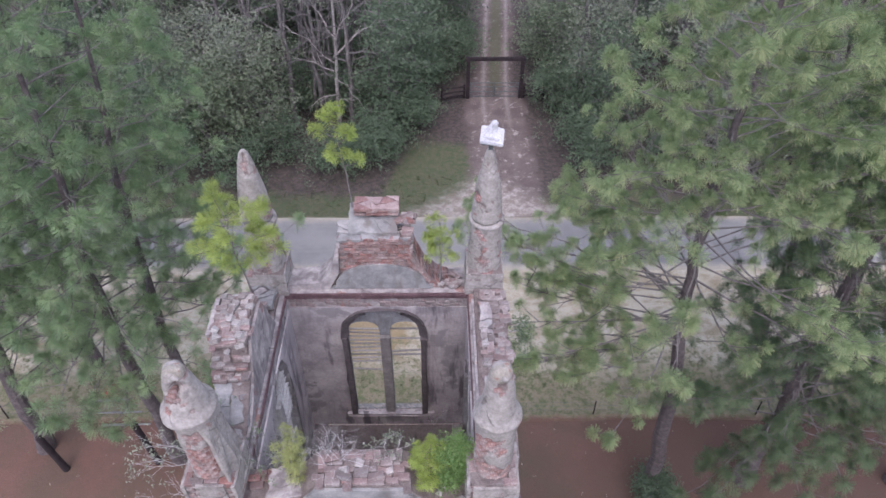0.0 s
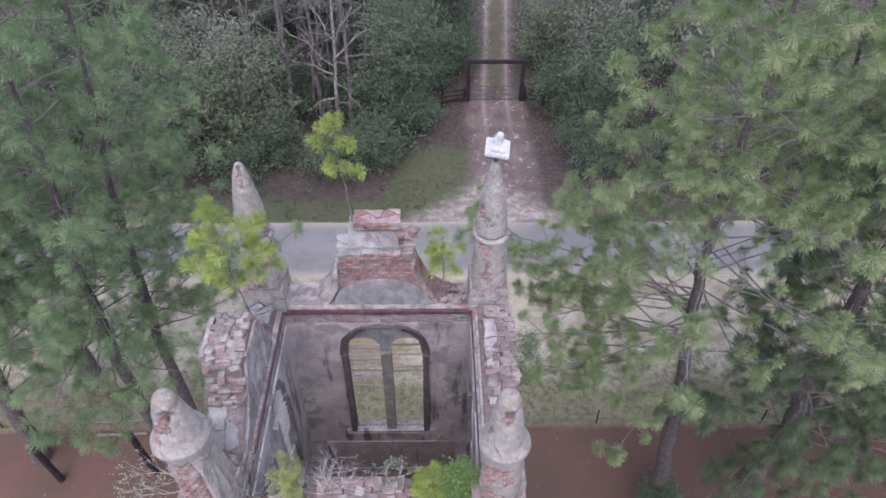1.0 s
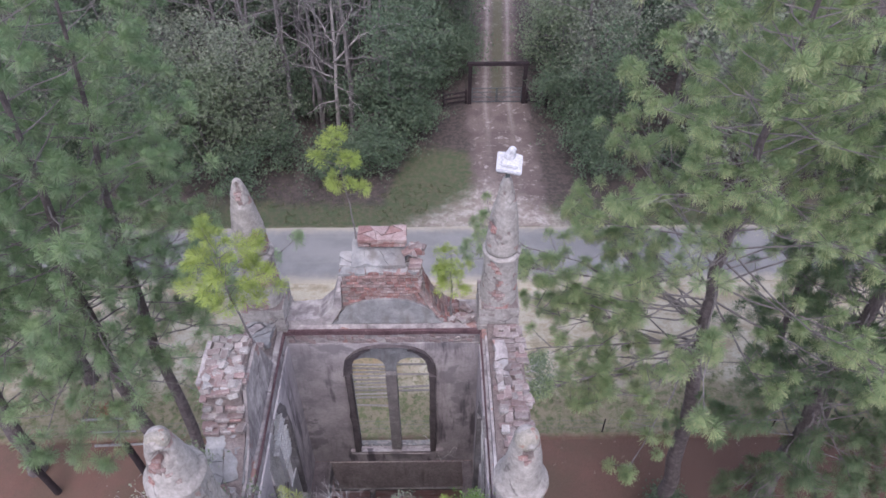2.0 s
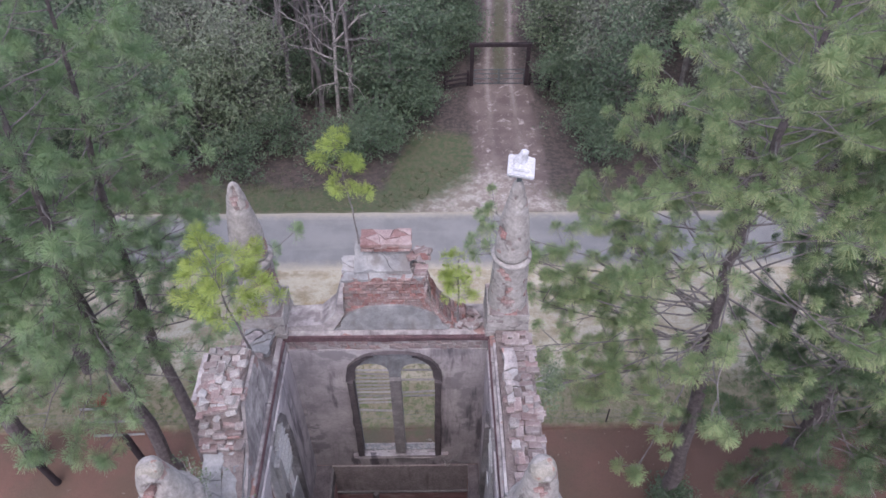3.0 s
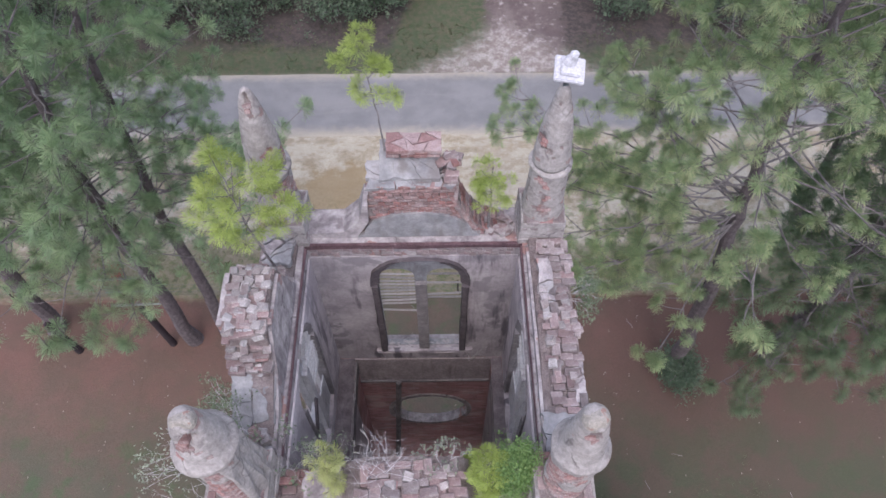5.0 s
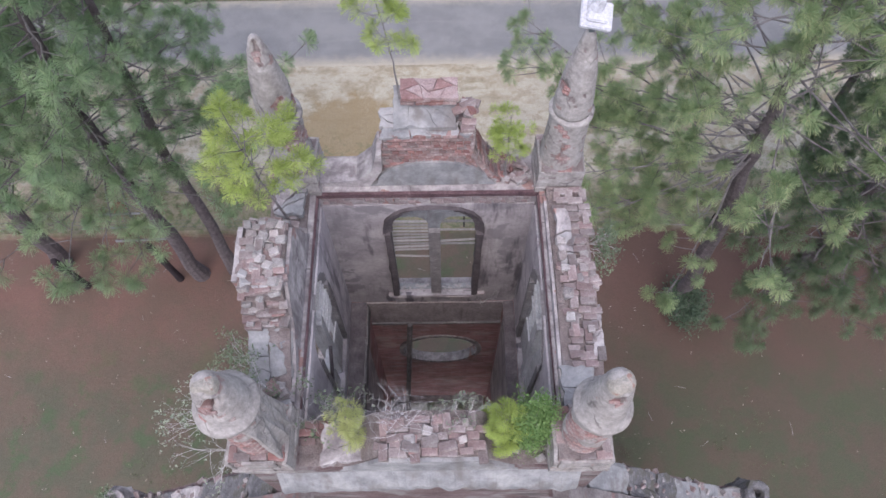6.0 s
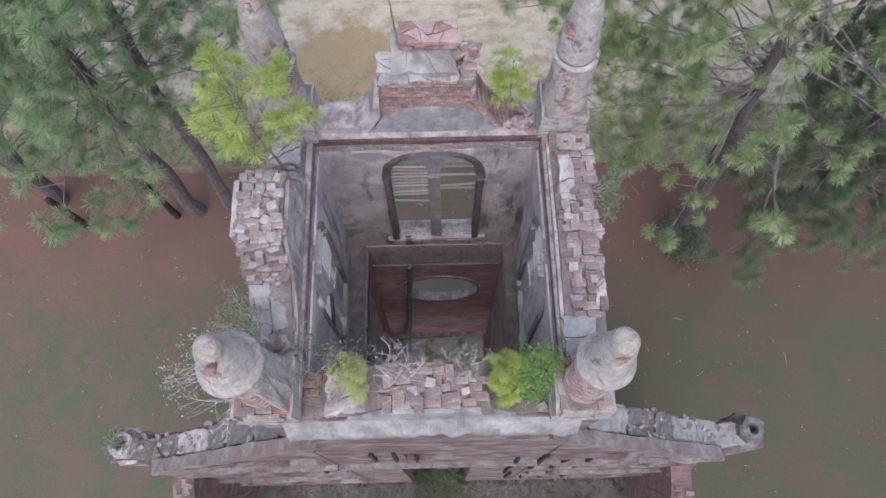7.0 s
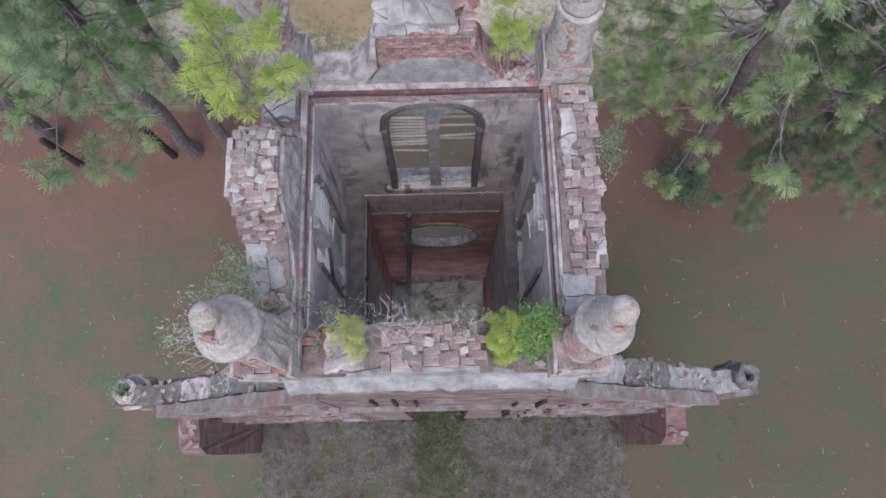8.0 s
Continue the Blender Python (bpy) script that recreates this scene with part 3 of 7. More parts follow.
def cracked(parent, name, x0, x1, y0, y1, top, thick, cuts, material, seed, gap=0.010, wild=0.035, label="", lost=0.0):
    """A layer of cement cracked into uneven plates, each a piece of its own; top(x, y) is its height."""
    rr = random.Random(seed)
    polys = [[Vector((x0, y0)), Vector((x1, y0)), Vector((x1, y1)), Vector((x0, y1))]]

    def extent(q):
        xs, ys = [v.x for v in q], [v.y for v in q]
        return max(xs) - min(xs), max(ys) - min(ys)
    for _ in range(cuts):
        polys.sort(key=lambda q: extent(q)[0] * extent(q)[1])
        q = polys.pop()
        w, h = extent(q)
        mid = sum(q, Vector((0, 0))) / len(q) + Vector((rr.uniform(-0.12, 0.12) * w, rr.uniform(-0.12, 0.12) * h))
        a = (math.pi / 2 if w > h * rr.uniform(0.8, 2.6) else 0) + rr.uniform(-0.8, 0.8)
        polys += split_poly(q, mid, Vector((math.cos(a), math.sin(a))))
    for q in polys:
        if rr.random() < lost:
            continue
        mid = sum(q, Vector((0, 0))) / len(q)
        rim = []
        for a, b in zip(q, q[1:] + q[:1]):
            m = max(1, int((b - a).length / 0.07))
            for i in range(m):
                c = a.lerp(b, i / m)
                j = noise.noise_vector(Vector((c.x * 7, c.y * 7, seed))) * wild + noise.noise_vector(Vector((c.x * 19, c.y * 19, seed))) * wild * 0.5
                c = c + Vector((j.x, j.y))
                t = mid - c
                rim.append(c + t * min(0.4, gap / max(t.length, 0.02)))
        lift, tx, ty = rr.uniform(-0.012, 0.012), rr.uniform(-0.05, 0.05), rr.uniform(-0.05, 0.05)
        bm = bmesh.new()
        up = [bm.verts.new((c.x, c.y, top(c.x, c.y) + lift + tx * (c.x - mid.x) + ty * (c.y - mid.y))) for c in rim]
        lo = [bm.verts.new((c.x, c.y, v.co.z - thick)) for c, v in zip(rim, up)]
        cen = bm.verts.new((mid.x, mid.y, top(mid.x, mid.y) + lift + 0.006))
        for i in range(len(rim)):
            k = (i + 1) % len(rim)
            bm.faces.new((up[i], up[k], cen))
            bm.faces.new((lo[i], lo[k], up[k], up[i]))
        bmesh.ops.recalc_face_normals(bm, faces=bm.faces)
        part(name, bm, rr.choice(material) if isinstance(material, list) else material, parent, label)


def bend(p, q, n, sag, rng, wild):
    """A crooked line from p to q."""
    p, q = Vector(p), Vector(q)
    out = []
    ln = (q - p).length
    for i in range(n + 1):
        f = i / n
        w = math.sin(math.pi * f) if i < n else 0
        j = Vector(rng.normal(size=3)) * wild * ln * (0.3 if 0 < i < n else 0)
        out.append(p.lerp(q, f) + Vector((0, 0, sag * ln * w)) + j)
    return out

# ---- ground, road, lane ----
def sheet(xs, ys, height):
    verts = [(x, y, height(x, y)) for y in ys for x in xs]
    n = len(xs)
    faces = [(j * n + i, j * n + i + 1, (j + 1) * n + i + 1, (j + 1) * n + i) for j in range(len(ys) - 1) for i in range(n - 1)]
    return verts, faces


def swell(x, y):
    """Gentle unevenness of the ground; level under the buildings and the road."""
    h = 0.16 * noise.noise((x * 0.16, y * 0.16, 0)) + 0.05 * noise.noise((x * 0.7, y * 0.7, 3))
    flat = min(1.0, abs(y - 22.45) / 5.0) if abs(y - 22.45) < 5 else 1.0
    if abs(y - 22.45) < 2.9:
        flat = 0.0
    if 24 < y < 75 and 2.5 < x < 9:
        flat = 0.0
    near = min(1.0, max(0.0, (max(abs(x) - 8, abs(y + 3) - 4)) / 3))
    return h * flat * near - 0.10 * (abs(y - 22.45) >= 2.9) * flat - 0.02


far_steps = [-2500.0, -900.0, -350.0, -140.0, -80.0]
gx = far_steps + [float(v) for v in np.linspace(-55, 55, 111)] + [-v for v in far_steps[::-1]]
gy = far_steps + [float(v) for v in np.linspace(-30, 80, 111)] + [140.0, 350.0, 900.0, 2500.0]
gv, gf = sheet(gx, gy, swell)
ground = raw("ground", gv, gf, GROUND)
tagged(ground, "bare yard of reddish pine straw and thin grass", "ground", "", "structure")

rx = [-900.0, -300.0, -90.0] + [float(v) for v in np.linspace(-50, 50, 101)] + [90.0, 300.0, 900.0]
prof = [(-2.45, -0.06), (-2.2, 0.012), (-1.1, 0.035), (0.0, 0.045), (1.1, 0.035), (2.1, 0.012), (2.3, -0.06)]
rv = [(x, 22.45 + u + (0.09 * noise.noise((x * 0.5, u, 7)) if abs(u) > 2 else 0), z) for u, z in prof for x in rx]
n = len(rx)
rf = [(j * n + i, j * n + i + 1, (j + 1) * n + i + 1, (j + 1) * n + i) for j in range(len(prof) - 1) for i in range(n - 1)]
road = raw("road", rv, rf, ASPHALT)
tagged(road, "worn grey asphalt country road with sandy edges", "road", "", "structure")


def lane_edges(y):
    """Left and right edge of the track at y."""
    flare = max(0.0, 1 - (y - 24.4) / 5.0) ** 2
    k = 0.25 * noise.noise((y * 0.4, 0, 1))
    far = max(0.0, min(1.0, (y - 36) / 5))
    drift = 0.07 * max(0.0, y - 38)
    return 3.5 + k - 1.0 * flare + 0.25 * far + drift, 7.9 + k + 1.6 * flare - 0.9 * far + drift


lv, lf = [], []
ly = [24.55 + 0.6 * i for i in range(110)]
for y in ly:
    a, b = lane_edges(y)
    for u in np.linspace(0, 1, 9):
        lv.append((a + (b - a) * u, y, 0.012 + 0.03 * math.sin(math.pi * u) - (0.05 if u in (0.0, 1.0) else 0) - 0.02 * math.exp(-((u - 0.3) / 0.08) ** 2) - 0.02 * math.exp(-((u - 0.7) / 0.08) ** 2)))
lf = [(j * 9 + i, j * 9 + i + 1, (j + 1) * 9 + i + 1, (j + 1) * 9 + i) for j in range(len(ly) - 1) for i in range(8)]
lane = raw("lane", lv, lf, GROUND)
tagged(lane, "rutted red earth track with chalky wheel lines", "track", "", "structure")

# ---- the gate ----
gate = thing("ranch_gate", "tall dark timber gateway with overhead beam and closed wire leaves", "gate", m=pose(5.35, 38.0, 0))
for x in (-1.93, 1.93):
    bm = bmesh.new()
    box(bm, -0.13, 0.13, -0.13, 0.13, -0.4, 3.0)
    bmesh.ops.bevel(bm, geom=bm.edges[:], offset=0.02, segments=1, affect="EDGES")
    part("post", bm, CHARRED, gate, m=pose(x, 0, 0))
bm = bmesh.new()
box(bm, -2.15, 2.15, -0.11, 0.11, 0, 0.26)
bmesh.ops.bevel(bm, geom=bm.edges[:], offset=0.02, segments=1, affect="EDGES")
part("crossbeam", bm, CHARRED, gate, m=pose(0, 0, 3.0))
for s in (-1, 1):
    bm = bmesh.new()
    x0, x1 = s * 0.04, s * 1.75
    for z in (0.12, 0.5, 0.9, 1.22):
        beam(bm, (x0, 0, z), (x1, 0, z), 0.04, 0.04)
    for x in (x0, x1):
        beam(bm, (x, 0, 0.1), (x, 0, 1.25), 0.05, 0.05)
    beam(bm, (x0, 0, 0.12), (x1, 0, 1.22), 0.025, 0.025)
    part("gate_leaf", bm, IRON, gate, "thin grey metal gate leaf")
for s, reach in ((-1, 1.75), (1, 1.5)):
    fence = thing("board_fence", "short dark three-board fence beside the gateway", "fence", "gateway fences", pose(5.35 + s * 2.06, 38.0, 0))
    for k in (0, 1):
        bm = bmesh.new()
        box(bm, -0.08, 0.08, -0.08, 0.08, -0.3, 1.12)
        part("post", bm, CHARRED, fence, m=pose(s * (0.12 + k * (reach - 0.1)), -0.5 * k, 0))
    for z in (0.3, 0.65, 1.0):
        bm = bmesh.new()
        beam(bm, (s * 0.1, -0.1, z), (s * reach, -0.6, z - 0.02), 0.05, 0.16, math.pi / 2)
        part("rail", bm, CHARRED, fence)

# ---- the bell tower ----
XI, XO, ZT = 1.75, 2.42, 18.05       # inner half width, outer half width, wall head
WC, WH = 0.075, 0.85                  # belfry window: centre, half width
SILL, SPRING, LEDGE = 14.12, 16.78, 13.6

tower = thing("bell_tower", "roofless ruined church tower of stuccoed brick with four corner pinnacles", "tower")


def full_arch(cx, half, z0, spring, rise, n=18, full=0.80):
    """An opening with a full-shouldered head, flatter than a half circle."""
    pts = [(cx - half, z0), (cx + half, z0)]
    for k in range(n + 1):
        a = math.pi * k / n
        c, h = math.cos(a), math.sin(a)
        pts.append((cx + half * math.copysign(abs(c) ** full, c), spring + rise * max(h, 0.0) ** full))
    return pts


def window_hole(c, drop=0.0, half=WH):
    return full_arch(c, half, SILL - drop, SPRING, 0.84)


# walls, outer shell
def round_hole(cx, cz, r, n=28):
    return [(cx + r * math.cos(2 * math.pi * k / n), cz + r * math.sin(2 * math.pi * k / n)) for k in range(n)]


ROSE = round_hole(0.14, 10.55, 0.94)
north_holes = [window_hole(WC, 0.85), [(0.21 + 1.25 * math.cos(2 * math.pi * k / 28), 9.35 + 2.1 * math.sin(2 * math.pi * k / 28)) for k in range(28)]]
bm = slab([(-XO, 0), (XO, 0), (XO, ZT), (-XO, ZT)], north_holes, XI + 0.004, XO)
wall_n = part("wall", bm, STUCCO, tower, "north wall with twin belfry window and round window")
bm = slab([(-XO, 0), (XO, 0), (XO, 17.75), (-XO, 17.75)], [[(-1.05, 0.0), (0.85, 0.0), (0.85, 8.6), (0.4, 9.3), (-0.6, 9.3), (-1.05, 8.6)], [(-0.72, 10.6), (0.38, 10.6), (0.38, 12.0), (-0.72, 12.0)]], -XO, -XI - 0.004)
wall_s = part("wall", bm, NAVE_FACE, tower, "south wall with tall arch towards the nave")
bm = slab([(-XI, 0), (XI, 0), (XI, ZT), (-XI, ZT)], [window_hole(0.09, 0.85, WH * 0.85)], -XO, -XI, "x")
wall_w = part("wall", bm, STUCCO, tower, "west wall with belfry window")
bm = slab([(-XI, 0), (XI, 0), (XI, ZT), (-XI, ZT)], [window_hole(0.0, 0.85, WH * 0.96)], XI, XO, "x")
wall_e = part("wall", bm, STUCCO, tower, "east wall with belfry window")

# inner plaster coat of the belfry, standing a little proud
COAT = 0.03
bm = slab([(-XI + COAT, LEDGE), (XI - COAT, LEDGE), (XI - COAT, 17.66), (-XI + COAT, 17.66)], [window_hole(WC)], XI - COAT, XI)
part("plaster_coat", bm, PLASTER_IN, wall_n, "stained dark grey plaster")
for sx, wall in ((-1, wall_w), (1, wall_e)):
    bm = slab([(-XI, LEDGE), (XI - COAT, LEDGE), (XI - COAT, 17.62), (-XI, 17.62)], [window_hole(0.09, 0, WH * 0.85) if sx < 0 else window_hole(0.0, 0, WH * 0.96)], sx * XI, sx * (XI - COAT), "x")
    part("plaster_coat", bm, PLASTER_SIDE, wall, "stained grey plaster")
BAND_PLASTER = surface("sooty_plaster", [(0.3, (0.27, 0.235, 0.24)), (0.55, (0.37, 0.325, 0.33)), (0.75, (0.47, 0.425, 0.425))], 1.8, 24, streaks=0.3, stain=(0.14, 0.112, 0.112), stain_at=(0.55, 0.72), bump=0.3, depth=0.01)
LEDGE_GREY = surface("dark_dirt", [(0.3, (0.12, 0.104, 0.112)), (0.55, (0.20, 0.176, 0.187)), (0.8, (0.31, 0.28, 0.288))], 4, 30, bump=0.6)
# thicker brick lining below the belfry ledge
bm = slab([(-XI, 0), (XI, 0), (XI, LEDGE - 0.06), (-XI, LEDGE - 0.06)], [ROSE], XI - 0.05, XI)
lining_n = part("lining", bm, BRICKWORK_IN, tower, "blotched red brick lining")
for sx in (-1, 1):
    bm = bmesh.new()
    inner = 1.41 if sx < 0 else 1.52
    box(bm, min(sx * inner, sx * XI), max(sx * inner, sx * XI), -XI, XI - 0.054, 0, LEDGE - 0.05)
    lining = part("lining", bm, BRICKWORK_IN, tower, "blotched red brick lining")
    bm = bmesh.new()
    box(bm, min(sx * (inner - 0.02), sx * inner), max(sx * (inner - 0.02), sx * inner), -XI + 0.01, XI - 0.5 * (sx < 0) - 0.3, 8.4, LEDGE - 0.06)
    part("plaster_coat", bm, PLASTER_SIDE, lining, "stained grey plaster")
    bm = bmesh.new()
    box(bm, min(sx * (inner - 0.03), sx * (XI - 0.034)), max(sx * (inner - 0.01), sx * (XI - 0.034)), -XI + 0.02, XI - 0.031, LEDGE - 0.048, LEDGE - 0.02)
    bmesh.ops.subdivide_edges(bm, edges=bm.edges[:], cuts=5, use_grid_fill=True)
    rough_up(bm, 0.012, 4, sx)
    part("ledge_dirt", bm, LEDGE_GREY, lining, "thin dark grey cover on the ledge")
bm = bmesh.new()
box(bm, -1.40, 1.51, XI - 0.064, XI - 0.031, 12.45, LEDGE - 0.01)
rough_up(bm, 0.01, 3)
part("plaster_band", bm, BAND_PLASTER, lining_n, "dark plaster band under the ledge")
# stone rim of the round window
bm = bmesh.new()
rim = []
for k in range(28):
    a = 2 * math.pi * k / 28
    row = []
    for r, y in ((0.94, XI - 0.09), (1.03, XI - 0.09), (1.03, XI - 0.045), (1.03, XI + 0.15), (0.92, XI + 0.15), (0.92, XI - 0.09)):
        rr = r + 0.018 * noise.noise((k * 0.7, r * 9, 0))
        row.append(bm.verts.new((0.14 + rr * math.cos(a), y, 10.55 + rr * math.sin(a))))
    rim.append(row)
for k in range(28):
    a, b = rim[k], rim[(k + 1) % 28]
    for i in range(6):
        bm.faces.new((a[i], a[(i + 1) % 6], b[(i + 1) % 6], b[i]))
bmesh.ops.recalc_face_normals(bm, faces=bm.faces)
part("rim", bm, STUCCO, wall_n, "pale cement rim of the round window")

# floor of debris high above the ground
bm = bmesh.new()
bmesh.ops.create_grid(bm, x_segments=16, y_segments=20, size=0.5)
for v in bm.verts:
    v.co.x, v.co.y = v.co.x * 2.84, v.co.y * 2.2 + 0.62
    v.co.z = 5.9 + 0.12 * noise.noise(v.co * 2.1) + 0.05 * noise.noise(v.co * 6)
part("inner_floor", bm, surface("mossy_debris", [(0.3, (0.44, 0.43, 0.39)), (0.5, (0.60, 0.59, 0.55)), (0.75, (0.72, 0.71, 0.68))], 1.6, 18,
                                patch=(0.24, 0.27, 0.17), patch_scale=1.9, patch_at=(0.5, 0.64), bump=0.9, depth=0.06), tower, "floor of mossy plaster debris")
bm = bmesh.new()
beam(bm, (-0.535, 1.60, 12.5), (-0.88, 1.1, 5.95), 0.085, 0.10)
rough_up(bm, 0.015, 2)
part("leaning_post", bm, OLD_WOOD, tower, "long grey-brown timber leaning inside")
# thin timber along the foot of the plaster band
bm = bmesh.new()
beam(bm, (-1.40, XI - 0.085, 12.44), (1.51, XI - 0.085, 12.46), 0.05, 0.05)
bmesh.ops.subdivide_edges(bm, edges=bm.edges[:], cuts=6)
rough_up(bm, 0.015, 5)
part("ledger", bm, OLD_WOOD, lining_n, "thin grey timber ledger")
# upright board ends along the edge of the west ledge
for y_, h_ in ((1.2, 0.05), (0.35, 0.07), (-0.6, 0.05)):
    bm = bmesh.new()
    box(bm, -0.018, 0.018, -0.42, 0.42, -0.35, h_)
    bmesh.ops.subdivide_edges(bm, edges=bm.edges[:], cuts=4)
    rough_up(bm, 0.012, 6, y_)
    part("edge_board", bm, OLD_WOOD, tower, "thin weathered board edging the ledge", pose(-1.365, y_, LEDGE, 0, 0, 1))

# pale broken edging of the debris floor
for name_, a_, b_ in (("floor_edging", (-1.30, 1.60, 6.06), (1.36, 1.62, 6.02)), ("floor_edging", (-1.32, 1.55, 6.04), (-1.30, -0.9, 6.0))):
    bm = bmesh.new()
    beam(bm, a_, b_, 0.16, 0.16)
    bmesh.ops.subdivide_edges(bm, edges=bm.edges[:], cuts=8)
    rough_up(bm, 0.04, 5)
    part(name_, bm, STUCCO, tower, "broken pale edging of the inner floor")

bm = bmesh.new()
box(bm, -0.26, 0.26, -0.5, 0.5, 0, 0.06)
bmesh.ops.subdivide_edges(bm, edges=bm.edges[:], cuts=3, use_grid_fill=True)
rough_up(bm, 0.02, 5)
part("fallen_panel", bm, CEMENT, tower, "pale fallen panel on the inner floor", pose(-1.08, 0.9, 6.05, 14, 5, 4))

# ledge timbers round the belfry head
for p, q in (((-XI - 0.12, XI + 0.0, 17.98), (XI + 0.1, XI + 0.0, 17.98)), ((-XI + 0.0, XI - 0.09, 17.99), (-XI - 0.02, -XI + 0.1, 17.97)), ((XI - 0.0, XI - 0.09, 17.99), (XI + 0.02, -XI + 0.1, 17.97))):
    bm = bmesh.new()
    beam(bm, p, q, 0.10 if abs(p[1] - q[1]) < 0.1 else 0.07, 0.10 if abs(p[1] - q[1]) < 0.1 else 0.06)
    bmesh.ops.subdivide_edges(bm, edges=bm.edges[:], cuts=3)
    rough_up(bm, 0.022, 2.5)
    part("wall_plate", bm, TIMBER, tower, "rotten red-brown timber plate")


def belfry_window(parent, m, slats, seed, boards, frame_wood):
    """Twin-light wooden window: tracery plate, mullion, jambs, what is left of the louvres."""
    rng = random.Random(seed)
    win = new("window")
    win.parent, win.matrix_basis = parent, m
    win.empty_display_size = 0.2
    tagged(win, "twin-light wooden belfry window with broken louvres")
    lights = []
    for c in (-0.42, 0.44):
        lights.append(full_arch(c, 0.325, SILL + 0.02, 16.86, 0.31, 12, 0.85))
    bm = slab(full_arch(0, WH - 0.005, SILL + 0.005, SPRING, 0.835), lights, -0.06, 0.06)
    rough_up(bm, 0.008, 4, seed)
    part("tracery", bm, frame_wood, win, "grey wooden tracery")
    bm = bmesh.new()
    beam(bm, (0.015, -0.10, SILL), (0.015, -0.10, 16.75), 0.20, 0.10)
    part("mullion", bm, OLD_WOOD if boards is CHARRED_BROWN else frame_wood, win)
    # arched hood boards: thick at the haunches, broken thin at the crown
    for lo, hi, deep in ((0, 0.37, 0.15), (0.33, 0.67, 0.045), (0.63, 1.0, 0.15)):
        bm = bmesh.new()
        rings = []
        for k in range(11):
            a = math.pi * (lo + (hi - lo) * k / 10)
            c, h = math.copysign(abs(math.cos(a)) ** 0.8, math.cos(a)), max(math.sin(a), 0.0) ** 0.8
            rings.append([bm.verts.new(((WH + dr) * c, y, SPRING + (0.84 + dr) * h)) for dr, y in ((0.015 - deep, -0.12), (0.015, -0.19), (0.015, -0.064), (0.015 - deep, -0.064))])
        for a, b in zip(rings, rings[1:]):
            for i in range(4):
                bm.faces.new((a[i], a[(i + 1) % 4], b[(i + 1) % 4], b[i]))
        bm.faces.new(rings[0]), bm.faces.new(rings[-1][::-1])
        bmesh.ops.recalc_face_normals(bm, faces=bm.faces)
        rough_up(bm, 0.03, 8, seed + lo)
        part("arch_board", bm, boards, win, "rotten arch board")
    for s in (-1, 1):
        bm = bmesh.new()
        beam(bm, (s * (WH - 0.055), -0.13, SILL), (s * (WH - 0.055), -0.13, SPRING), 0.115, 0.15)
        bmesh.ops.subdivide_edges(bm, edges=bm.edges[:], cuts=9)
        rough_up(bm, 0.028, 9, seed + s)
        part("jamb", bm, boards, win)
    for c, z, tilt in slats:
        bm = bmesh.new()
        box(bm, -0.33, 0.33, -0.019, 0.019, -0.008, 0.008)
        part("slat", bm, PALE_WOOD, win, m=pose(c + rng.uniform(-0.01, 0.01), 0.02, z, 18 + rng.uniform(-9, 9), tilt, rng.uniform(-2, 2)))
    bm = bmesh.new()
    box(bm, -WH + 0.004, WH - 0.004, -0.125, 0.02, SILL - 0.84, SILL - 0.02)
    part("apron", bm, PLASTER_IN, win, "thin wall under the sill")
    bm = bmesh.new()
    box(bm, -0.97, 1.0, -0.20, 0.06, SILL - 0.10, SILL + 0.004)
    bmesh.ops.subdivide_edges(bm, edges=bm.edges[:], cuts=7)
    rough_up(bm, 0.03, 7, seed)
    sill = part("sill", bm, PLASTER_IN, win, "worn grey cement sill")
    for k in range(16):
        c = rng.choice((-0.42, 0.44)) + rng.uniform(-0.28, 0.28)
        w, d, h = rng.uniform(0.02, 0.06), rng.uniform(0.02, 0.04), rng.uniform(0.01, 0.03)
        bm = bmesh.new()
        box(bm, -w, w, -d, d, -0.01, h)
        rough_up(bm, 0.02, 14, k + seed)
        part("plaster_crumb", bm, LIME, sill, "", pose(c, rng.uniform(-0.07, 0.03), SILL + 0.008, 0, 0, rng.uniform(-30, 30)))
    return win


SILVER = surface("silvered_boards", [(0.3, (0.40, 0.39, 0.395)), (0.6, (0.54, 0.53, 0.535)), (0.8, (0.66, 0.65, 0.655))], 4, 34, streaks=0.3)
LIME = surface("white_lime_plaster", [(0.3, (0.26, 0.248, 0.25)), (0.55, (0.345, 0.333, 0.336)), (0.8, (0.43, 0.42, 0.42))], 5, 30, bump=0.3, depth=0.01, grit=(0.88, 1.08))
CHARRED_BROWN = surface("dark_rotten_boards", [(0.3, (0.07, 0.06, 0.066)), (0.6, (0.13, 0.112, 0.12)), (0.8, (0.22, 0.195, 0.2))], 4, 36)
n_slats = [(-0.42, 16.86 - 0.118 * i, (0, 1, -1)[i % 3]) for i in range(10)] + [(0.43, 16.55, 0), (0.43, 16.15, -2), (0.43, 16.02, -3), (-0.42, 15.52, 4), (0.43, 16.86, 0)]
belfry_window(tower, pose(WC, XI + 0.09, 0), n_slats, 3, CHARRED_BROWN, TRACERY)
belfry_window(tower, pose(-XI - 0.16, 0.09, 0, 0, 0, 90) @ Matrix.Diagonal((0.85, 1, 1, 1)), [], 5, OLD_WOOD, SILVER)
belfry_window(tower, pose(XI + 0.13, 0, 0, 0, 0, -90) @ Matrix.Diagonal((0.96, 1, 1, 1)), [(-0.4, 16.5 - 0.16 * i, 0) for i in range(5)], 7, OLD_WOOD, SILVER)

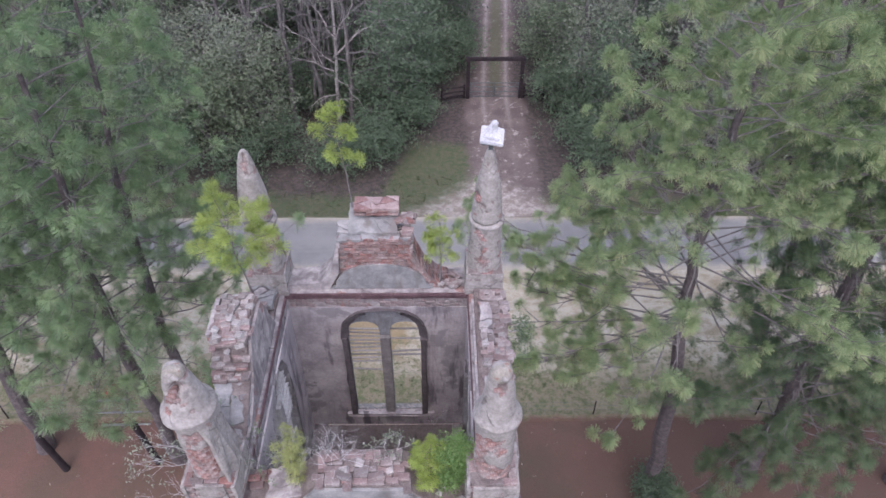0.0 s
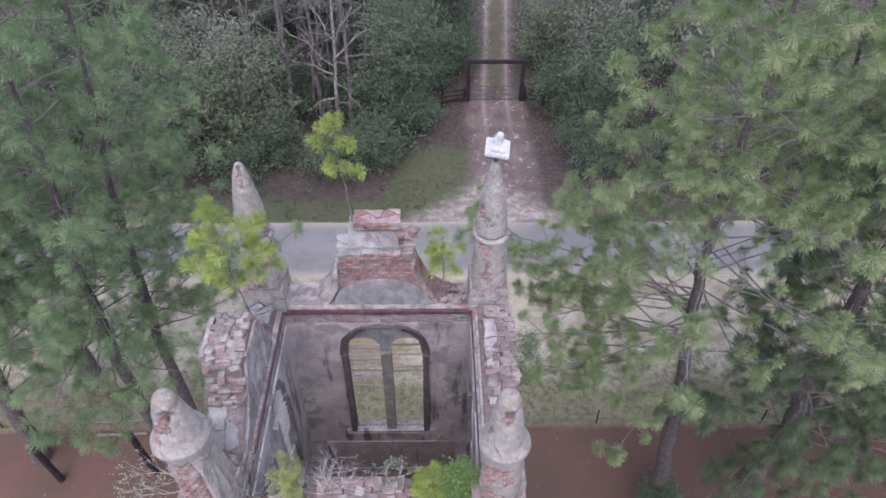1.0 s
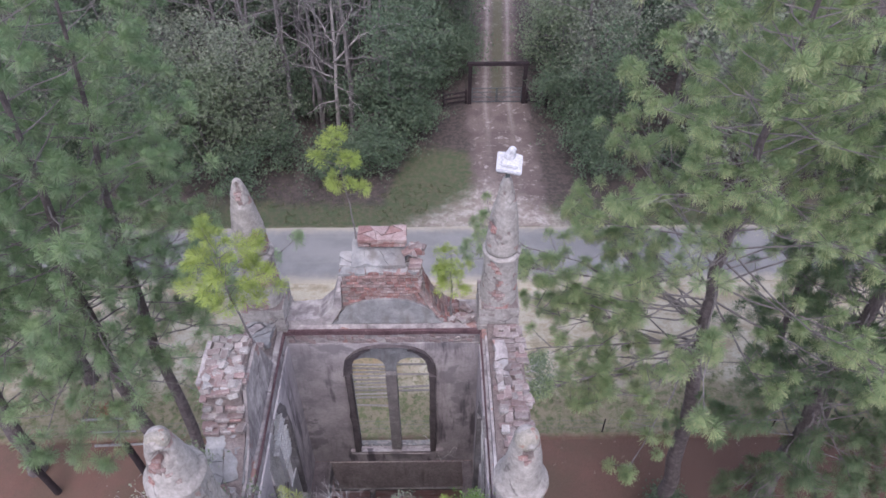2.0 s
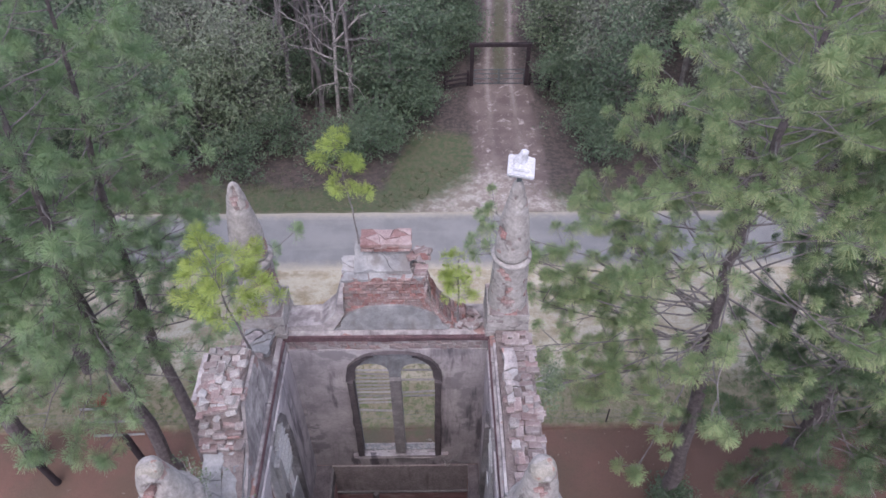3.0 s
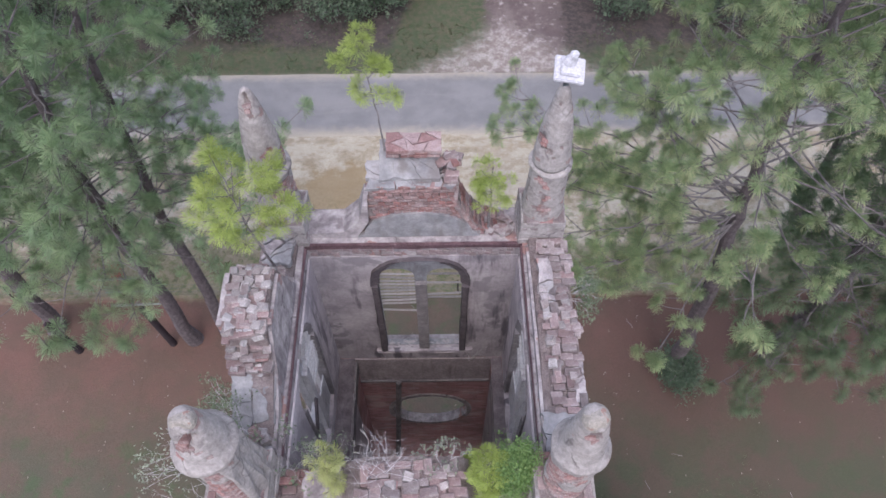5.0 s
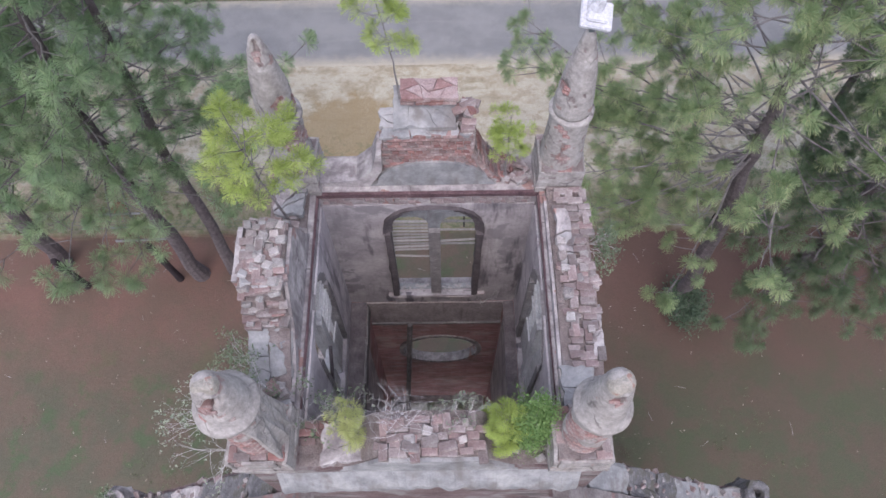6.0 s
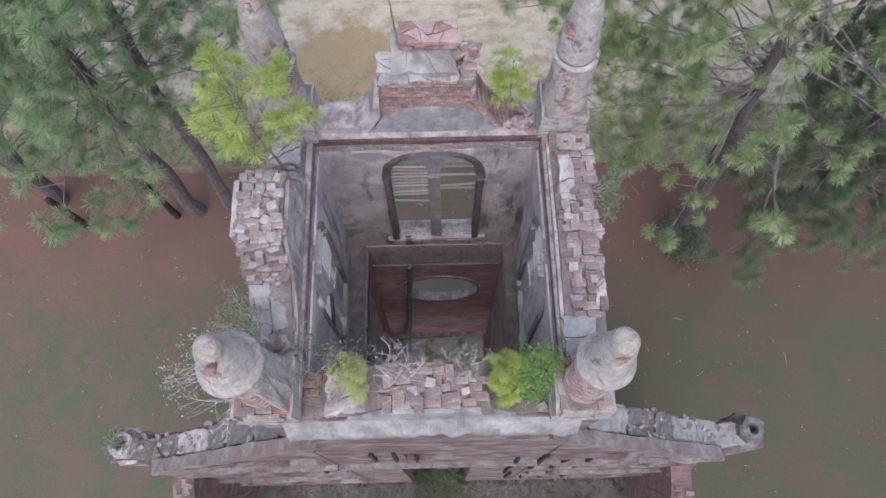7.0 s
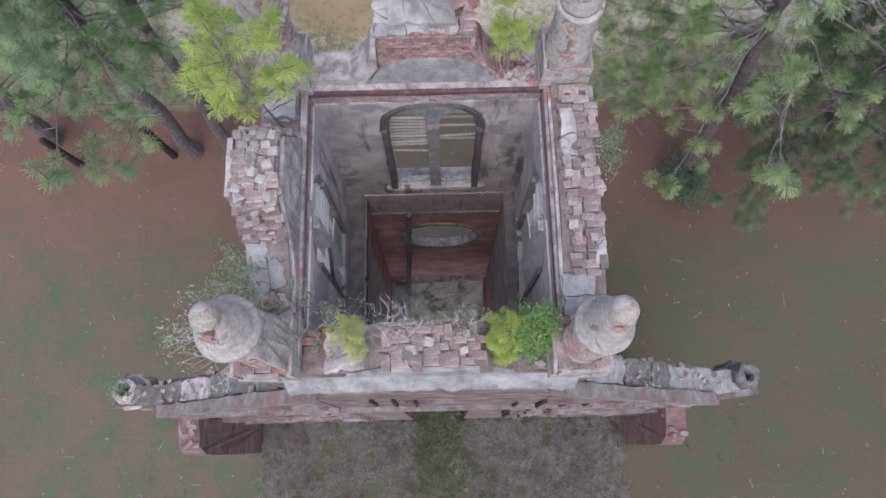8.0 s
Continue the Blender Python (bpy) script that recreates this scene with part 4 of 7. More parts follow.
# louvre boards left in the upper half of the side windows
rw = random.Random(41)
for sx, y0, zs in ((-1, 0.45, [17.05 - 0.15 * k for k in range(9)]), (-1, -0.30, [15.62]), (1, 0.42, [17.0 - 0.16 * k for k in range(6)])):
    for z in zs:
        half = 0.30 if z < 16.9 else 0.22
        bm = bmesh.new()
        box(bm, -0.055, 0.055, -half, half, -0.009, 0.009)
        bmesh.ops.subdivide_edges(bm, edges=bm.edges[:], cuts=3)
        rough_up(bm, 0.010, 5, z)
        part("louvre", bm, SILVER, tower, "silvered louvre board left in the window", pose(sx * (1.80 + rw.uniform(-0.02, 0.02)), y0 + rw.uniform(-0.015, 0.015), z, rw.uniform(-3, 3), sx * (32 + rw.uniform(-8, 8)), rw.uniform(-2, 2)))
# panels still leaning in the side windows
for outline_, x0_, x1_ in (([(-0.56, 14.14), (-0.12, 14.14), (-0.14, 14.9), (-0.42, 15.75), (-0.50, 15.7)], -1.80, -1.775), ([(0.20, 14.14), (0.70, 14.14), (0.70, 15.15), (0.22, 15.25)], -1.80, -1.775),
                           ([(0.06, 14.2), (0.74, 14.14), (0.74, 15.2), (0.08, 15.35)], 1.765, 1.79), ([(-0.18, 14.14), (-0.76, 14.14), (-0.78, 15.5), (-0.66, 16.7), (-0.45, 16.9), (-0.24, 15.8)], 1.765, 1.79)):
    bm = slab(outline_, [], x0_, x1_, "x")
    rough_up(bm, 0.012, 4)
    part("window_panel", bm, SILVER, tower, "pale weathered panel leaning in the window")
bm = bmesh.new()
beam(bm, (-1.70, -0.12, 16.1), (-1.74, -0.52, 15.35), 0.05, 0.04, 0.4)
part("loose_board", bm, CHARRED_BROWN, tower, "dark broken lath across the window")

# ---- gables over the four walls ----
def brick_mesh(name, material, seed, lx=0.215, ly=0.105, lz=0.065):
    bm = bmesh.new()
    box(bm, -lx / 2, lx / 2, -ly / 2, ly / 2, -lz / 2, lz / 2)
    bmesh.ops.bevel(bm, geom=bm.edges[:], offset=0.007, segments=1, affect="EDGES")
    rough_up(bm, 0.010 if lx > 0.15 else 0.024, 14 if lx > 0.15 else 9, seed)
    me = bpy.data.meshes.new(name)
    bm.to_mesh(me)
    bm.free()
    me.materials.append(material)
    return me


RED_BRICKS = [brick_mesh("brick", BRICK, s) for s in (1, 4, 9)]
PALE_BRICKS = [brick_mesh("brick", BRICK_PALE, s, 0.2 + 0.02 * (s % 2), 0.115, 0.07) for s in (2, 5, 8, 11)]
PINK_BED = surface("pink_mortar_bedding", [(0.3, (0.27, 0.19, 0.185)), (0.55, (0.36, 0.275, 0.268)), (0.75, (0.44, 0.37, 0.36))], 7, 40, bump=0.6)
RED_BED = surface("red_brick_bedding", [(0.3, (0.20, 0.11, 0.105)), (0.55, (0.275, 0.17, 0.162)), (0.75, (0.36, 0.28, 0.27))], 7, 40, bump=0.6)
STONES = [brick_mesh("stone", RUBBLE, s * 3.1, 0.13, 0.11, 0.08) for s in (1, 2, 3)]
WHITE_STONES = [brick_mesh("stone", LIME, s * 2.3, 0.12, 0.09, 0.08) for s in (1, 2)]
rb = random.Random(12)


def lay(parent, meshes, x, y, z, rx=0.0, ry=0.0, rz=0.0, sc=1.0):
    me = rb.choice(meshes)
    shared(me.name.split(".")[0], me, parent, pose(x, y, z, rx, ry, rz) @ Matrix.Scale(sc, 4))


# brick band above the plaster of the north wall, gapped
BAND = surface("pink_brick_band", [(0.3, (0.225, 0.165, 0.166)), (0.55, (0.27, 0.212, 0.213)), (0.75, (0.32, 0.268, 0.268))], 6, 50, vary="object", amount=0.12)
BAND_BRICKS = [brick_mesh("brick", BAND, k, 0.108, 0.06, 0.066) for k in (21, 22, 23)]
for x in np.arange(-XI + 0.12, XI - 0.1, 0.114):
    for z in (17.705, 17.778, 17.851):
        if noise.noise((x * 3.1, z * 5, 3)) + 0.4 * noise.noise((x * 9, z * 9, 1)) < 0.18:
            lay(wall_n, BAND_BRICKS, float(x) + rb.uniform(-0.02, 0.02), XI + 0.008 + rb.uniform(-0.012, 0.014), z + rb.uniform(-0.012, 0.012), rb.uniform(-8, 8), rb.uniform(-7, 7), rb.uniform(-8, 8), rb.uniform(0.82, 1.22))

# north gable: concave shoulders, block, pedestal
def shoulder(x0, z0, x1, z1, n=8):
    return [(x0 + (x1 - x0) * f, z0 + (z1 - z0) * f ** 2.4) for f in (k / n for k in range(n + 1))]


right_curve = shoulder(1.45, ZT + 0.02, 0.66, 19.02)
outline = [(-1.55, ZT + 0.004), (1.50, ZT + 0.004)] + right_curve + [(0.66, 19.22), (-0.62, 19.22), (-0.62, 18.95)] + shoulder(-1.15, ZT + 0.06, -0.66, 18.85)[::-1]
bm = slab(outline, [], 1.90, 2.36)
gable_n = part("gable", bm, MORTAR, tower, "north gable of brick with concave shoulders")
panel_arc = [(0.09 + 0.86 * math.cos(a), 18.16 + 0.54 * math.sin(a)) for a in (math.pi * k / 16 for k in range(17))]
bm = slab([(-0.90, ZT + 0.02), (1.08, ZT + 0.02)] + panel_arc, [], 1.845, 1.90)
rough_up(bm, 0.015, 3)
part("panel", bm, CEMENT, gable_n, "smooth grey cement panel")
bm = slab([(-1.72, ZT + 0.004), (-0.9, ZT + 0.004), (-0.68, 18.5), (-0.66, 18.9), (-0.74, 18.9), (-0.84, 18.5), (-1.1, 18.22), (-1.72, 18.16)], [], 1.84, 2.3)
rough_up(bm, 0.02, 3)
part("shoulder_coat", bm, STUCCO, gable_n, "grey stucco shoulder")
# bricks of the inner face, in courses and then fanned along the curve
for row in range(11):
    z = 18.54 + row * 0.073
    x = -0.60 + (row % 2) * 0.1
    while x < 0.62:
        lay(gable_n, RED_BRICKS, x + 0.05, (1.94 if row % 3 != 2 else 1.985) + rb.uniform(-0.006, 0.006), z, rb.uniform(-2, 2), 0, 90 if row % 3 == 2 else 0)
        x += 0.115 if row % 3 == 2 else 0.225
x = 0.50
while x < 1.42:
    f = max(0.0, min(1.0, (1.45 - x) / 0.79))
    crest = min(19.16, ZT + 0.03 + (19.02 - ZT) * f ** 2.4)
    fan = 10 + 30 * (x - 0.5)
    for d in (0.10, 0.325, 0.55, 0.77):
        z = crest - d
        if z > ZT + 0.02 and x > 0.62:
            lay(gable_n, RED_BRICKS, x + rb.uniform(-0.006, 0.006), 1.94 + rb.uniform(-0.012, 0.008), z + rb.uniform(-0.02, 0.02), 0, 90 - fan + rb.uniform(-4, 4), 0)
    for yy in (1.97, 2.09, 2.21, 2.32):
        lay(gable_n, RED_BRICKS + PALE_BRICKS[:1], x, yy, crest - 0.05 + rb.uniform(-0.02, 0.02), 0, 90 - fan + rb.uniform(-6, 6), 0)
    x += 0.072
# broken coping slabs and pedestal
cracked(gable_n, "coping_slab", -0.64, 0.30, 1.885, 2.10, lambda x, y: 19.31 + 0.14 * (y - 1.9) + 0.03 * noise.noise((x * 3, y * 3, 1)), 0.05, 7, [LIME, CEMENT, CEMENT], 3, 0.008, 0.06)
cracked(gable_n, "coping_slab", 0.26, 0.68, 1.89, 2.34, lambda x, y: 19.30 + 0.05 * noise.noise((x * 3, y * 3, 1)), 0.05, 5, [LIME, STUCCO, CEMENT], 5, 0.014, 0.05)
cracked(gable_n, "coping_slab", -0.66, -0.40, 2.04, 2.38, lambda x, y: 19.35, 0.10, 2, LIME, 8, 0.008, 0.05)
cracked(gable_n, "coping_slab", -0.44, 0.46, 1.98, 2.56, lambda x, y: 19.38 + 0.40 * (y - 2.0) + 0.02 * noise.noise((x * 3, y * 3, 4)), 0.16, 4, CEMENT, 9, 0.004, 0.04, "sloping grey cement slab, cracked")
for row in range(2):
    z = 19.60 + row * 0.074
    for k in range(4):
        for yy in (2.27, 2.385, 2.50):
            lay(gable_n, RED_BRICKS, -0.235 + k * 0.195 + row * 0.02 + rb.uniform(-0.01, 0.01), yy + rb.uniform(-0.01, 0.01), z + rb.uniform(-0.006, 0.006), rb.uniform(-3, 3), rb.uniform(-3, 3), rb.uniform(-4, 4), rb.uniform(0.88, 0.95))
# thin pink bedding spread over the pedestal, crazed along the joints
cracked(gable_n, "bedding", -0.345, 0.465, 2.20, 2.565, lambda x, y: 19.755 + 0.012 * noise.noise((x * 4, y * 4, 7)), 0.045, 9, [PINK_BED, PINK_BED, RED_BED], 14, 0.006, 0.02, "thin pink mortar bedding, cracked", 0.06)
for row in range(6):
    for yy in (1.96, 2.08, 2.21):
        lay(gable_n, PALE_BRICKS + STONES[:1], 0.60 + rb.uniform(-0.03, 0.04), yy + rb.uniform(-0.02, 0.02), 18.98 + row * 0.075, rb.uniform(-4, 4), rb.uniform(-4, 4), rb.uniform(-8, 8), rb.uniform(0.9, 1.05))
for k in range(9):
    lay(gable_n, RED_BRICKS + PALE_BRICKS, 0.58 + rb.uniform(-0.1, 0.1), 2.25 + rb.uniform(-0.1, 0.1), 19.42 + rb.uniform(0, 0.12), rb.uniform(-15, 15), rb.uniform(-10, 10), rb.uniform(0, 180))
for k in range(26):
    lay(gable_n, STONES + PALE_BRICKS, rb.uniform(1.0, 1.7), rb.uniform(1.85, 2.3), ZT + 0.07, rb.uniform(-20, 20), rb.uniform(-20, 20), rb.uniform(0, 180), rb.uniform(0.6, 1))

# west gable: broken stump, highest in the middle, falling southwards
def heap(parent, x0, x1, y0, y1, top, step, meshes, jitter, skip=None, long_x=True):
    """Loose courses covering the broken head of a wall; top(x, y) is its height."""
    y = y0
    r = 0
    while y < y1:
        x = x0 + rb.uniform(0, step * 0.5)
        while x < x1:
            if not (skip and skip(x, y)):
                z = top(x, y)
                lay(parent, meshes, x + rb.uniform(-0.02, 0.02), y + rb.uniform(-0.02, 0.02), z + rb.uniform(-0.03, 0.015),
                    rb.uniform(-jitter, jitter), rb.uniform(-jitter, jitter), rb.uniform(-jitter, jitter) + (0 if long_x else 90) + (90 if rb.random() < 0.25 else 0), rb.uniform(0.8, 1.12))
            x += step * rb.uniform(0.8, 1.15)
        y += (0.108 if long_x else 0.2) * rb.uniform(0.9, 1.08)
        r += 1


def west_top(x, y):
    up = max(0.0, min(1.0, (y + 0.62) / 0.22))
    north = max(0.0, min(1.0, (1.0 - y) / 0.5))
    south = max(0.0, min(1.0, (y + 1.55) / 0.95))
    h = min(0.55 * south + 0.62 * up * up * (3 - 2 * up), 1.2 * north)
    return ZT + 0.08 + h + 0.05 * noise.noise((x * 4, y * 4, 2))


bm = bmesh.new()
ny = 60
for j in range(ny):
    y = -1.72 + 3.44 * j / (ny - 1)
    for k, x in enumerate((-2.40, -2.2, -2.0, -1.84)):
        bm.verts.new((x, y, west_top(x, y) + 0.005 + 0.03 * noise.noise((x * 9, y * 9, 4))))
bm.verts.ensure_lookup_table()
for j in range(ny - 1):
    for k in range(3):
        bm.faces.new([bm.verts[i] for i in (j * 4 + k, j * 4 + k + 1, (j + 1) * 4 + k + 1, (j + 1) * 4 + k)])
geo = bmesh.ops.extrude_face_region(bm, geom=bm.faces[:])
for v in geo["geom"]:
    if isinstance(v, bmesh.types.BMVert):
        v.co.z = ZT - 0.03
bmesh.ops.recalc_face_normals(bm, faces=bm.faces)
gable_w = part("gable", bm, MORTAR, tower, "broken west gable heaped with loose masonry")
heap(gable_w, -2.36, -1.86, -0.62, 1.0, lambda x, y: west_top(x, y) + 0.035, 0.15, PALE_BRICKS + STONES + STONES + WHITE_STONES, 12)
heap(gable_w, -2.36, -1.84, -0.66, 1.0, lambda x, y: west_top(x, y) + 0.06, 0.15, PALE_BRICKS + STONES + STONES, 10, lambda x, y: rb.random() < 0.45)
heap(gable_w, -2.34, -1.9, -0.5, 0.45, lambda x, y: west_top(x, y) + 0.085, 0.17, STONES + WHITE_STONES + PALE_BRICKS[:2], 25, lambda x, y: rb.random() < 0.45)
heap(gable_w, -2.36, -1.86, -0.68, 0.15, lambda x, y: west_top(x, y) + 0.05, 0.185, PALE_BRICKS + RED_BRICKS[:1], 5)
heap(gable_w, -2.3, -1.9, 0.95, 1.75, lambda x, y: ZT + 0.1, 0.2, PALE_BRICKS + STONES, 12, lambda x, y: rb.random() < 0.25)
for row in range(12):
    z = ZT + 0.12 + row * 0.073
    for k in range(9):
        y = -0.55 + k * 0.225 + (row % 2) * 0.1
        if west_top(-2.4, y) > z + 0.1:
            lay(gable_w, RED_BRICKS + PALE_BRICKS, -2.362, y, z, 0, 0, 90)
# its inner face keeps a plaster coat
pts = [(-1.6, ZT + 0.01), (1.35, ZT + 0.01)] + [(y, west_top(-1.84, y) - 0.10) for y in np.linspace(1.0, -1.2, 14)] + [(-1.6, ZT + 0.12)]
bm = slab(pts, [], -1.838, -1.79, "x")
rough_up(bm, 0.012, 4)
part("panel", bm, STUCCO, gable_w, "streaked grey plaster face")
cracked(gable_w, "cement_slab", -2.40, -2.12, -1.46, -0.66, lambda x, y: ZT + 0.40 + 0.50 * (y + 1.04) + 0.02 * noise.noise((x * 5, y * 5, 0)), 0.12, 2, CEMENT, 11, 0.005, 0.05, "cracked grey cement slab")
cracked(gable_w, "cement_slab", -2.12, -1.90, -1.30, -0.60, lambda x, y: ZT + 0.41 + 0.50 * (y + 1.0) + 0.02 * noise.noise((x * 5, y * 5, 0)), 0.12, 1, CEMENT, 12, 0.005, 0.05, "cracked grey cement slab")
cracked(gable_w, "cement_slab", -1.90, -1.82, -1.30, -0.68, lambda x, y: ZT + 0.36 + 0.45 * (y + 1.0), 0.10, 2, CEMENT, 13, 0.006, 0.03)
cracked(gable_w, "cement_slab", -2.38, -1.82, -1.78, -1.40, lambda x, y: ZT + 0.15 + 0.06 * noise.noise((x * 5, y * 5, 0)), 0.10, 4, [CEMENT, STUCCO, LIME], 14, 0.014, 0.06, "", 0.2)
cracked(gable_w, "cement_slab", -2.34, -1.84, 1.22, 1.78, lambda x, y: ZT + 0.22 + 0.06 * noise.noise((x * 4, y * 4, 3)), 0.10, 5, [CEMENT, STUCCO], 24, 0.02, 0.06, "", 0.2)
heap(gable_w, -2.3, -1.86, -1.62, -1.34, lambda x, y: ZT + 0.2, 0.17, STONES + RED_BRICKS[:1], 30, lambda x, y: rb.random() < 0.35)
bm = bmesh.new()
box(bm, -2.47, -2.40, -0.35, 0.42, 19.15, 19.37)
bmesh.ops.subdivide_edges(bm, edges=bm.edges[:], cuts=2)
rough_up(bm, 0.015, 5)
part("edge_stone", bm, STUCCO, gable_w, "pale stucco edge")

# east gable: worn low
def east_top(x, y):
    return ZT + 0.12 + 0.16 * max(0.0, 1 - abs(y + 0.1) / 1.3) + 0.05 * noise.noise((x * 4, y * 4, 6))


bm = bmesh.new()
for j in range(ny):
    y = -1.72 + 3.44 * j / (ny - 1)
    for x in (1.84, 2.0, 2.2, 2.40):
        bm.verts.new((x, y, east_top(x, y) - 0.005 + 0.03 * noise.noise((x * 9, y * 9, 8))))
bm.verts.ensure_lookup_table()
for j in range(ny - 1):
    for k in range(3):
        bm.faces.new([bm.verts[i] for i in (j * 4 + k, j * 4 + k + 1, (j + 1) * 4 + k + 1, (j + 1) * 4 + k)])
geo = bmesh.ops.extrude_face_region(bm, geom=bm.faces[:])
for v in geo["geom"]:
    if isinstance(v, bmesh.types.BMVert):
        v.co.z = ZT - 0.03
bmesh.ops.recalc_face_normals(bm, faces=bm.faces)
gable_e = part("gable", bm, MORTAR, tower, "east gable worn down to rough courses")
heap(gable_e, 1.98, 2.40, -1.15, 1.7, lambda x, y: east_top(x, y) + 0.02, 0.2, PALE_BRICKS, 4, lambda x, y: 0.3 < y < 1.2 and x < 2.14)
heap(gable_e, 1.98, 2.36, -0.7, 0.4, lambda x, y: east_top(x, y) + 0.06, 0.24, PALE_BRICKS + STONES, 9, lambda x, y: rb.random() < 0.45)
cracked(gable_e, "cement_slab", 1.92, 2.14, 0.26, 1.24, lambda x, y: ZT + 0.25 + 0.04 * noise.noise((x * 6, y * 6, 0)), 0.12, 3, [LIME, STUCCO], 15, 0.012, 0.05)
cracked(gable_e, "cement_slab", 1.80, 2.26, -1.76, -1.16, lambda x, y: ZT + 0.19 + 0.04 * noise.noise((x * 4, y * 4, 0)), 0.12, 1, CEMENT, 16, 0.006, 0.07, "pale cement slab")
cracked(gable_e, "cement_slab", 2.29, 2.43, -1.05, -0.30, lambda x, y: ZT + 0.22, 0.14, 1, STUCCO, 17, 0.006, 0.03, "pale stucco edge")
heap(gable_e, 1.94, 2.40, -0.15, 0.75, lambda x, y: east_top(x, y) + 0.03, 0.17, STONES + PALE_BRICKS[:1], 25, lambda x, y: rb.random() < 0.4)
bm = slab([(-1.7, ZT + 0.005), (1.6, ZT + 0.005), (1.55, ZT + 0.10), (0, ZT + 0.22), (-1.6, ZT + 0.12)], [], 1.79, 1.836, "x")
rough_up(bm, 0.012, 4)
part("panel", bm, STUCCO, gable_e, "grey plaster face")

# south gable: low mound with a cement face and concave shoulders
def south_top(x):
    return 17.76 + 0.62 * max(0.0, min(1.0, (1.25 - abs(x)) / 0.6)) ** 1.6


outline = [(-1.75, 17.76), (1.75, 17.76)] + [(x, south_top(x) + 0.02) for x in np.linspace(1.7, -1.7, 25)]
bm = slab(outline, [], -2.38, -1.80)
rough_up(bm, 0.015, 5)
gable_s = part("gable", bm, MORTAR, tower, "low south gable with cement face")
bm = slab([(-1.2, 17.70)] + [(1.2, 17.70)] + [(x, south_top(x) - 0.04) for x in np.linspace(1.15, -1.15, 19)], [], -2.44, -2.385)
rough_up(bm, 0.012, 4)
part("panel", bm, CEMENT, gable_s, "smooth grey cement face")
heap(gable_s, -0.62, 0.72, -2.34, -1.84, lambda x, y: south_top(x) + 0.035, 0.215, PALE_BRICKS + PALE_BRICKS + RED_BRICKS[:1], 5)
heap(gable_s, -0.5, 0.6, -2.28, -1.95, lambda x, y: south_top(x) + 0.09, 0.22, STONES + PALE_BRICKS, 22, lambda x, y: rb.random() < 0.55)
heap(gable_s, 0.9, 1.7, -2.3, -1.85, lambda x, y: south_top(x) + 0.05, 0.24, STONES, 30, lambda x, y: rb.random() < 0.4)
heap(gable_s, -1.7, -1.35, -2.05, -1.8, lambda x, y: south_top(x) + 0.05, 0.22, RED_BRICKS, 6)
cracked(gable_s, "shoulder_coat", -1.44, -0.66, -2.38, -1.82, lambda x, y: 18.0 + 0.22 * (x + 1.05) + 0.04 * noise.noise((x * 4, y * 4, 7)), 0.24, 2, STUCCO, 31, 0.003, 0.07, "pale stucco shoulder")

# weathering under the south gable, sloping down to the nave gable line
bm = bmesh.new()
rows = []
for k in range(111):
    x = -2.1 + 4.2 * k / 110
    drop = 0.09 * abs(x) + 0.05 * noise.noise((x * 2, 0, 0)) + 0.04 * noise.noise((x * 9, 0, 3))
    rows.append([bm.verts.new(p) for p in ((x, -2.42, 17.62 - drop * 0.6), (x, -2.585 + 0.06 * noise.noise((x * 5, 1, 0)), 17.28 - drop * 1.3 + 0.05 * noise.noise((x * 11, 4, 0))), (x, -2.60 + 0.06 * noise.noise((x * 5, 1, 0)), 17.12 - drop * 1.3), (x, -2.42, 16.9 - drop))])
for a, b in zip(rows, rows[1:]):
    for i in range(4):
        bm.faces.new((a[i], a[(i + 1) % 4], b[(i + 1) % 4], b[i]))
bm.faces.new(rows[0]), bm.faces.new(rows[-1][::-1])
bmesh.ops.recalc_face_normals(bm, faces=bm.faces)
part("weathering", bm, CEMENT, tower, "sloping grey cement weathering")

# projecting course on the nave side of the south wall
bm = bmesh.new()
box(bm, -2.4, 2.4, -2.55, -2.415, 9.35, 9.6)
bmesh.ops.subdivide_edges(bm, edges=bm.edges[:], cuts=6, use_grid_fill=True)
rough_up(bm, 0.02, 3)
part("string_course", bm, LICHEN, wall_s, "projecting brick course")


# ---- corner pinnacles ----
HEADERS = [brick_mesh("brick", BRICK, k, 0.112, 0.10, 0.066) for k in (3, 6, 12)]


def coat_lost(p, seed, share):
    """Whether the stucco has fallen off at this point of a pinnacle."""
    return noise.noise(p * 2.3 + Vector((seed, seed * 0.7, 0))) + 0.35 * noise.noise(p * 7 + Vector((0, seed, 2))) > 0.42 - share


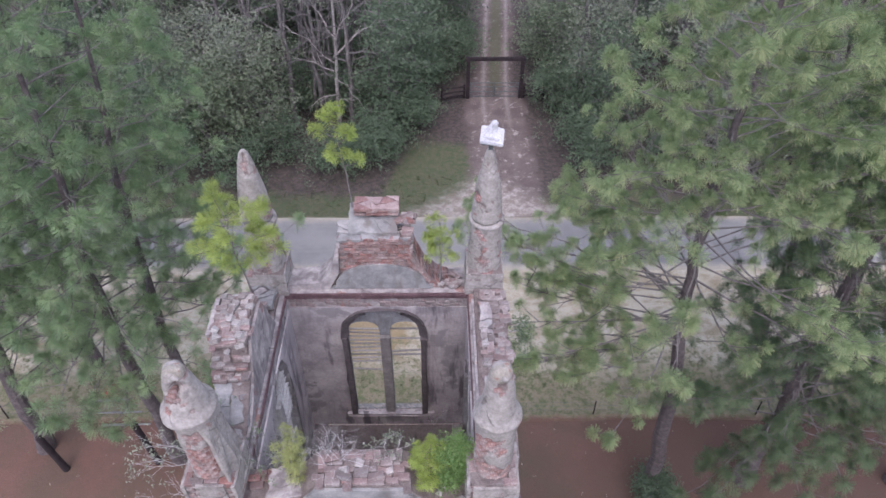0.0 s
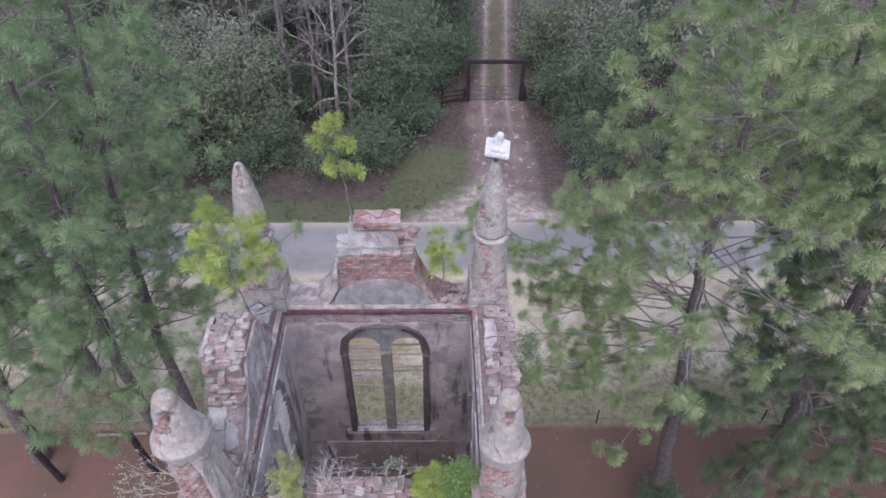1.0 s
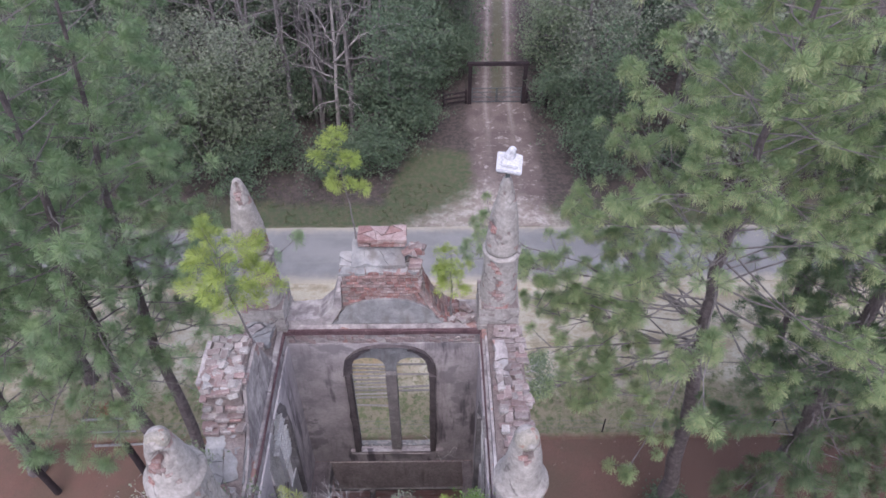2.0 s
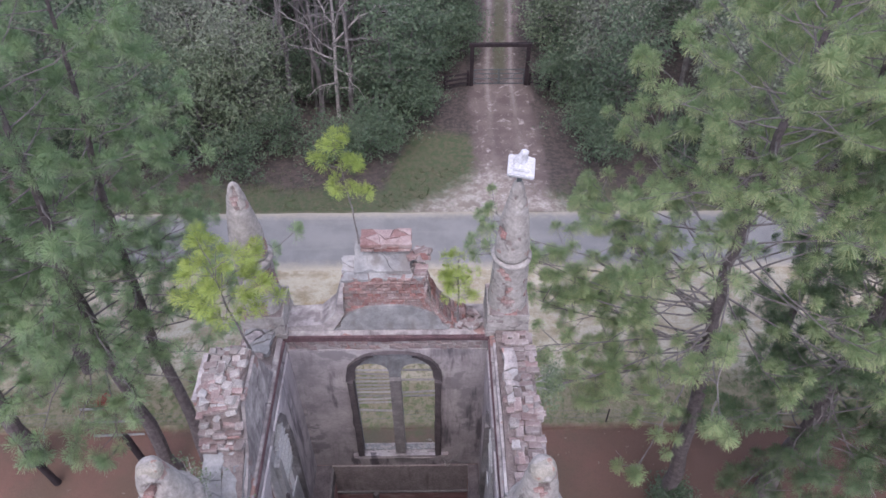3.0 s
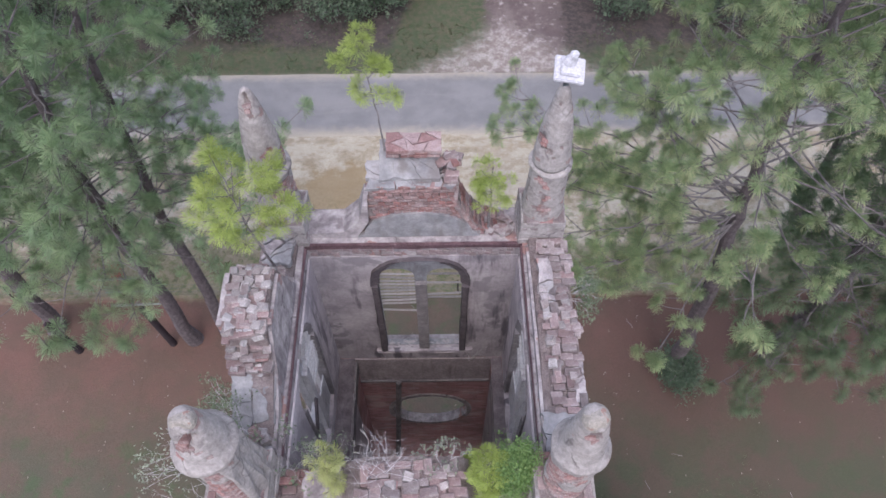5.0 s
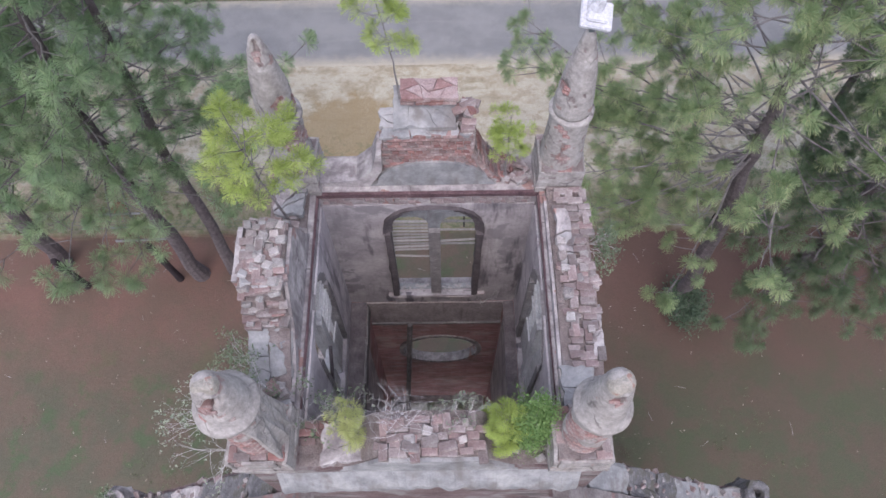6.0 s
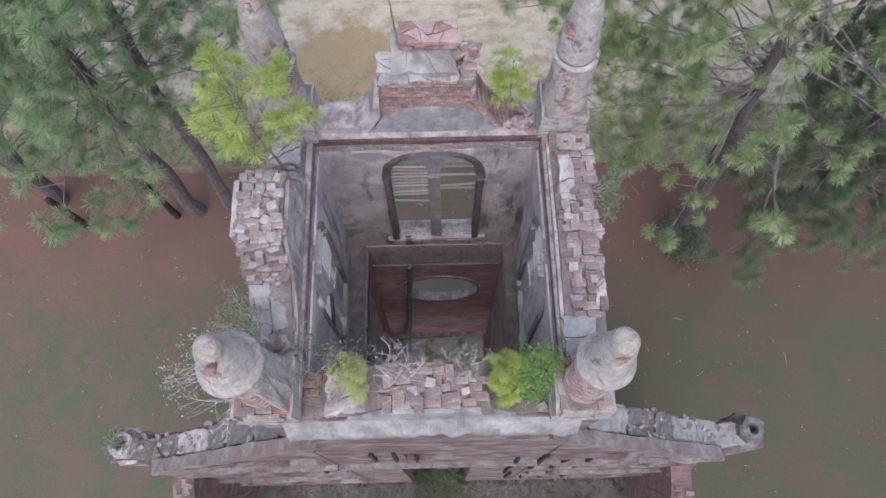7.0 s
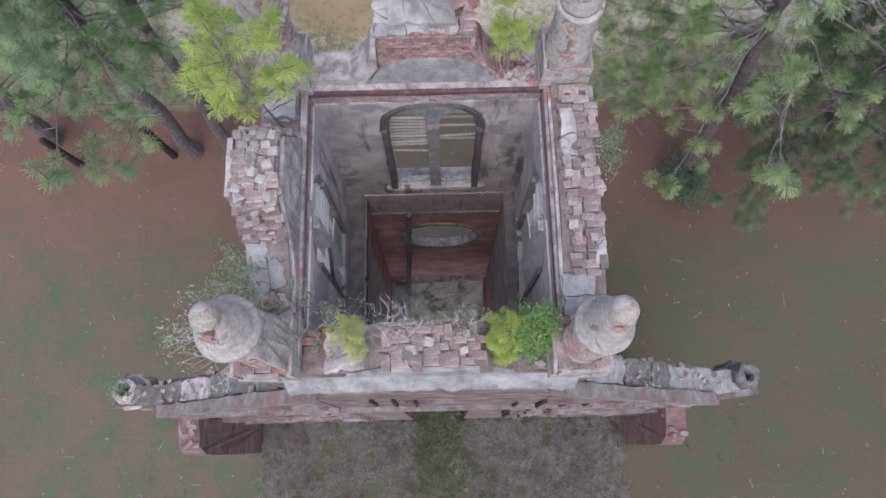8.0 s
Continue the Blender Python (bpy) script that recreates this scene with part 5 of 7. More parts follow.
def lumpy(profile, sides, seed, share, depth=0.028, pit=None):
    """A turned form in stucco, lumpy, set back to the mortar where the coat is gone."""
    bm = bmesh.new()
    rings, off = [], {}
    for r, z in profile:
        ring = []
        for k in range(sides):
            a = 2 * math.pi * k / sides
            d = Vector((math.cos(a), math.sin(a), 0))
            p = d * r + Vector((0, 0, z))
            gone = coat_lost(p, seed, share(a, z))
            g = 0.016 * noise.noise(p * 3.0 + Vector((seed, 0, 0))) + 0.007 * noise.noise(p * 8) + 0.005 * noise.noise(p * 17 + Vector((0, seed, 0)))
            sink = depth if gone else 0.0
            if pit:
                da = math.atan2(math.sin(a - pit[0]), math.cos(a - pit[0])) * 0.17
                near = math.hypot(da, z - pit[1]) / pit[2] + 0.35 * noise.noise(p * 9)
                if near < 1:
                    gone, sink = True, min(r * 0.8, pit[3] * (1 - near * 0.5))
            v = bm.verts.new(p + d * (g - sink))
            off[v] = gone
            ring.append(v)
        rings.append(ring)
    for lo, hi in zip(rings, rings[1:]):
        for k in range(sides):
            f = bm.faces.new((lo[k], lo[(k + 1) % sides], hi[(k + 1) % sides], hi[k]))
            f.material_index = int(sum(off[v] for v in f.verts) > 2)
    bm.faces.new(rings[0][::-1])
    bm.faces.new(rings[-1])
    for f in bm.faces:
        f.smooth = len(f.verts) == 4
    return bm


def pinnacle(cx, cy, top, share0, broken, seed, fat=1.0, spots=(), pit=None, collar=0.03, foot=0.288, end=0.74, wide=0.35, bare=0.0, zr=0.0, lip=0.37):
    pin = new("pinnacle")
    pin.parent = tower
    pin.matrix_basis = pose(cx, cy, 18.05) @ Matrix.Diagonal((fat, fat, 1, 1))
    tagged(pin, "round tapering stuccoed pinnacle on a square brick base" + (", tip broken open" if broken else ""))
    z1 = top - 18.05
    rr = random.Random(seed)
    # square base of brick, with a projecting cement plinth
    bm = bmesh.new()
    w = 0.42 if broken else 0.385
    box(bm, -w, w, -w, w, -0.02, 0.10)
    bmesh.ops.subdivide_edges(bm, edges=bm.edges[:], cuts=4)
    rough_up(bm, 0.018, 5, seed)
    part("plinth", bm, PIN_STUCCO, pin, "chipped stucco plinth")
    bm = bmesh.new()
    box(bm, -0.345, 0.345, -0.345, 0.345, 0.10, 0.52)
    bmesh.ops.subdivide_edges(bm, edges=bm.edges[:], cuts=5)
    rough_up(bm, 0.012, 4, seed)
    core = part("base", bm, MORTAR, pin, "square brick base")
    for side in range(4):
        turn = pose(0, 0, 0, 0, 0, 90 * side)
        for i in range(6):
            for k in range(3):
                if rr.random() < (0.9 if broken else 0.3):
                    shared("brick", rr.choice(RED_BRICKS[:1] + PALE_BRICKS[:2]), core, turn @ pose(-0.235 + 0.225 * k + (i % 2) * 0.05, -0.303 + rr.uniform(-0.010, 0.006), 0.137 + i * 0.073, 0, 0, rr.uniform(-2, 2)))
    # remains of the coat on the base
    for side in range(4):
        if not broken or side in (1, 3) and rr.random() < 0.85:
            bm = bmesh.new()
            if broken:
                box(bm, -0.40, 0.40, -0.405, -0.352, 0.10, 0.50)
            else:
                box(bm, -0.362, 0.362, -0.366, -0.33, 0.09, 0.51 + 0.008 * side)
            bmesh.ops.subdivide_edges(bm, edges=bm.edges[:], cuts=5, use_grid_fill=True)
            rough_up(bm, 0.016, 5, seed + side)
            part("stucco_coat", bm, PIN_STUCCO, core, "", pose(0, 0, 0, 0, 0, 90 * side))
        elif rr.random() < 0.75:
            bm = bmesh.new()
            w0 = rr.uniform(-0.36, -0.1)
            box(bm, w0, rr.uniform(0.1, 0.37), -0.40, -0.355, rr.uniform(0.10, 0.2), rr.uniform(0.4, 0.56))
            bmesh.ops.subdivide_edges(bm, edges=bm.edges[:], cuts=4)
            rough_up(bm, 0.035, 5, seed + side)
            part("stucco_patch", bm, PIN_STUCCO, core, "", pose(0, 0, 0, 0, 0, 90 * side))

    # folded sheet of stucco hanging from the ring down to the base on the inner side
    if collar > 0.04:
        inward = 1 if cx < 0 else -1
        bm = bmesh.new()
        grid = []
        for i in range(15):
            f = i / 14
            row = []
            for k in range(13):
                y = -0.36 + 0.72 * k / 12
                fold = 0.06 * noise.noise((y * 8, f * 2.2, seed)) + 0.03 * noise.noise((y * 19, f * 6, seed))
                reach = 0.40 - 0.10 * f ** 1.5 - 0.12 * (abs(y) / 0.36) ** 2 * f
                z = 0.02 + (1.60 + zr - 0.10 * abs(noise.noise((y * 6, 0, seed)))) * f
                row.append(bm.verts.new((inward * (reach + fold), y * (1 - 0.22 * f), z)))
            grid.append(row)
        for a, b in zip(grid, grid[1:]):
            for k in range(12):
                bm.faces.new((a[k], a[k + 1], b[k + 1], b[k]))
        thick = bmesh.ops.extrude_face_region(bm, geom=bm.faces[:])
        for v in thick["geom"]:
            if isinstance(v, bmesh.types.BMVert):
                v.co.x -= inward * 0.05
        bmesh.ops.recalc_face_normals(bm, faces=bm.faces)
        part("stucco_sheet", bm, PIN_STUCCO, pin, "folded hanging sheet of old stucco")

    def spotted(a, z):
        """Places where a patch of the coat is known to be lost."""
        for b, h, r in spots:
            if math.hypot(math.atan2(math.sin(a - b), math.cos(a - b)) * 0.3, z - h) < r * (1 + 0.5 * noise.noise((a * 3, z * 9, seed))):
                return 1.2
        return 0.0

    def tip_share(a, z):
        return share0 - 0.10 + spotted(a, z) + (0.22 * max(0.0, -math.sin(a)) if broken and z > z1 - 0.38 else 0.0)

    def share_shaft(a, z):
        south = math.cos(a + math.pi / 2)
        return share0 + spotted(a, z) + 0.16 * south * (1.55 - z) + (0.42 if z < bare else 0.0)
    prof = [(wide - (wide - 0.295) * f ** 0.7, 0.45 + (1.12 + zr) * f) for f in (k / 24 for k in range(25))]
    bm = lumpy(prof, 36, seed, share_shaft)
    shaft = part("shaft", bm, PIN_STUCCO, pin)
    shaft.data.materials.append(MORTAR)
    if not broken:
        prof = [(r, z + zr) for r, z in ((0.26, 1.52), (0.315, 1.545), (0.338, 1.575), (0.338, 1.61), (0.318, 1.635), (0.25, 1.655))]
        part("ring", lumpy(prof, 30, seed + 5, lambda a, z: -0.02, 0.05), PIN_STUCCO, pin, "chipped projecting stucco ring")
    h = z1 - 1.66 - zr
    bulge = 1.6 if broken else 1.75
    def spire_r(z):
        """Radius of the spire; a broken one flares down to a ragged overhanging lip."""
        f = max(0.0, min(1.0, (z - 1.66 - zr) / h))
        if broken:
            return foot * (1 - end) + (0.86 * lip - foot * (1 - end)) * (1 - f) + 0.14 * lip * max(0.0, 1 - 8 * f) ** 1.3
        return foot * (1 - f ** bulge * end)
    prof = [(spire_r(1.66 + zr + h * f), 1.66 + zr + h * f) for f in (k / 28 for k in range(29))]
    r = prof[-1][0]
    if broken:
        prof = [(0.27, 1.60 + zr), (lip - 0.015, 1.59 + zr), (lip + 0.006, 1.615 + zr)] + prof
        prof += [(r * 0.93, z1 + 0.035), (r * 0.78, z1 + 0.07), (r * 0.5, z1 + 0.10), (r * 0.2, z1 + 0.11)]
    else:
        prof += [(r * 0.7, z1 + 0.03), (r * 0.25, z1 + 0.05)]
    bm = lumpy(prof, 32, seed + 9, lambda a, z: tip_share(a, z), 0.028, pit)
    spire = part("spire", bm, PIN_STUCCO, pin)
    spire.data.materials.append(MORTAR)
    for owner, z0, zt, rad, sd, shr in ((shaft, 0.5, 1.5 + zr, lambda z: wide - (wide - 0.295) * max(0.0, (z - 0.45) / (1.12 + zr)) ** 0.7, seed, share_shaft),
                                        (spire, 1.75 + zr, z1 - 0.15, spire_r, seed + 9, tip_share)):
        z, i = z0, 0
        while z < zt:
            rd = rad(z)
            n = max(5, round(2 * math.pi * rd / 0.12))
            for k in range(n):
                a = 2 * math.pi * (k + 0.5 * (i % 2)) / n
                p = Vector((rd * math.cos(a), rd * math.sin(a), z))
                if coat_lost(p, sd, shr(a, z) - 0.03):
                    q = rd - 0.062
                    shared("brick", rr.choice(HEADERS), owner, pose(q * math.cos(a), q * math.sin(a), z, 0, 0, math.degrees(a) + 90 + rr.uniform(-3, 3)))
            z += 0.074
            i += 1
    return pin


pinnacle(-2.03, 2.07, 21.1, 0.06, False, 21, 0.97, [(-0.75, 1.22, 0.24), (-1.1, 2.0, 0.10), (-1.0, 2.12, 0.09), (-1.5, 2.78, 0.10)], (-1.45, 2.95, 0.12, 0.09))
pin_ne = pinnacle(2.04, 2.07, 21.12, -0.04, False, 34, 0.95, [(-1.75, 0.80, 0.13), (-1.9, 1.36, 0.09), (-2.3, 1.45, 0.08), (-0.6, 1.15, 0.06), (-1.3, 2.15, 0.05)])
pin_sw = pinnacle(-2.13, -2.10, 20.80, -0.05, True, 47, 0.95, [(-1.25, 2.30, 0.05), (-0.95, 2.16, 0.05), (-1.6, 0.7, 0.22), (-1.2, 1.15, 0.2), (-2.2, 1.0, 0.14)], (-1.45, 2.60, 0.10, 0.17), 0.045, 0.36, 0.58, 0.30, 1.7, 0.34, 0.385)
pin_se = pinnacle(1.95, -2.14, 20.80, -0.08, True, 58, 0.93, [(-1.5, 0.62, 0.18), (-2.4, 0.7, 0.16), (-0.7, 0.6, 0.14), (-1.3, 1.25, 0.10), (-1.9, 1.4, 0.10), (-1.65, 2.54, 0.10)], (-1.6, 2.60, 0.11, 0.05), 0.0, 0.36, 0.57, 0.30, 1.65, 0.20, 0.35)

# creamy weathered crown of the south-east pinnacle
CREAM = surface("cream_weathered_cement", [(0.3, (0.25, 0.225, 0.197)), (0.55, (0.33, 0.305, 0.272)), (0.75, (0.41, 0.385, 0.345))], 7, 30, bump=0.8, depth=0.03, patch=(0.30, 0.19, 0.16), patch_scale=7, patch_at=(0.58, 0.63))
bm = lathe([(0.14, 2.66), (0.152, 2.71), (0.146, 2.77), (0.12, 2.82), (0.08, 2.855), (0.03, 2.87)], 22, None, 0.035, 4.0)
for f_ in bm.faces:
    f_.smooth = len(f_.verts) == 4
part("cap", bm, CREAM, pin_se, "cream crumbling cement crown")
bm = lathe([(0.12, 2.69), (0.142, 2.73), (0.140, 2.78), (0.115, 2.83), (0.075, 2.86), (0.03, 2.875)], 22, None, 0.06, 9.0)
rough_up(bm, 0.03, 9, 6)
part("cap", bm, CREAM, pin_sw, "pale crumbling cement knob")
# white stone left tilted on the north-east pinnacle
bm = bmesh.new()
box(bm, -0.035, 0.035, -0.035, 0.035, 3.05, 3.32)
box(bm, -0.16, 0.20, -0.10, 0.12, 3.24, 3.29)
part("bracket", bm, IRON, pin_ne, "dark iron dowel and plate")
bm = bmesh.new()
box(bm, -0.20, 0.20, -0.18, 0.18, -0.03, 0.04)
box(bm, -0.13, 0.13, -0.12, 0.15, 0.04, 0.09)
bmesh.ops.bevel(bm, geom=bm.edges[:], offset=0.015, segments=2, affect="EDGES")
bmesh.ops.transform(bm, matrix=pose(0.01, -0.02, 3.36, 17, 8, -5), verts=bm.verts)
st = part("capstone", bm, WHITE_STONE, pin_ne, "white marble capstone, tilted")
bm = lathe([(0.09, 0.0), (0.088, 0.06), (0.07, 0.09), (0.074, 0.15), (0.05, 0.18)], 6, wobble=0.05, seed=2.0)
part("knob", bm, WHITE_STONE, st, "", pose(0.01, 0.02, 3.455, 15, 7, 10))

# ---- nave front and stubs of its side walls ----
nave = thing("nave_ruin", "brick gable front of a roofless nave with corner turrets", "church ruin")
for s in (-1, 1):
    pts = [(s * 2.45, 0), (s * 7.1, 0), (s * 7.1, 11.6), (s * 5.9, 11.9), (s * 2.45, 15.6)]
    bm = slab(pts if s > 0 else pts[::-1], [], -2.43, -1.87)
    wing = part("front_wall", bm, NAVE_FACE, nave, "brick gable wall, stucco mostly lost")
    # stepped and broken coping slabs down the slope
    rr = random.Random(5 + s)
    x = 2.5
    while x < 6.2:
        w = rr.uniform(0.5, 0.95)
        z = 15.62 - (x + w / 2 - 2.45) * 1.07 if x + w / 2 < 5.9 else 11.95
        bm = bmesh.new()
        box(bm, -w / 2 * 1.36, w / 2 * 1.36, -0.24, 0.24 if s > 0 else 0.20, -0.06, 0.07)
        bmesh.ops.subdivide_edges(bm, edges=bm.edges[:], cuts=5)
        rough_up(bm, 0.06, 4.5, x * s)
        rough_up(bm, 0.03, 11, x * s)
        tilt = 46 if x + w / 2 < 5.9 else 0
        part("coping", bm, MOSSY if rr.random() < 0.75 else CEMENT if s > 0 else STUCCO, wing, "", pose(s * (x + w / 2), -2.16, z, 0, s * tilt, 0))
        x += w
    for k in range(46):
        u = rr.uniform(2.6, 6.3)
        zz = 15.70 - (u - 2.45) * 1.07 if u < 5.85 else 12.06
        shared("stone", rr.choice(STONES + PALE_BRICKS), wing, pose(s * u, -2.15 + rr.uniform(-0.32, 0.28), zz + rr.uniform(-0.05, 0.02), rr.uniform(-25, 25), s * 44 + rr.uniform(-15, 15), rr.uniform(0, 180)) @ Matrix.Scale(rr.uniform(0.5, 0.95), 4))
    # raking brick courses under the coping on the south face
    for c in range(3):
        bm = bmesh.new()
        beam(bm, (s * 2.0, -2.44 - 0.05 * (2 - c), 16.06 - c * 0.24), (s * 5.9, -2.44 - 0.05 * (2 - c), 11.90 - c * 0.24), 0.16 if c else 0.24, 0.24 if c else 0.30)
        lengthwise = [e for e in bm.edges if e.calc_length() > 2]
        bmesh.ops.subdivide_edges(bm, edges=lengthwise, cuts=26)
        rough_up(bm, 0.035, 2.2, c)
        rough_up(bm, 0.03, 7, c + s)
        part("string_course", bm, (LICHEN, NAVE_FACE, NAVE_FACE)[c], wing)
    # weathered offsets across the south face
    for z, far, out in ((11.2, 6.4, 0.10), (9.5, 7.0, 0.13), (7.4, 7.0, 0.08), (5.0, 7.0, 0.11), (2.6, 7.0, 0.09)):
        bm = bmesh.new()
        box(bm, min(s * 2.46, s * far), max(s * 2.46, s * far), -2.43 - out, -2.425, z - 0.16, z)
        lengthwise = [e for e in bm.edges if e.calc_length() > 2]
        bmesh.ops.subdivide_edges(bm, edges=lengthwise, cuts=30)
        rough_up(bm, 0.05, 2.6, z)
        rough_up(bm, 0.03, 9, z + s)
        part("offset_course", bm, LICHEN if z in (9.5, 5.0) else NAVE_FACE, wing)
    # corner turret with an open top
    prof = [(0.44, -0.9), (0.42, -0.12), (0.46, -0.06), (0.46, 0.04), (0.36, 0.10), (0.32, 0.42), (0.29, 0.52), (0.15, 0.55), (0.09, 0.45), (0.08, 0.1)]
    bm = lathe(prof, 8, pose(s * 6.66, -2.08, 11.75, 0, 0, 22.5) @ Matrix.Diagonal((0.88, 0.88, 1, 1)), 0.07, s * 3.0)
    bmesh.ops.subdivide_edges(bm, edges=bm.edges[:], cuts=2, use_grid_fill=True)
    rough_up(bm, 0.035, 6, s * 2.0)
    part("turret", bm, MOSSY if s > 0 else STUCCO, nave, "squat eight-sided corner turret, hollow on top")
    # dark bars set on the south face in place of its shaded upright slots
    slot_bars = ((1.85, 10.6, 5.6), (2.42, 11.3, 7.2), (3.0, 11.0, 7.4), (3.6, 10.2, 7.2), (2.1, 5.4, 2.6), (2.62, 5.2, 2.4), (3.25, 5.0, 2.2), (4.0, 4.6, 2.0)) if s > 0 else ((-1.36, 12.6, 10.9), (-0.9, 12.6, 10.8), (-0.45, 12.0, 10.3), (-3.0, 8.4, 6.9))
    for x, za, zb in slot_bars:
        bm = bmesh.new()
        beam(bm, (x, -2.45, za), (x + 0.04 * s, -2.455, zb), 0.10 if s > 0 else 0.07, 0.07)
        bmesh.ops.subdivide_edges(bm, edges=bm.edges[:], cuts=4)
        rough_up(bm, 0.025, 2, x)
        part("charred_stud", bm, CHARRED, wing, "dark bar added in place of a shaded wall slot")
    # stub of the side wall
    top = 6.9 if s < 0 else 5.6
    bm = slab([(-2.44, 0), (-3.5, 0), (-3.52, top * 0.6), (-3.48, top * 0.92), (-3.25, top), (-2.44, top + 0.25)], [], s * 6.75, s * 7.35, "x")
    bmesh.ops.subdivide_edges(bm, edges=bm.edges[:], cuts=2)
    rough_up(bm, 0.04, 2.2, s)
    stub = part("side_wall", bm, BRICKWORK_DARK, nave, "broken brick stub of the nave side wall")
    for k in range(14):
        shared("brick", rr.choice(RED_BRICKS[:1] + PALE_BRICKS), stub, pose(s * rr.uniform(6.8, 7.3), rr.uniform(-3.3, -2.6), top + rr.uniform(-0.15, 0.2), rr.uniform(-20, 20), rr.uniform(-20, 20), rr.uniform(0, 180)))

# ---- trees ----
TWIG_BARK = surface("pine_twig_bark", [(0.3, (0.12, 0.105, 0.105)), (0.55, (0.19, 0.172, 0.172)), (0.8, (0.29, 0.265, 0.265))], 5, 30, bump=0.6)


def pine(label, trunk_pts, r0, crown_from, reach, limbs, per_limb, seed, needle=NEEDLE, length=0.285, count=235, width=0.0108, name="pine_tree", group="yard pines", twig=0.9, rise=0.10, skirt=NEEDLE_PALE, low_side=None, bare=0.24, short=None, big=1.08):
    """A pine: trunk through the given points, limbs, twigs, and tufts of long needles at the twig ends."""
    rng = np.random.default_rng(seed)
    org = Vector(trunk_pts[0])
    tree = thing(name, label, "tree", group, Matrix.Translation(org))
    pts = [Vector(p) - org for p in trunk_pts]
    path = []
    for a, b in zip(pts, pts[1:]):
        for k in range(4):
            path.append(a.lerp(b, k / 4))
    path.append(pts[-1])
    path = [p + Vector((*(rng.normal(size=2) * r0 * 0.22), 0)) if 0 < i < len(path) - 1 else p for i, p in enumerate(path)]
    height = path[-1].z
    radii = [r0 * (1.25 if i == 0 else 1) * max(0.10, 1 - 0.88 * p.z / height) for i, p in enumerate(path)]
    tv, tf = [], []
    tube(tv, tf, path, radii, 10)
    raw("trunk", tv, tf, BARK if r0 > 0.1 else TWIG_BARK, tree)

    def at(z):
        for a, b in zip(path, path[1:]):
            if a.z <= z <= b.z:
                return a.lerp(b, (z - a.z) / max(b.z - a.z, 1e-4))
        return path[-1]
    cs, axs = [], []
    for i in range(limbs):
        bv, bf = [], []
        f = (i + rng.uniform(0, 0.9)) / limbs
        z = crown_from + (height - crown_from) * f
        az = i * 2.399 + rng.uniform(-0.5, 0.5)
        ln = reach * (1 - 0.6 * f ** 2) * rng.uniform(0.55, 1.12)
        if low_side is not None and f < low_side[1]:
            az = low_side[0] + rng.uniform(-1.2, 1.2)
        if short is not None and f > 0.4:
            ln *= 1 - short[1] * max(0.0, math.cos(az - short[0])) ** 0.5
        p = at(z)
        q = p + Vector((math.cos(az), math.sin(az), rise + 0.45 * f + rng.uniform(-0.12, 0.12))) * ln
        line = bend(p, q, 5, -0.06, rng, 0.05)
        rl = max(0.008, min(r0, 0.28) * 0.14 * (1 - 0.55 * f))
        tube(bv, bf, line, [rl * (1 - 0.16 * k) for k in range(6)], 5)
        m = max(2, int(per_limb * ln / reach + 0.5))
        for k in range(m):
            g0 = bare if f < 0.45 else 0.15
            g = g0 + (1 - g0) * (k + rng.uniform(0, 1)) / m
            s = min(4, int(g * 5))
            o = line[s].lerp(line[s + 1], g * 5 - s)
            d = Vector((math.cos(az), math.sin(az), 0.25)) * 0.7 + Vector(rng.normal(size=3)) * 0.75
            d.z = abs(d.z) * 0.8
            d.normalize()
            e = o + d * twig * rng.uniform(0.45, 1.1)
            tube(bv, bf, bend(o, e, 3, -0.05, rng, 0.06), [rl * 0.42, rl * 0.34, rl * 0.26, rl * 0.2], 4)
            ax = (d + Vector((0, 0, 0.6))).normalized()
            cs.append(tuple(e)), axs.append(tuple(ax))
            for fork in range(int(rng.random() < 0.3)):
                o2 = o.lerp(e, rng.uniform(0.25, 0.8))
                e2 = o2 + (d + Vector(rng.normal(size=3)) * 0.8).normalized() * twig * rng.uniform(0.3, 0.6)
                tube(bv, bf, [o2, e2], [rl * 0.25, rl * 0.16], 4)
                cs.append(tuple(e2)), axs.append(tuple(ax))
        cs.append(tuple(q)), axs.append((math.cos(az) * 0.6, math.sin(az) * 0.6, 0.6))
        raw("limb", bv, bf, TWIG_BARK, tree)
    top_z = max(c[2] for c in cs)
    sizes = [(big - (big - 0.80) * max(0.0, min(1.0, (c[2] - crown_from) / (top_z - crown_from)))) * rng.uniform(0.8, 1.15) for c in cs]
    if skirt:
        # a green dome of upright needles over a paler drooping fringe
        dome = int(count * 0.68)
        crown = tufts("crown", cs, [(a * 0.7, b * 0.7, max(c, 0.45)) for a, b, c in axs], sizes, dome, length, width, rng, 1.0, 0.04, needle, tree)
        tufts("needle_skirt", cs, [(a * 0.8, b * 0.8 - 0.1, -0.30) for a, b, c in axs], sizes, count - dome, length * 1.05, width, rng, 0.95, 0.25, skirt, crown)
    else:
        tufts("crown", cs, axs, sizes, count, length, width, rng, 0.8, 0.12, needle, tree)
    return tree


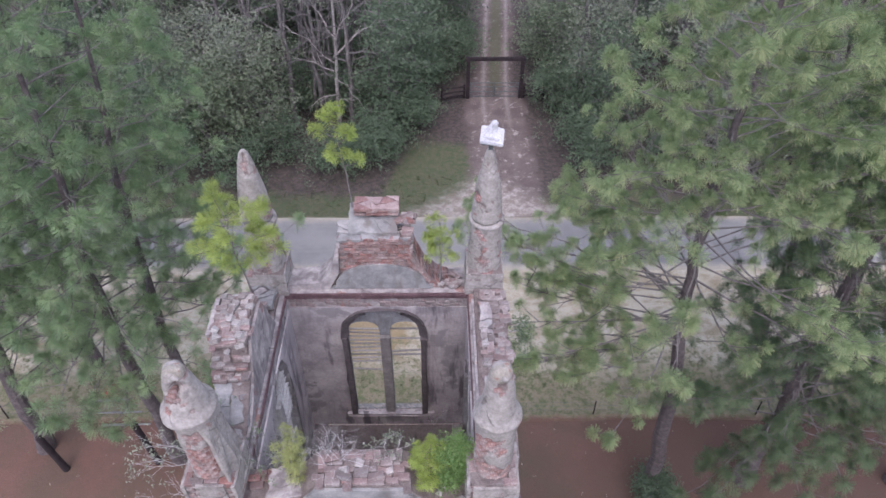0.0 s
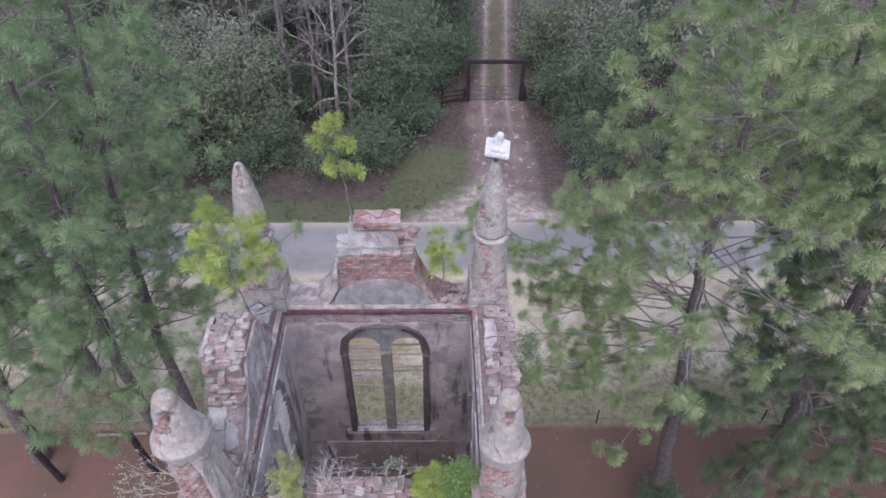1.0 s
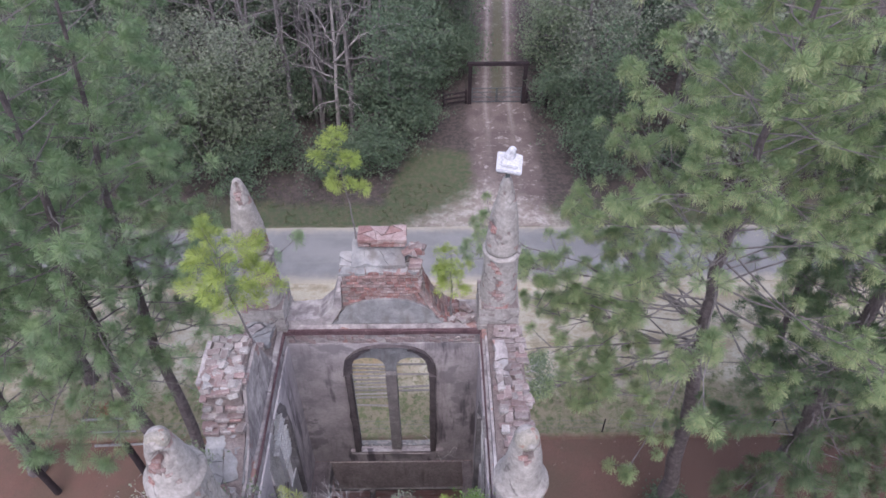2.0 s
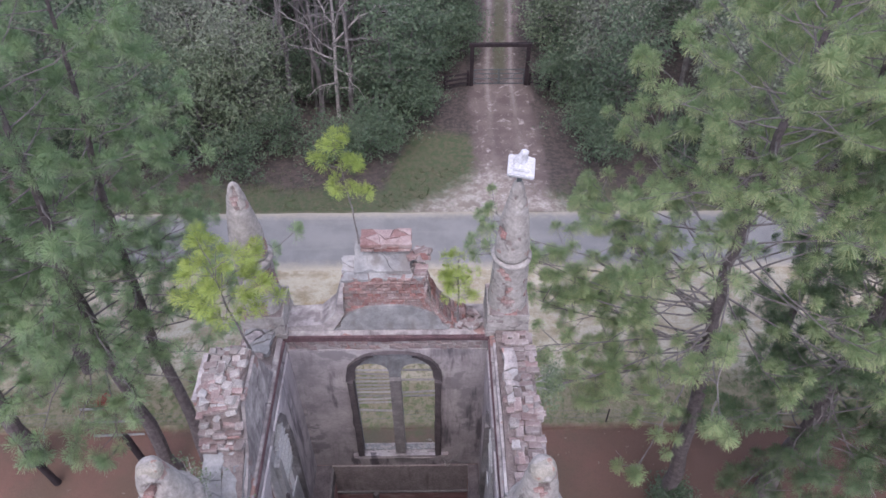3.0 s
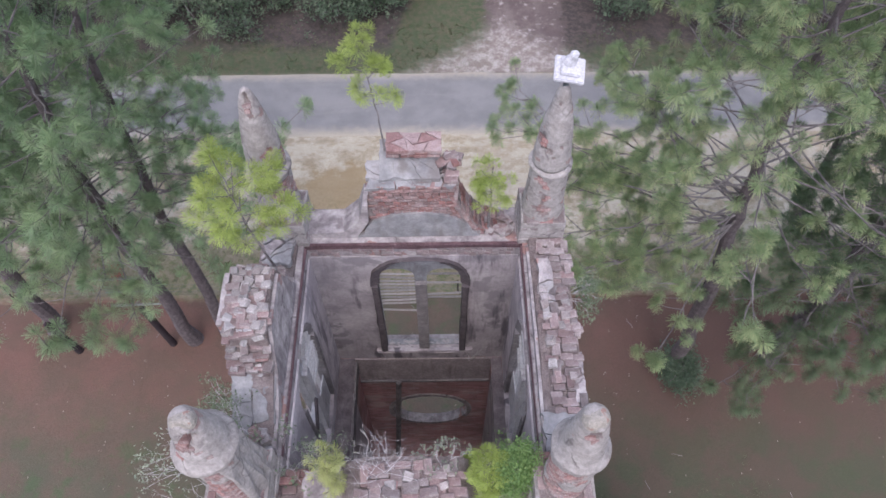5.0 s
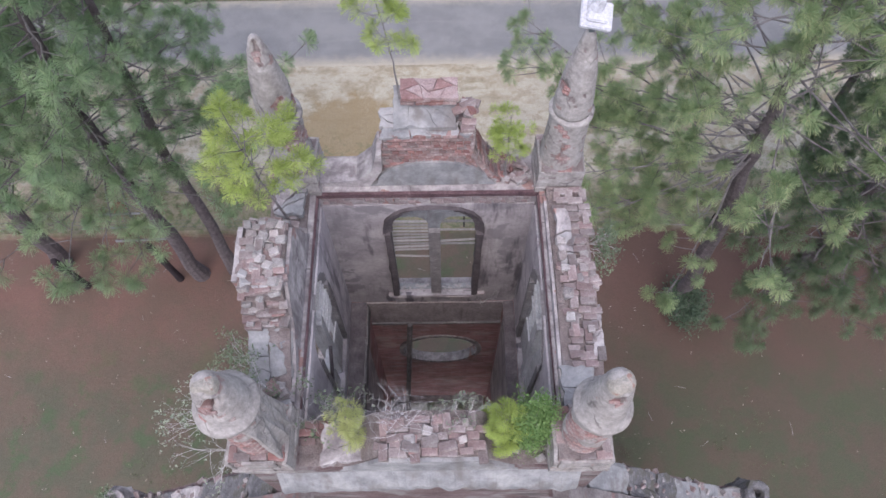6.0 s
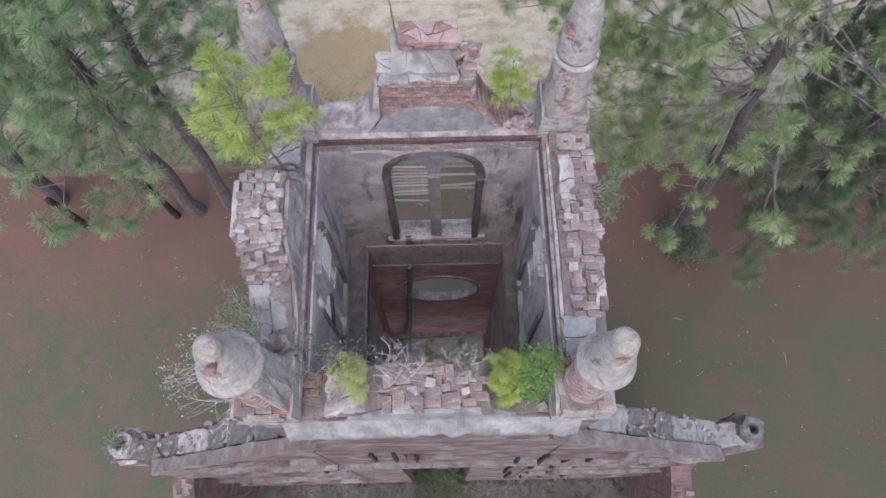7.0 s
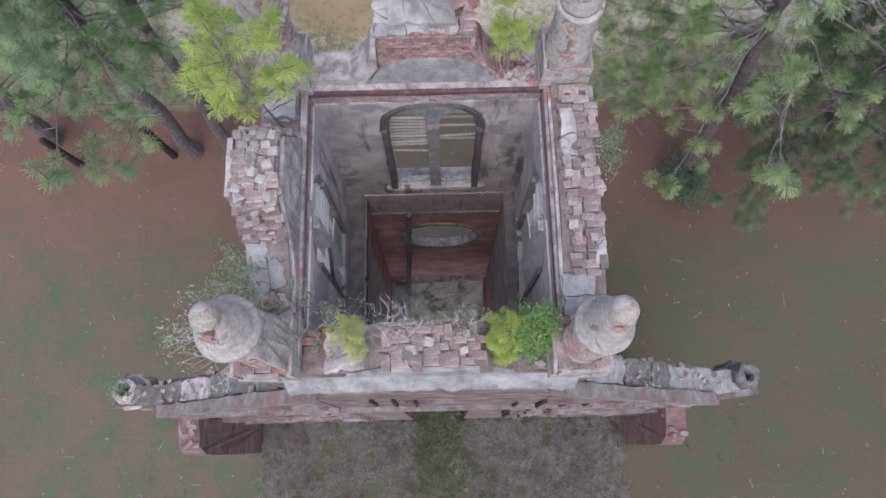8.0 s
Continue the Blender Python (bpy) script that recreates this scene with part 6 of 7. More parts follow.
# right of the tower
pine("tall longleaf pine with ivy at its foot, open tufted crown", [(10.1, 7.2, -0.2), (9.5, 7.1, 5.5), (8.9, 7.0, 10.5), (8.5, 6.85, 13.3), (8.4, 6.9, 17), (8.3, 6.6, 22.6)], 0.33, 10.4, 6.2, 108, 12.5, 11, count=250, width=0.009, low_side=(2.9, 0.22), bare=0.42, short=(2.7, 0.30), big=0.80)
# the next three pines take the needle copies with shade in their colour
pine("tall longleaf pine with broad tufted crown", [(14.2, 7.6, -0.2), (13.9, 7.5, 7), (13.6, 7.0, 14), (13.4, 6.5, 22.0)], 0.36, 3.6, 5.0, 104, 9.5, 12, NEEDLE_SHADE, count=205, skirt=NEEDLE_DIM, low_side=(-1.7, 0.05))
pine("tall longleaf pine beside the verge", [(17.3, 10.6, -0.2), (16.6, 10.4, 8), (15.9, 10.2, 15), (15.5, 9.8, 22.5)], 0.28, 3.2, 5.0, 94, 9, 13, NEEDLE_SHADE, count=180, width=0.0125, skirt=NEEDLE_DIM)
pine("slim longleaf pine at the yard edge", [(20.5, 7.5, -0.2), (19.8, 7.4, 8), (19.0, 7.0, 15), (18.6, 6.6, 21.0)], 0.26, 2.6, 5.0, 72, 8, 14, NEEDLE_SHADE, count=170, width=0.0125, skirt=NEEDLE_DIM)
pine("longleaf pine between yard and verge", [(17.2, 14.6, -0.2), (15.9, 13.9, 8), (14.2, 12.8, 16), (13.0, 11.9, 22.5)], 0.2, 12.0, 4.6, 60, 9, 19, count=215)
# left of the tower
pine("leaning longleaf pine with dark trunk", [(-10.1, 8.8, -0.2), (-10.15, 8.65, 5), (-10.1, 8.4, 9), (-9.4, 7.9, 14), (-8.2, 7.4, 22.0)], 0.30, 8.4, 4.9, 70, 8.5, 15, NEEDLE_BLUE, count=215, skirt=NEEDLE_DULL)
pine("longleaf pine close beside the tower", [(-8.7, 9.0, -0.2), (-8.9, 9.4, 6.4), (-8.7, 9.5, 12.6), (-8.0, 9.3, 17), (-7.4, 9.0, 21.5)], 0.26, 8.6, 4.4, 60, 8.5, 16, NEEDLE_BLUE, count=215, skirt=NEEDLE_DULL)
pine("thick longleaf pine behind the dark posts", [(-16.2, 9.4, -0.2), (-15.2, 9.0, 6), (-13.8, 8.2, 12), (-12.6, 7.4, 21.0)], 0.34, 4.6, 5.2, 92, 9, 17, NEEDLE_BLUE, count=205, skirt=NEEDLE_DULL, low_side=(2.2, 0.32))
pine("longleaf pine at the roadside", [(-15.5, 14.0, -0.2), (-14.8, 13.6, 8), (-14.0, 13.2, 15), (-13.4, 12.8, 21.0)], 0.26, 4.8, 5.2, 70, 9, 18, NEEDLE_BLUE, count=205, skirt=NEEDLE_DULL)

# saplings rooted in the masonry
def sapling(label, trunk_pts, reach, limbs, per, seed, needle, crown_from, length=0.17, count=60, r=0.024):
    return pine(label, trunk_pts, r, crown_from, reach, limbs, per, seed, needle, length, int(count * 3.2), 0.006, "pine_sapling", "saplings on the tower", 0.22, 0.35, None, big=1.0)


sapling("bright yellow-green pine sapling on the north-west corner", [(-1.98, 1.02, 18.2), (-2.05, 0.95, 18.9), (-2.13, 0.85, 19.9), (-2.12, 0.78, 20.85)], 0.70, 15, 5, 31, NEEDLE_YOUNG, 1.45, 0.165, 46)
sapling("slender pine sapling on the gable cap", [(-0.33, 2.08, 19.9), (-0.38, 2.12, 20.6), (-0.47, 2.2, 21.2), (-0.58, 2.25, 21.8)], 0.25, 9, 2, 32, NEEDLE_YOUNG, 0.85, 0.135, 44, 0.015)
sapling("small soft pine sapling beside the gable", [(1.2, 1.95, 18.05), (1.22, 1.98, 18.6), (1.2, 2.0, 19.6)], 0.20, 12, 3, 33, NEEDLE_YOUNG, 0.6, 0.12, 34)
sapling("yellow pine seedling on the south wall", [(-1.0, -2.0, 17.9), (-1.02, -2.05, 18.5), (-0.98, -2.02, 19.05)], 0.07, 11, 2, 34, NEEDLE_OLIVE, 0.2, 0.11, 30)
sapling("bushy yellow-green pine seedling on the south wall", [(0.98, -2.0, 17.85), (0.98, -2.0, 18.4), (0.98, -2.0, 18.72)], 0.16, 10, 3, 35, NEEDLE_YOUNG, 0.15, 0.11, 48)


def broadleaf(name, label, height, spread, clumps, per, size, bark, leaf, seed, trunk_r, low=0.3, m=None, group="", flat=0.35, clump_spread=0.32, lean=(0, 0)):
    """A broadleaved tree or shrub: crooked trunk, limbs, twigs and many small leaves in clumps."""
    rng = np.random.default_rng(seed)
    tree = thing(name, label, "tree" if height > 3 else "shrub", group, m)
    tv, tf, cs = [], [], []
    top = Vector((lean[0], lean[1], height * 0.9))
    main = bend((0, 0, -0.15), top, 7, 0, rng, 0.03)
    tube(tv, tf, main, [trunk_r * (1 - 0.12 * k) for k in range(8)], 7)
    n_l = max(6, clumps // 9)
    for i in range(n_l):
        f = low + (1 - low) * (i + rng.uniform(0, 1)) / n_l
        s = min(6, int(f * 7))
        o = main[s].lerp(main[s + 1], f * 7 - s)
        az = i * 2.399 + rng.uniform(-0.6, 0.6)
        prof_f = math.sin(math.pi * min(0.98, 0.18 + 0.72 * (f - low) / (1 - low)))
        ln = spread * (0.45 + 0.6 * prof_f) * rng.uniform(0.7, 1.15)
        q = o + Vector((math.cos(az), math.sin(az), rng.uniform(0.05, 0.6))) * ln
        line = bend(o, q, 4, 0.05, rng, 0.08)
        rl = trunk_r * 0.35 * (1 - 0.5 * f)
        tube(tv, tf, line, [rl * (1 - 0.18 * k) for k in range(5)], 5)
        for k in range(9):
            g = rng.uniform(0.3, 1.0)
            s2 = min(3, int(g * 4))
            o2 = line[s2].lerp(line[s2 + 1], g * 4 - s2)
            e = o2 + Vector(rng.normal(size=3) * np.array([1, 1, 0.6])) * spread * 0.22
            tube(tv, tf, [o2, e], [rl * 0.3, rl * 0.12], 3)
            cs.append(tuple(e))
    raw("trunk", tv, tf, bark, tree)
    if per:
        v, f = leaves(cs, clump_spread, per, size, rng, flat)
        raw("crown", v, f, leaf, tree)
    return tree


protos = {}


def proto(key, *a, **k):
    protos[key] = broadleaf(*a, **k)


WOODS = "roadside woods"
proto("oak_a", "oak_tree", "bushy green oak at the edge of the woods", 7.0, 2.8, 260, 24, 0.20, WOOD_BARK, OAK_LEAF, 101, 0.14, 0.12, group=WOODS, m=pose(-11.2, 33.0, 0), clump_spread=0.36)
proto("oak_b", "oak_tree", "grey-green oak at the edge of the woods", 8.5, 2.7, 250, 22, 0.18, WOOD_BARK, LEAF_GREY, 102, 0.15, 0.15, group=WOODS, m=pose(-14.0, 34.0, 0, 0, 0, 40), clump_spread=0.34)
proto("dark", "holly_tree", "dense dark evergreen in the woods", 8.0, 2.6, 250, 22, 0.20, WOOD_BARK, LEAF_DARK, 103, 0.15, 0.10, group=WOODS, m=pose(-0.7, 36.8, 0), clump_spread=0.34)
proto("bush", "roadside_bush", "low dark green bush at the edge of the woods", 2.8, 1.8, 180, 18, 0.17, WOOD_BARK, LEAF_DARK, 104, 0.05, 0.05, group=WOODS, m=pose(-2.6, 31.2, 0), clump_spread=0.26)
proto("tall", "tall_tree", "tall grey-stemmed tree with thin foliage", 16.0, 2.6, 200, 14, 0.18, WOOD_BARK, LEAF_GREY, 105, 0.19, 0.5, group=WOODS, m=pose(-8.0, 41.0, 0), clump_spread=0.4)
proto("bare", "bare_tree", "leafless grey tree standing in the woods", 13.0, 2.8, 110, 0, 0.2, WOOD_BARK, LEAF_GREY, 106, 0.20, 0.35, group=WOODS, m=pose(-6.6, 36.2, 0))
proto("pole", "slim_tree", "slim grey trunk with a few twigs high up", 15.0, 1.3, 70, 3, 0.2, WOOD_BARK, LEAF_GREY, 107, 0.11, 0.55, group=WOODS, m=pose(-4.8, 38.5, 0))


def plant(key, x, y, s=1.0, rz=None, rr=random.Random(77)):
    src = protos[key]
    ob = copy_thing(src, pose(x, y, 0, 0, 0, rr.uniform(0, 360) if rz is None else rz))
    ob.scale = (s * rr.uniform(0.92, 1.08),) * 2 + (s * rr.uniform(0.9, 1.1),)


rp = random.Random(8)
taken = []
for key, x, y in (("oak_a", -13.5, 30.6), ("bush", -8.9, 30.8), ("bush", -3.2, 30.0), ("bush", -1.0, 33.2), ("bush", -0.6, 35.0), ("dark", -2.0, 34.2), ("bush", -5.4, 29.6), ("bush", -11.2, 28.6),
                  ("dark", -0.6, 40.5), ("dark", 0.3, 45.0), ("bare", -3.5, 40.0), ("pole", -6.0, 40.0), ("pole", -9.2, 37.4), ("pole", -7.2, 44.0), ("pole", -8.8, 36.0), ("pole", -7.9, 38.0), ("pole", -7.2, 35.6), ("pole", -6.3, 37.5), ("pole", -5.6, 35.8), ("pole", -4.9, 38.6), ("pole", -8.3, 41.0), ("pole", -9.6, 39.4), ("bare", -6.8, 35.0), ("dark", -8.2, 47.0), ("dark", -5.6, 45.8), ("dark", -10.8, 45.2), ("dark", -4.0, 48.5), ("dark", -7.4, 52.5), ("dark", -11.8, 51.0), ("bush", -6.4, 42.6), ("bush", -8.6, 42.2), ("bush", -9.9, 38.6), ("pole", -7.6, 39.6), ("pole", -6.8, 38.9), ("pole", -8.9, 40.3), ("pole", -4.2, 40.6), ("pole", -5.2, 37.2), ("pole", -3.7, 38.2), ("pole", -9.0, 43.2), ("pole", -6.0, 43.6), ("pole", -5.1, 42.0), ("pole", -10.2, 41.2), ("pole", -3.0, 42.4), ("bush", -7.4, 36.6), ("bush", -4.6, 36.2), ("bare", -11.6, 39.0), ("dark", -6.6, 50.5), ("dark", -9.4, 48.6), ("dark", -3.4, 51.5), ("tall", -5.4, 47.5), ("bare", -9.2, 44.0), ("bare", -8.6, 34.6), ("bare", -4.6, 34.4), ("bare", -11.0, 35.6), ("bare", -2.6, 37.2), ("bare", -13.6, 38.0),
                  ("oak_a", 10.3, 41.6), ("bush", 10.2, 39.4), ("bush", 9.6, 44.5), ("oak_b", 10.6, 48.5), ("bush", 2.6, 42.2), ("bush", 0.6, 40.2), ("dark", 2.2, 47.5), ("bush", 3.0, 45.2), ("bush", 9.4, 36.4), ("oak_b", 12.2, 36.0), ("dark", 12.6, 33.0), ("bush", 11.0, 34.2), ("bush", 10.8, 31.4), ("bush", 11.4, 29.6), ("oak_b", 11.2, 45.0), ("tall", 12.6, 42.0), ("bare", 11.4, 38.4)):
    plant(key, x, y)
    taken.append((x, y))
tries = 0
while len(taken) < 168 and tries < 6000:
    tries += 1
    x, y = rp.uniform(-37, 32), rp.uniform(28.5, 58)
    if -0.4 < x < 11.6 or (-10.0 < x < -3.0 and 28 < y < 45):
        continue
    if any((x - a) ** 2 + (y - b) ** 2 < (2.5 if y < 34 else 3.1) ** 2 for a, b in taken):
        continue
    taken.append((x, y))
    key = rp.choice(("dark", "dark", "oak_a", "bush") if -4 < x < 1 else ("oak_a", "oak_b", "bush", "dark") if y < 33 else ("oak_a", "oak_b", "dark", "dark", "tall", "tall", "bare", "pole"))
    plant(key, x, y, rp.uniform(0.8, 1.25))

# bleached dead tree at the front of the woods
snag = thing("dead_tree", "bleached dead tree with crooked bare limbs before the woods", "tree", "", pose(-5.6, 34.4, 0))
rng_s = np.random.default_rng(91)
v, f = [], []
stem = bend((0, 0, -0.2), (0.35, 0.4, 9.5), 8, 0, rng_s, 0.03)
tube(v, f, stem, [0.15 - 0.012 * k for k in range(9)], 8)
raw("trunk", v, f, GREY_BARK, snag)
for p, q, r, sag in (((0.1, 0.1, 5.2), (3.9, 0.5, 7.6), 0.075, 0.10), ((0.0, 0.1, 4.2), (-2.6, 0.3, 5.0), 0.065, 0.06), ((0.1, 0.0, 3.6), (2.2, -0.8, 1.2), 0.055, 0.14), ((0.05, 0.0, 2.5), (-1.9, -0.7, 1.9), 0.05, 0.12),
                     ((0.2, 0.2, 6.6), (-1.2, 0.2, 9.2), 0.05, 0.05), ((0.2, 0.2, 6.0), (1.7, -0.3, 9.0), 0.055, 0.05), ((0.0, 0.0, 2.0), (1.3, -0.9, 2.6), 0.045, 0.08), ((0.1, 0.1, 4.8), (-3.4, 0.6, 7.4), 0.05, 0.05)):
    v, f = [], []
    limb = bend(p, q, 6, sag, rng_s, 0.07)
    tube(v, f, limb, [r * (1 - 0.12 * k) for k in range(7)], 6)
    for k in range(7):
        o = limb[1 + k % 5].lerp(limb[2 + k % 5], rng_s.uniform(0, 1))
        e = o + ((Vector(q) - Vector(p)).normalized() + Vector(rng_s.normal(size=3)) * 0.75).normalized() * rng_s.uniform(0.5, 1.5)
        tube(v, f, bend(o, e, 3, 0.05, rng_s, 0.09), [r * 0.4, r * 0.3, r * 0.22, r * 0.12], 4)
    raw("limb", v, f, GREY_BARK, snag)

# shrubs on and round the tower
LEAF_PALE = leafy("pale_shrub_leaves", (0.22, 0.27, 0.20), (0.33, 0.38, 0.29), (0.44, 0.48, 0.40), through_light=0.3)
def twiggy(name, label, m, height, stems, seed, r0=0.012, material=DEAD_TWIG, spread=0.8, leaf=None, leaf_size=0.05, per=0):
    """A many-stemmed shrub of fine forking twigs, bare or thinly leaved."""
    rng = np.random.default_rng(seed)
    ob = thing(name, label, "shrub", "wall shrubs", m)
    cs = []

    def fork(o, d, ln, r, depth, v, f):
        e = o + d * ln
        tube(v, f, bend(o, e, 2, 0.03, rng, 0.07), [r, r * 0.8, r * 0.6], 4)
        if depth == 0:
            cs.append(tuple(e))
            return
        for k in range(3 if depth > 1 else 2):
            g = 0.55 + 0.45 * rng.random() if k else 1.0
            nd = (d + Vector(rng.normal(size=3)) * 0.55).normalized()
            fork(o.lerp(e, g), nd, ln * rng.uniform(0.55, 0.8), r * 0.62, depth - 1, v, f)
    for i in range(stems):
        az = i * 2.399
        d = Vector((math.cos(az) * spread, math.sin(az) * spread, 1.0)).normalized()
        v, f = [], []
        fork(Vector((0.03 * math.cos(az), 0.03 * math.sin(az), -0.05)), d, height * rng.uniform(0.3, 0.45), r0, 3, v, f)
        raw("stem", v, f, material, ob)
    if per:
        v, f = leaves(cs, leaf_size * 1.1, per, leaf_size, rng)
        raw("foliage", v, f, leaf, ob)
    return ob


broadleaf("wall_shrub", "dense bright green shrub rooted in the south wall", 0.95, 0.28, 230, 46, 0.035, GREY_BARK, LEAF_BRIGHT, 201, 0.02, 0.05, pose(1.38, -1.95, 17.8), "wall shrubs", clump_spread=0.06)
twiggy("dead_shrub", "bleached leafless shrub on the south wall", pose(-0.42, -1.95, 18.25), 1.0, 9, 202, 0.0055, DEAD_TWIG, 0.45)
twiggy("wall_shrub", "pale twiggy shrub growing out of the west wall", pose(-2.42, -2.0, 17.2, 0, -68, 25), 1.35, 2, 204, 0.008, DEAD_TWIG, 0.5, LEAF_PALE, 0.045, 2)
twiggy("wall_shrub", "pale twiggy shrub reaching out beside the south-west pinnacle", pose(-2.46, -1.75, 18.0, 0, -74, -8), 1.6, 3, 214, 0.007, DEAD_TWIG, 0.4, LEAF_PALE, 0.045, 5)
twiggy("wall_shrub", "small green sprig in the top of the western turret", pose(-6.75, -2.08, 12.15, 0, -20, 0), 0.4, 4, 215, 0.005, DEAD_TWIG, 0.6, LEAF_GREEN, 0.05, 8)
twiggy("wall_shrub", "grey-green leafy shrub on the broken west wall", pose(-2.36, -1.2, 18.1, 0, -35, 0), 0.8, 7, 203, 0.007, DEAD_TWIG, 0.7, LEAF_GREEN, 0.04, 12)
twiggy("wall_shrub", "thin leafy sprig on the east wall", pose(2.38, 0.75, 18.0, 0, 78, 0), 0.62, 5, 205, 0.006, DEAD_TWIG, 0.5, LEAF_GREEN, 0.045, 12)
twiggy("wall_shrub", "thin sprig inside the south-west corner", pose(-1.62, -1.75, 17.75, -15, 10, 0), 0.85, 3, 206, 0.005, DEAD_TWIG, 0.5, LEAF_GREEN, 0.05, 5)
twiggy("wall_shrub", "small leafy sprig on the south wall head", pose(0.42, -1.86, 18.3), 0.55, 3, 208, 0.007, DEAD_TWIG, 0.4, LEAF_GREY, 0.04, 5)
twiggy("wall_shrub", "dead twigs hanging on the inner north wall", pose(1.05, 1.66, 13.7, -10, 0, 0), 0.9, 3, 209, 0.008, DEAD_TWIG, 0.4)
twiggy("wall_shrub", "thin grey sprig in the tower shaft", pose(-1.25, -1.5, 17.6, 25, 15, 0), 0.9, 2, 210, 0.005, DEAD_TWIG, 0.3, LEAF_GREY, 0.04, 5)
broadleaf("ivy_bush", "dark ivy round the foot of a pine", 1.4, 0.85, 190, 24, 0.11, GREY_BARK, LEAF_DARK, 207, 0.04, 0.02, pose(10.1, 6.75, 0), "", clump_spread=0.17)

# charred posts in the yard
for x, y, h, tilt in ((-14.9, 8.3, 2.6, (2, -3)), (-11.0, 8.6, 2.9, (-2, -6))):
    bm = lathe([(0.16, -0.2), (0.15, 0.5), (0.14, h - 0.1), (0.12, h), (0.05, h + 0.03)], 10, wobble=0.03, seed=x)
    tagged(part("charred_post", bm, CHARRED, None, "", pose(x, y, 0, tilt[0], tilt[1], 0)), "blackened upright timber post in the yard", "post", "charred posts")

# weeds and litter
def scatter(name, label, n, spot, count, length, width, material, seed, lean=0.9, droop=0.15):
    rng = np.random.default_rng(seed)
    cs = [c for c in (spot(rng) for _ in range(n)) if c]
    v, f = blades(cs, [(0, 0, 1)] * len(cs), count, length, width, rng, lean, droop, 0.0)
    return tagged(raw(name, v, f, material), label, name.replace("_", " "), "", "stuff")


def yard_spot(rng):
    x, y = rng.uniform(-24, 24), rng.uniform(-9, 10.6)
    if abs(x) < 7.4 and -6 < y < -1.7 or abs(x) < 2.5 and abs(y) < 2.6:
        return None
    if noise.noise((x * 0.25, y * 0.25, 5)) + 0.5 * noise.noise((x * 1.1, y * 1.1, 9)) < 0.12 + 0.05 * max(0, y):
        return None
    return (x, y, swell(x, y) - 0.01)


def verge_spot(rng):
    x, y = rng.uniform(-30, 28), rng.choice((rng.uniform(10.9, 14.5), rng.uniform(24.9, 28.8)))
    if y > 20 and 2.2 < x < 8.8 or noise.noise((x * 0.5, y * 0.5, 2)) < -0.15:
        return None
    return (x, y, swell(x, y) - 0.01)


def nave_spot(rng):
    x, y = rng.uniform(-6.7, 6.7), -2.5 - abs(rng.normal()) * 2.6
    if noise.noise((x * 0.6, y * 0.6, 4)) + 0.4 * noise.noise((x * 2.2, y * 2.2, 1)) < -0.42 or -1.0 < x < 0.9 and rng.random() < 0.8:
        return None
    return (x, y, 0.0)


def nave_green(rng):
    wide = rng.random() < 0.35
    x, y = rng.normal() * (3.0 if wide else 0.75) - 0.1, (-2.2 if wide else -0.4) - abs(rng.normal()) * 2.8
    if abs(x) > 6.6 or wide and noise.noise((x * 0.8, y * 0.8, 6)) < -0.05:
        return None
    return (x, y, 0.0)


scatter("yard_grass", "thin tufts of grass in the bare yard", 7000, yard_spot, 7, 0.13, 0.014, GRASS, 301)
scatter("verge_grass", "rough grass on the road verges", 6000, verge_spot, 8, 0.18, 0.018, GRASS, 302)
scatter("dry_brush", "grey dead brush covering the nave floor", 2700, nave_spot, 26, 0.34, 0.009, LEAF_DRY, 303, 0.7)
scatter("green_weeds", "low green weeds in the doorway of the nave", 1900, nave_green, 16, 0.2, 0.02, WEED, 304)


def litter_spot(rng):
    x, y = rng.uniform(-22, 24), rng.uniform(-9, 10.4)
    if abs(x) < 2.5 and abs(y) < 2.6:
        return None
    return (x, y, swell(x, y) + 0.02)


rng_l = np.random.default_rng(330)
spots = [c for c in (litter_spot(rng_l) for _ in range(520)) if c]
v, f = leaves(spots, 0.06, 2, 0.07, rng_l, 3.0)
tagged(raw("leaf_litter", v, f, STRAW), "pale fallen leaves scattered over the yard", "leaf litter", "", "stuff")
v, f = [], []
for x, y, z in [c for c in (litter_spot(rng_l) for _ in range(60)) if c]:
    a = rng_l.uniform(0, 6.28)
    d = Vector((math.cos(a), math.sin(a), 0.05)) * rng_l.uniform(0.15, 0.5)
    tube(v, f, bend((x, y, z), Vector((x, y, z)) + d, 3, 0.05, rng_l, 0.08), [0.009, 0.008, 0.006, 0.004], 4)
tagged(raw("fallen_twigs", v, f, GREY_BARK), "grey fallen twigs in the yard", "twigs", "", "stuff")

# ---- yard edge, plots, car ----
# thin wire fence along the yard's north edge
fence = thing("wire_fence", "low wire fence on thin dark posts along the yard edge", "fence", m=pose(0, 10.85, 0))
for x in (-22.5, -18.5, -6.2, -2.5, 1.2, 4.6, 8.3, 12.0, 15.8, 19.6, 23.4):
    bm = lathe([(0.035, -0.2), (0.033, 0.6), (0.03, 1.1), (0.012, 1.12)], 7)
    part("post", bm, CHARRED, fence, "", pose(x, 0.03 * math.sin(x), swell(x, 10.85), 0, 2 * math.sin(x * 3), 0))
for z in (0.45, 0.75, 1.02):
    v, f = [], []
    tube(v, f, [Vector((x, 0.03, swell(x, 10.85) + z)) for x in np.linspace(-22.5, 23.4, 24)], [0.006] * 24, 3)
    raw("wire", v, f, IRON, fence)
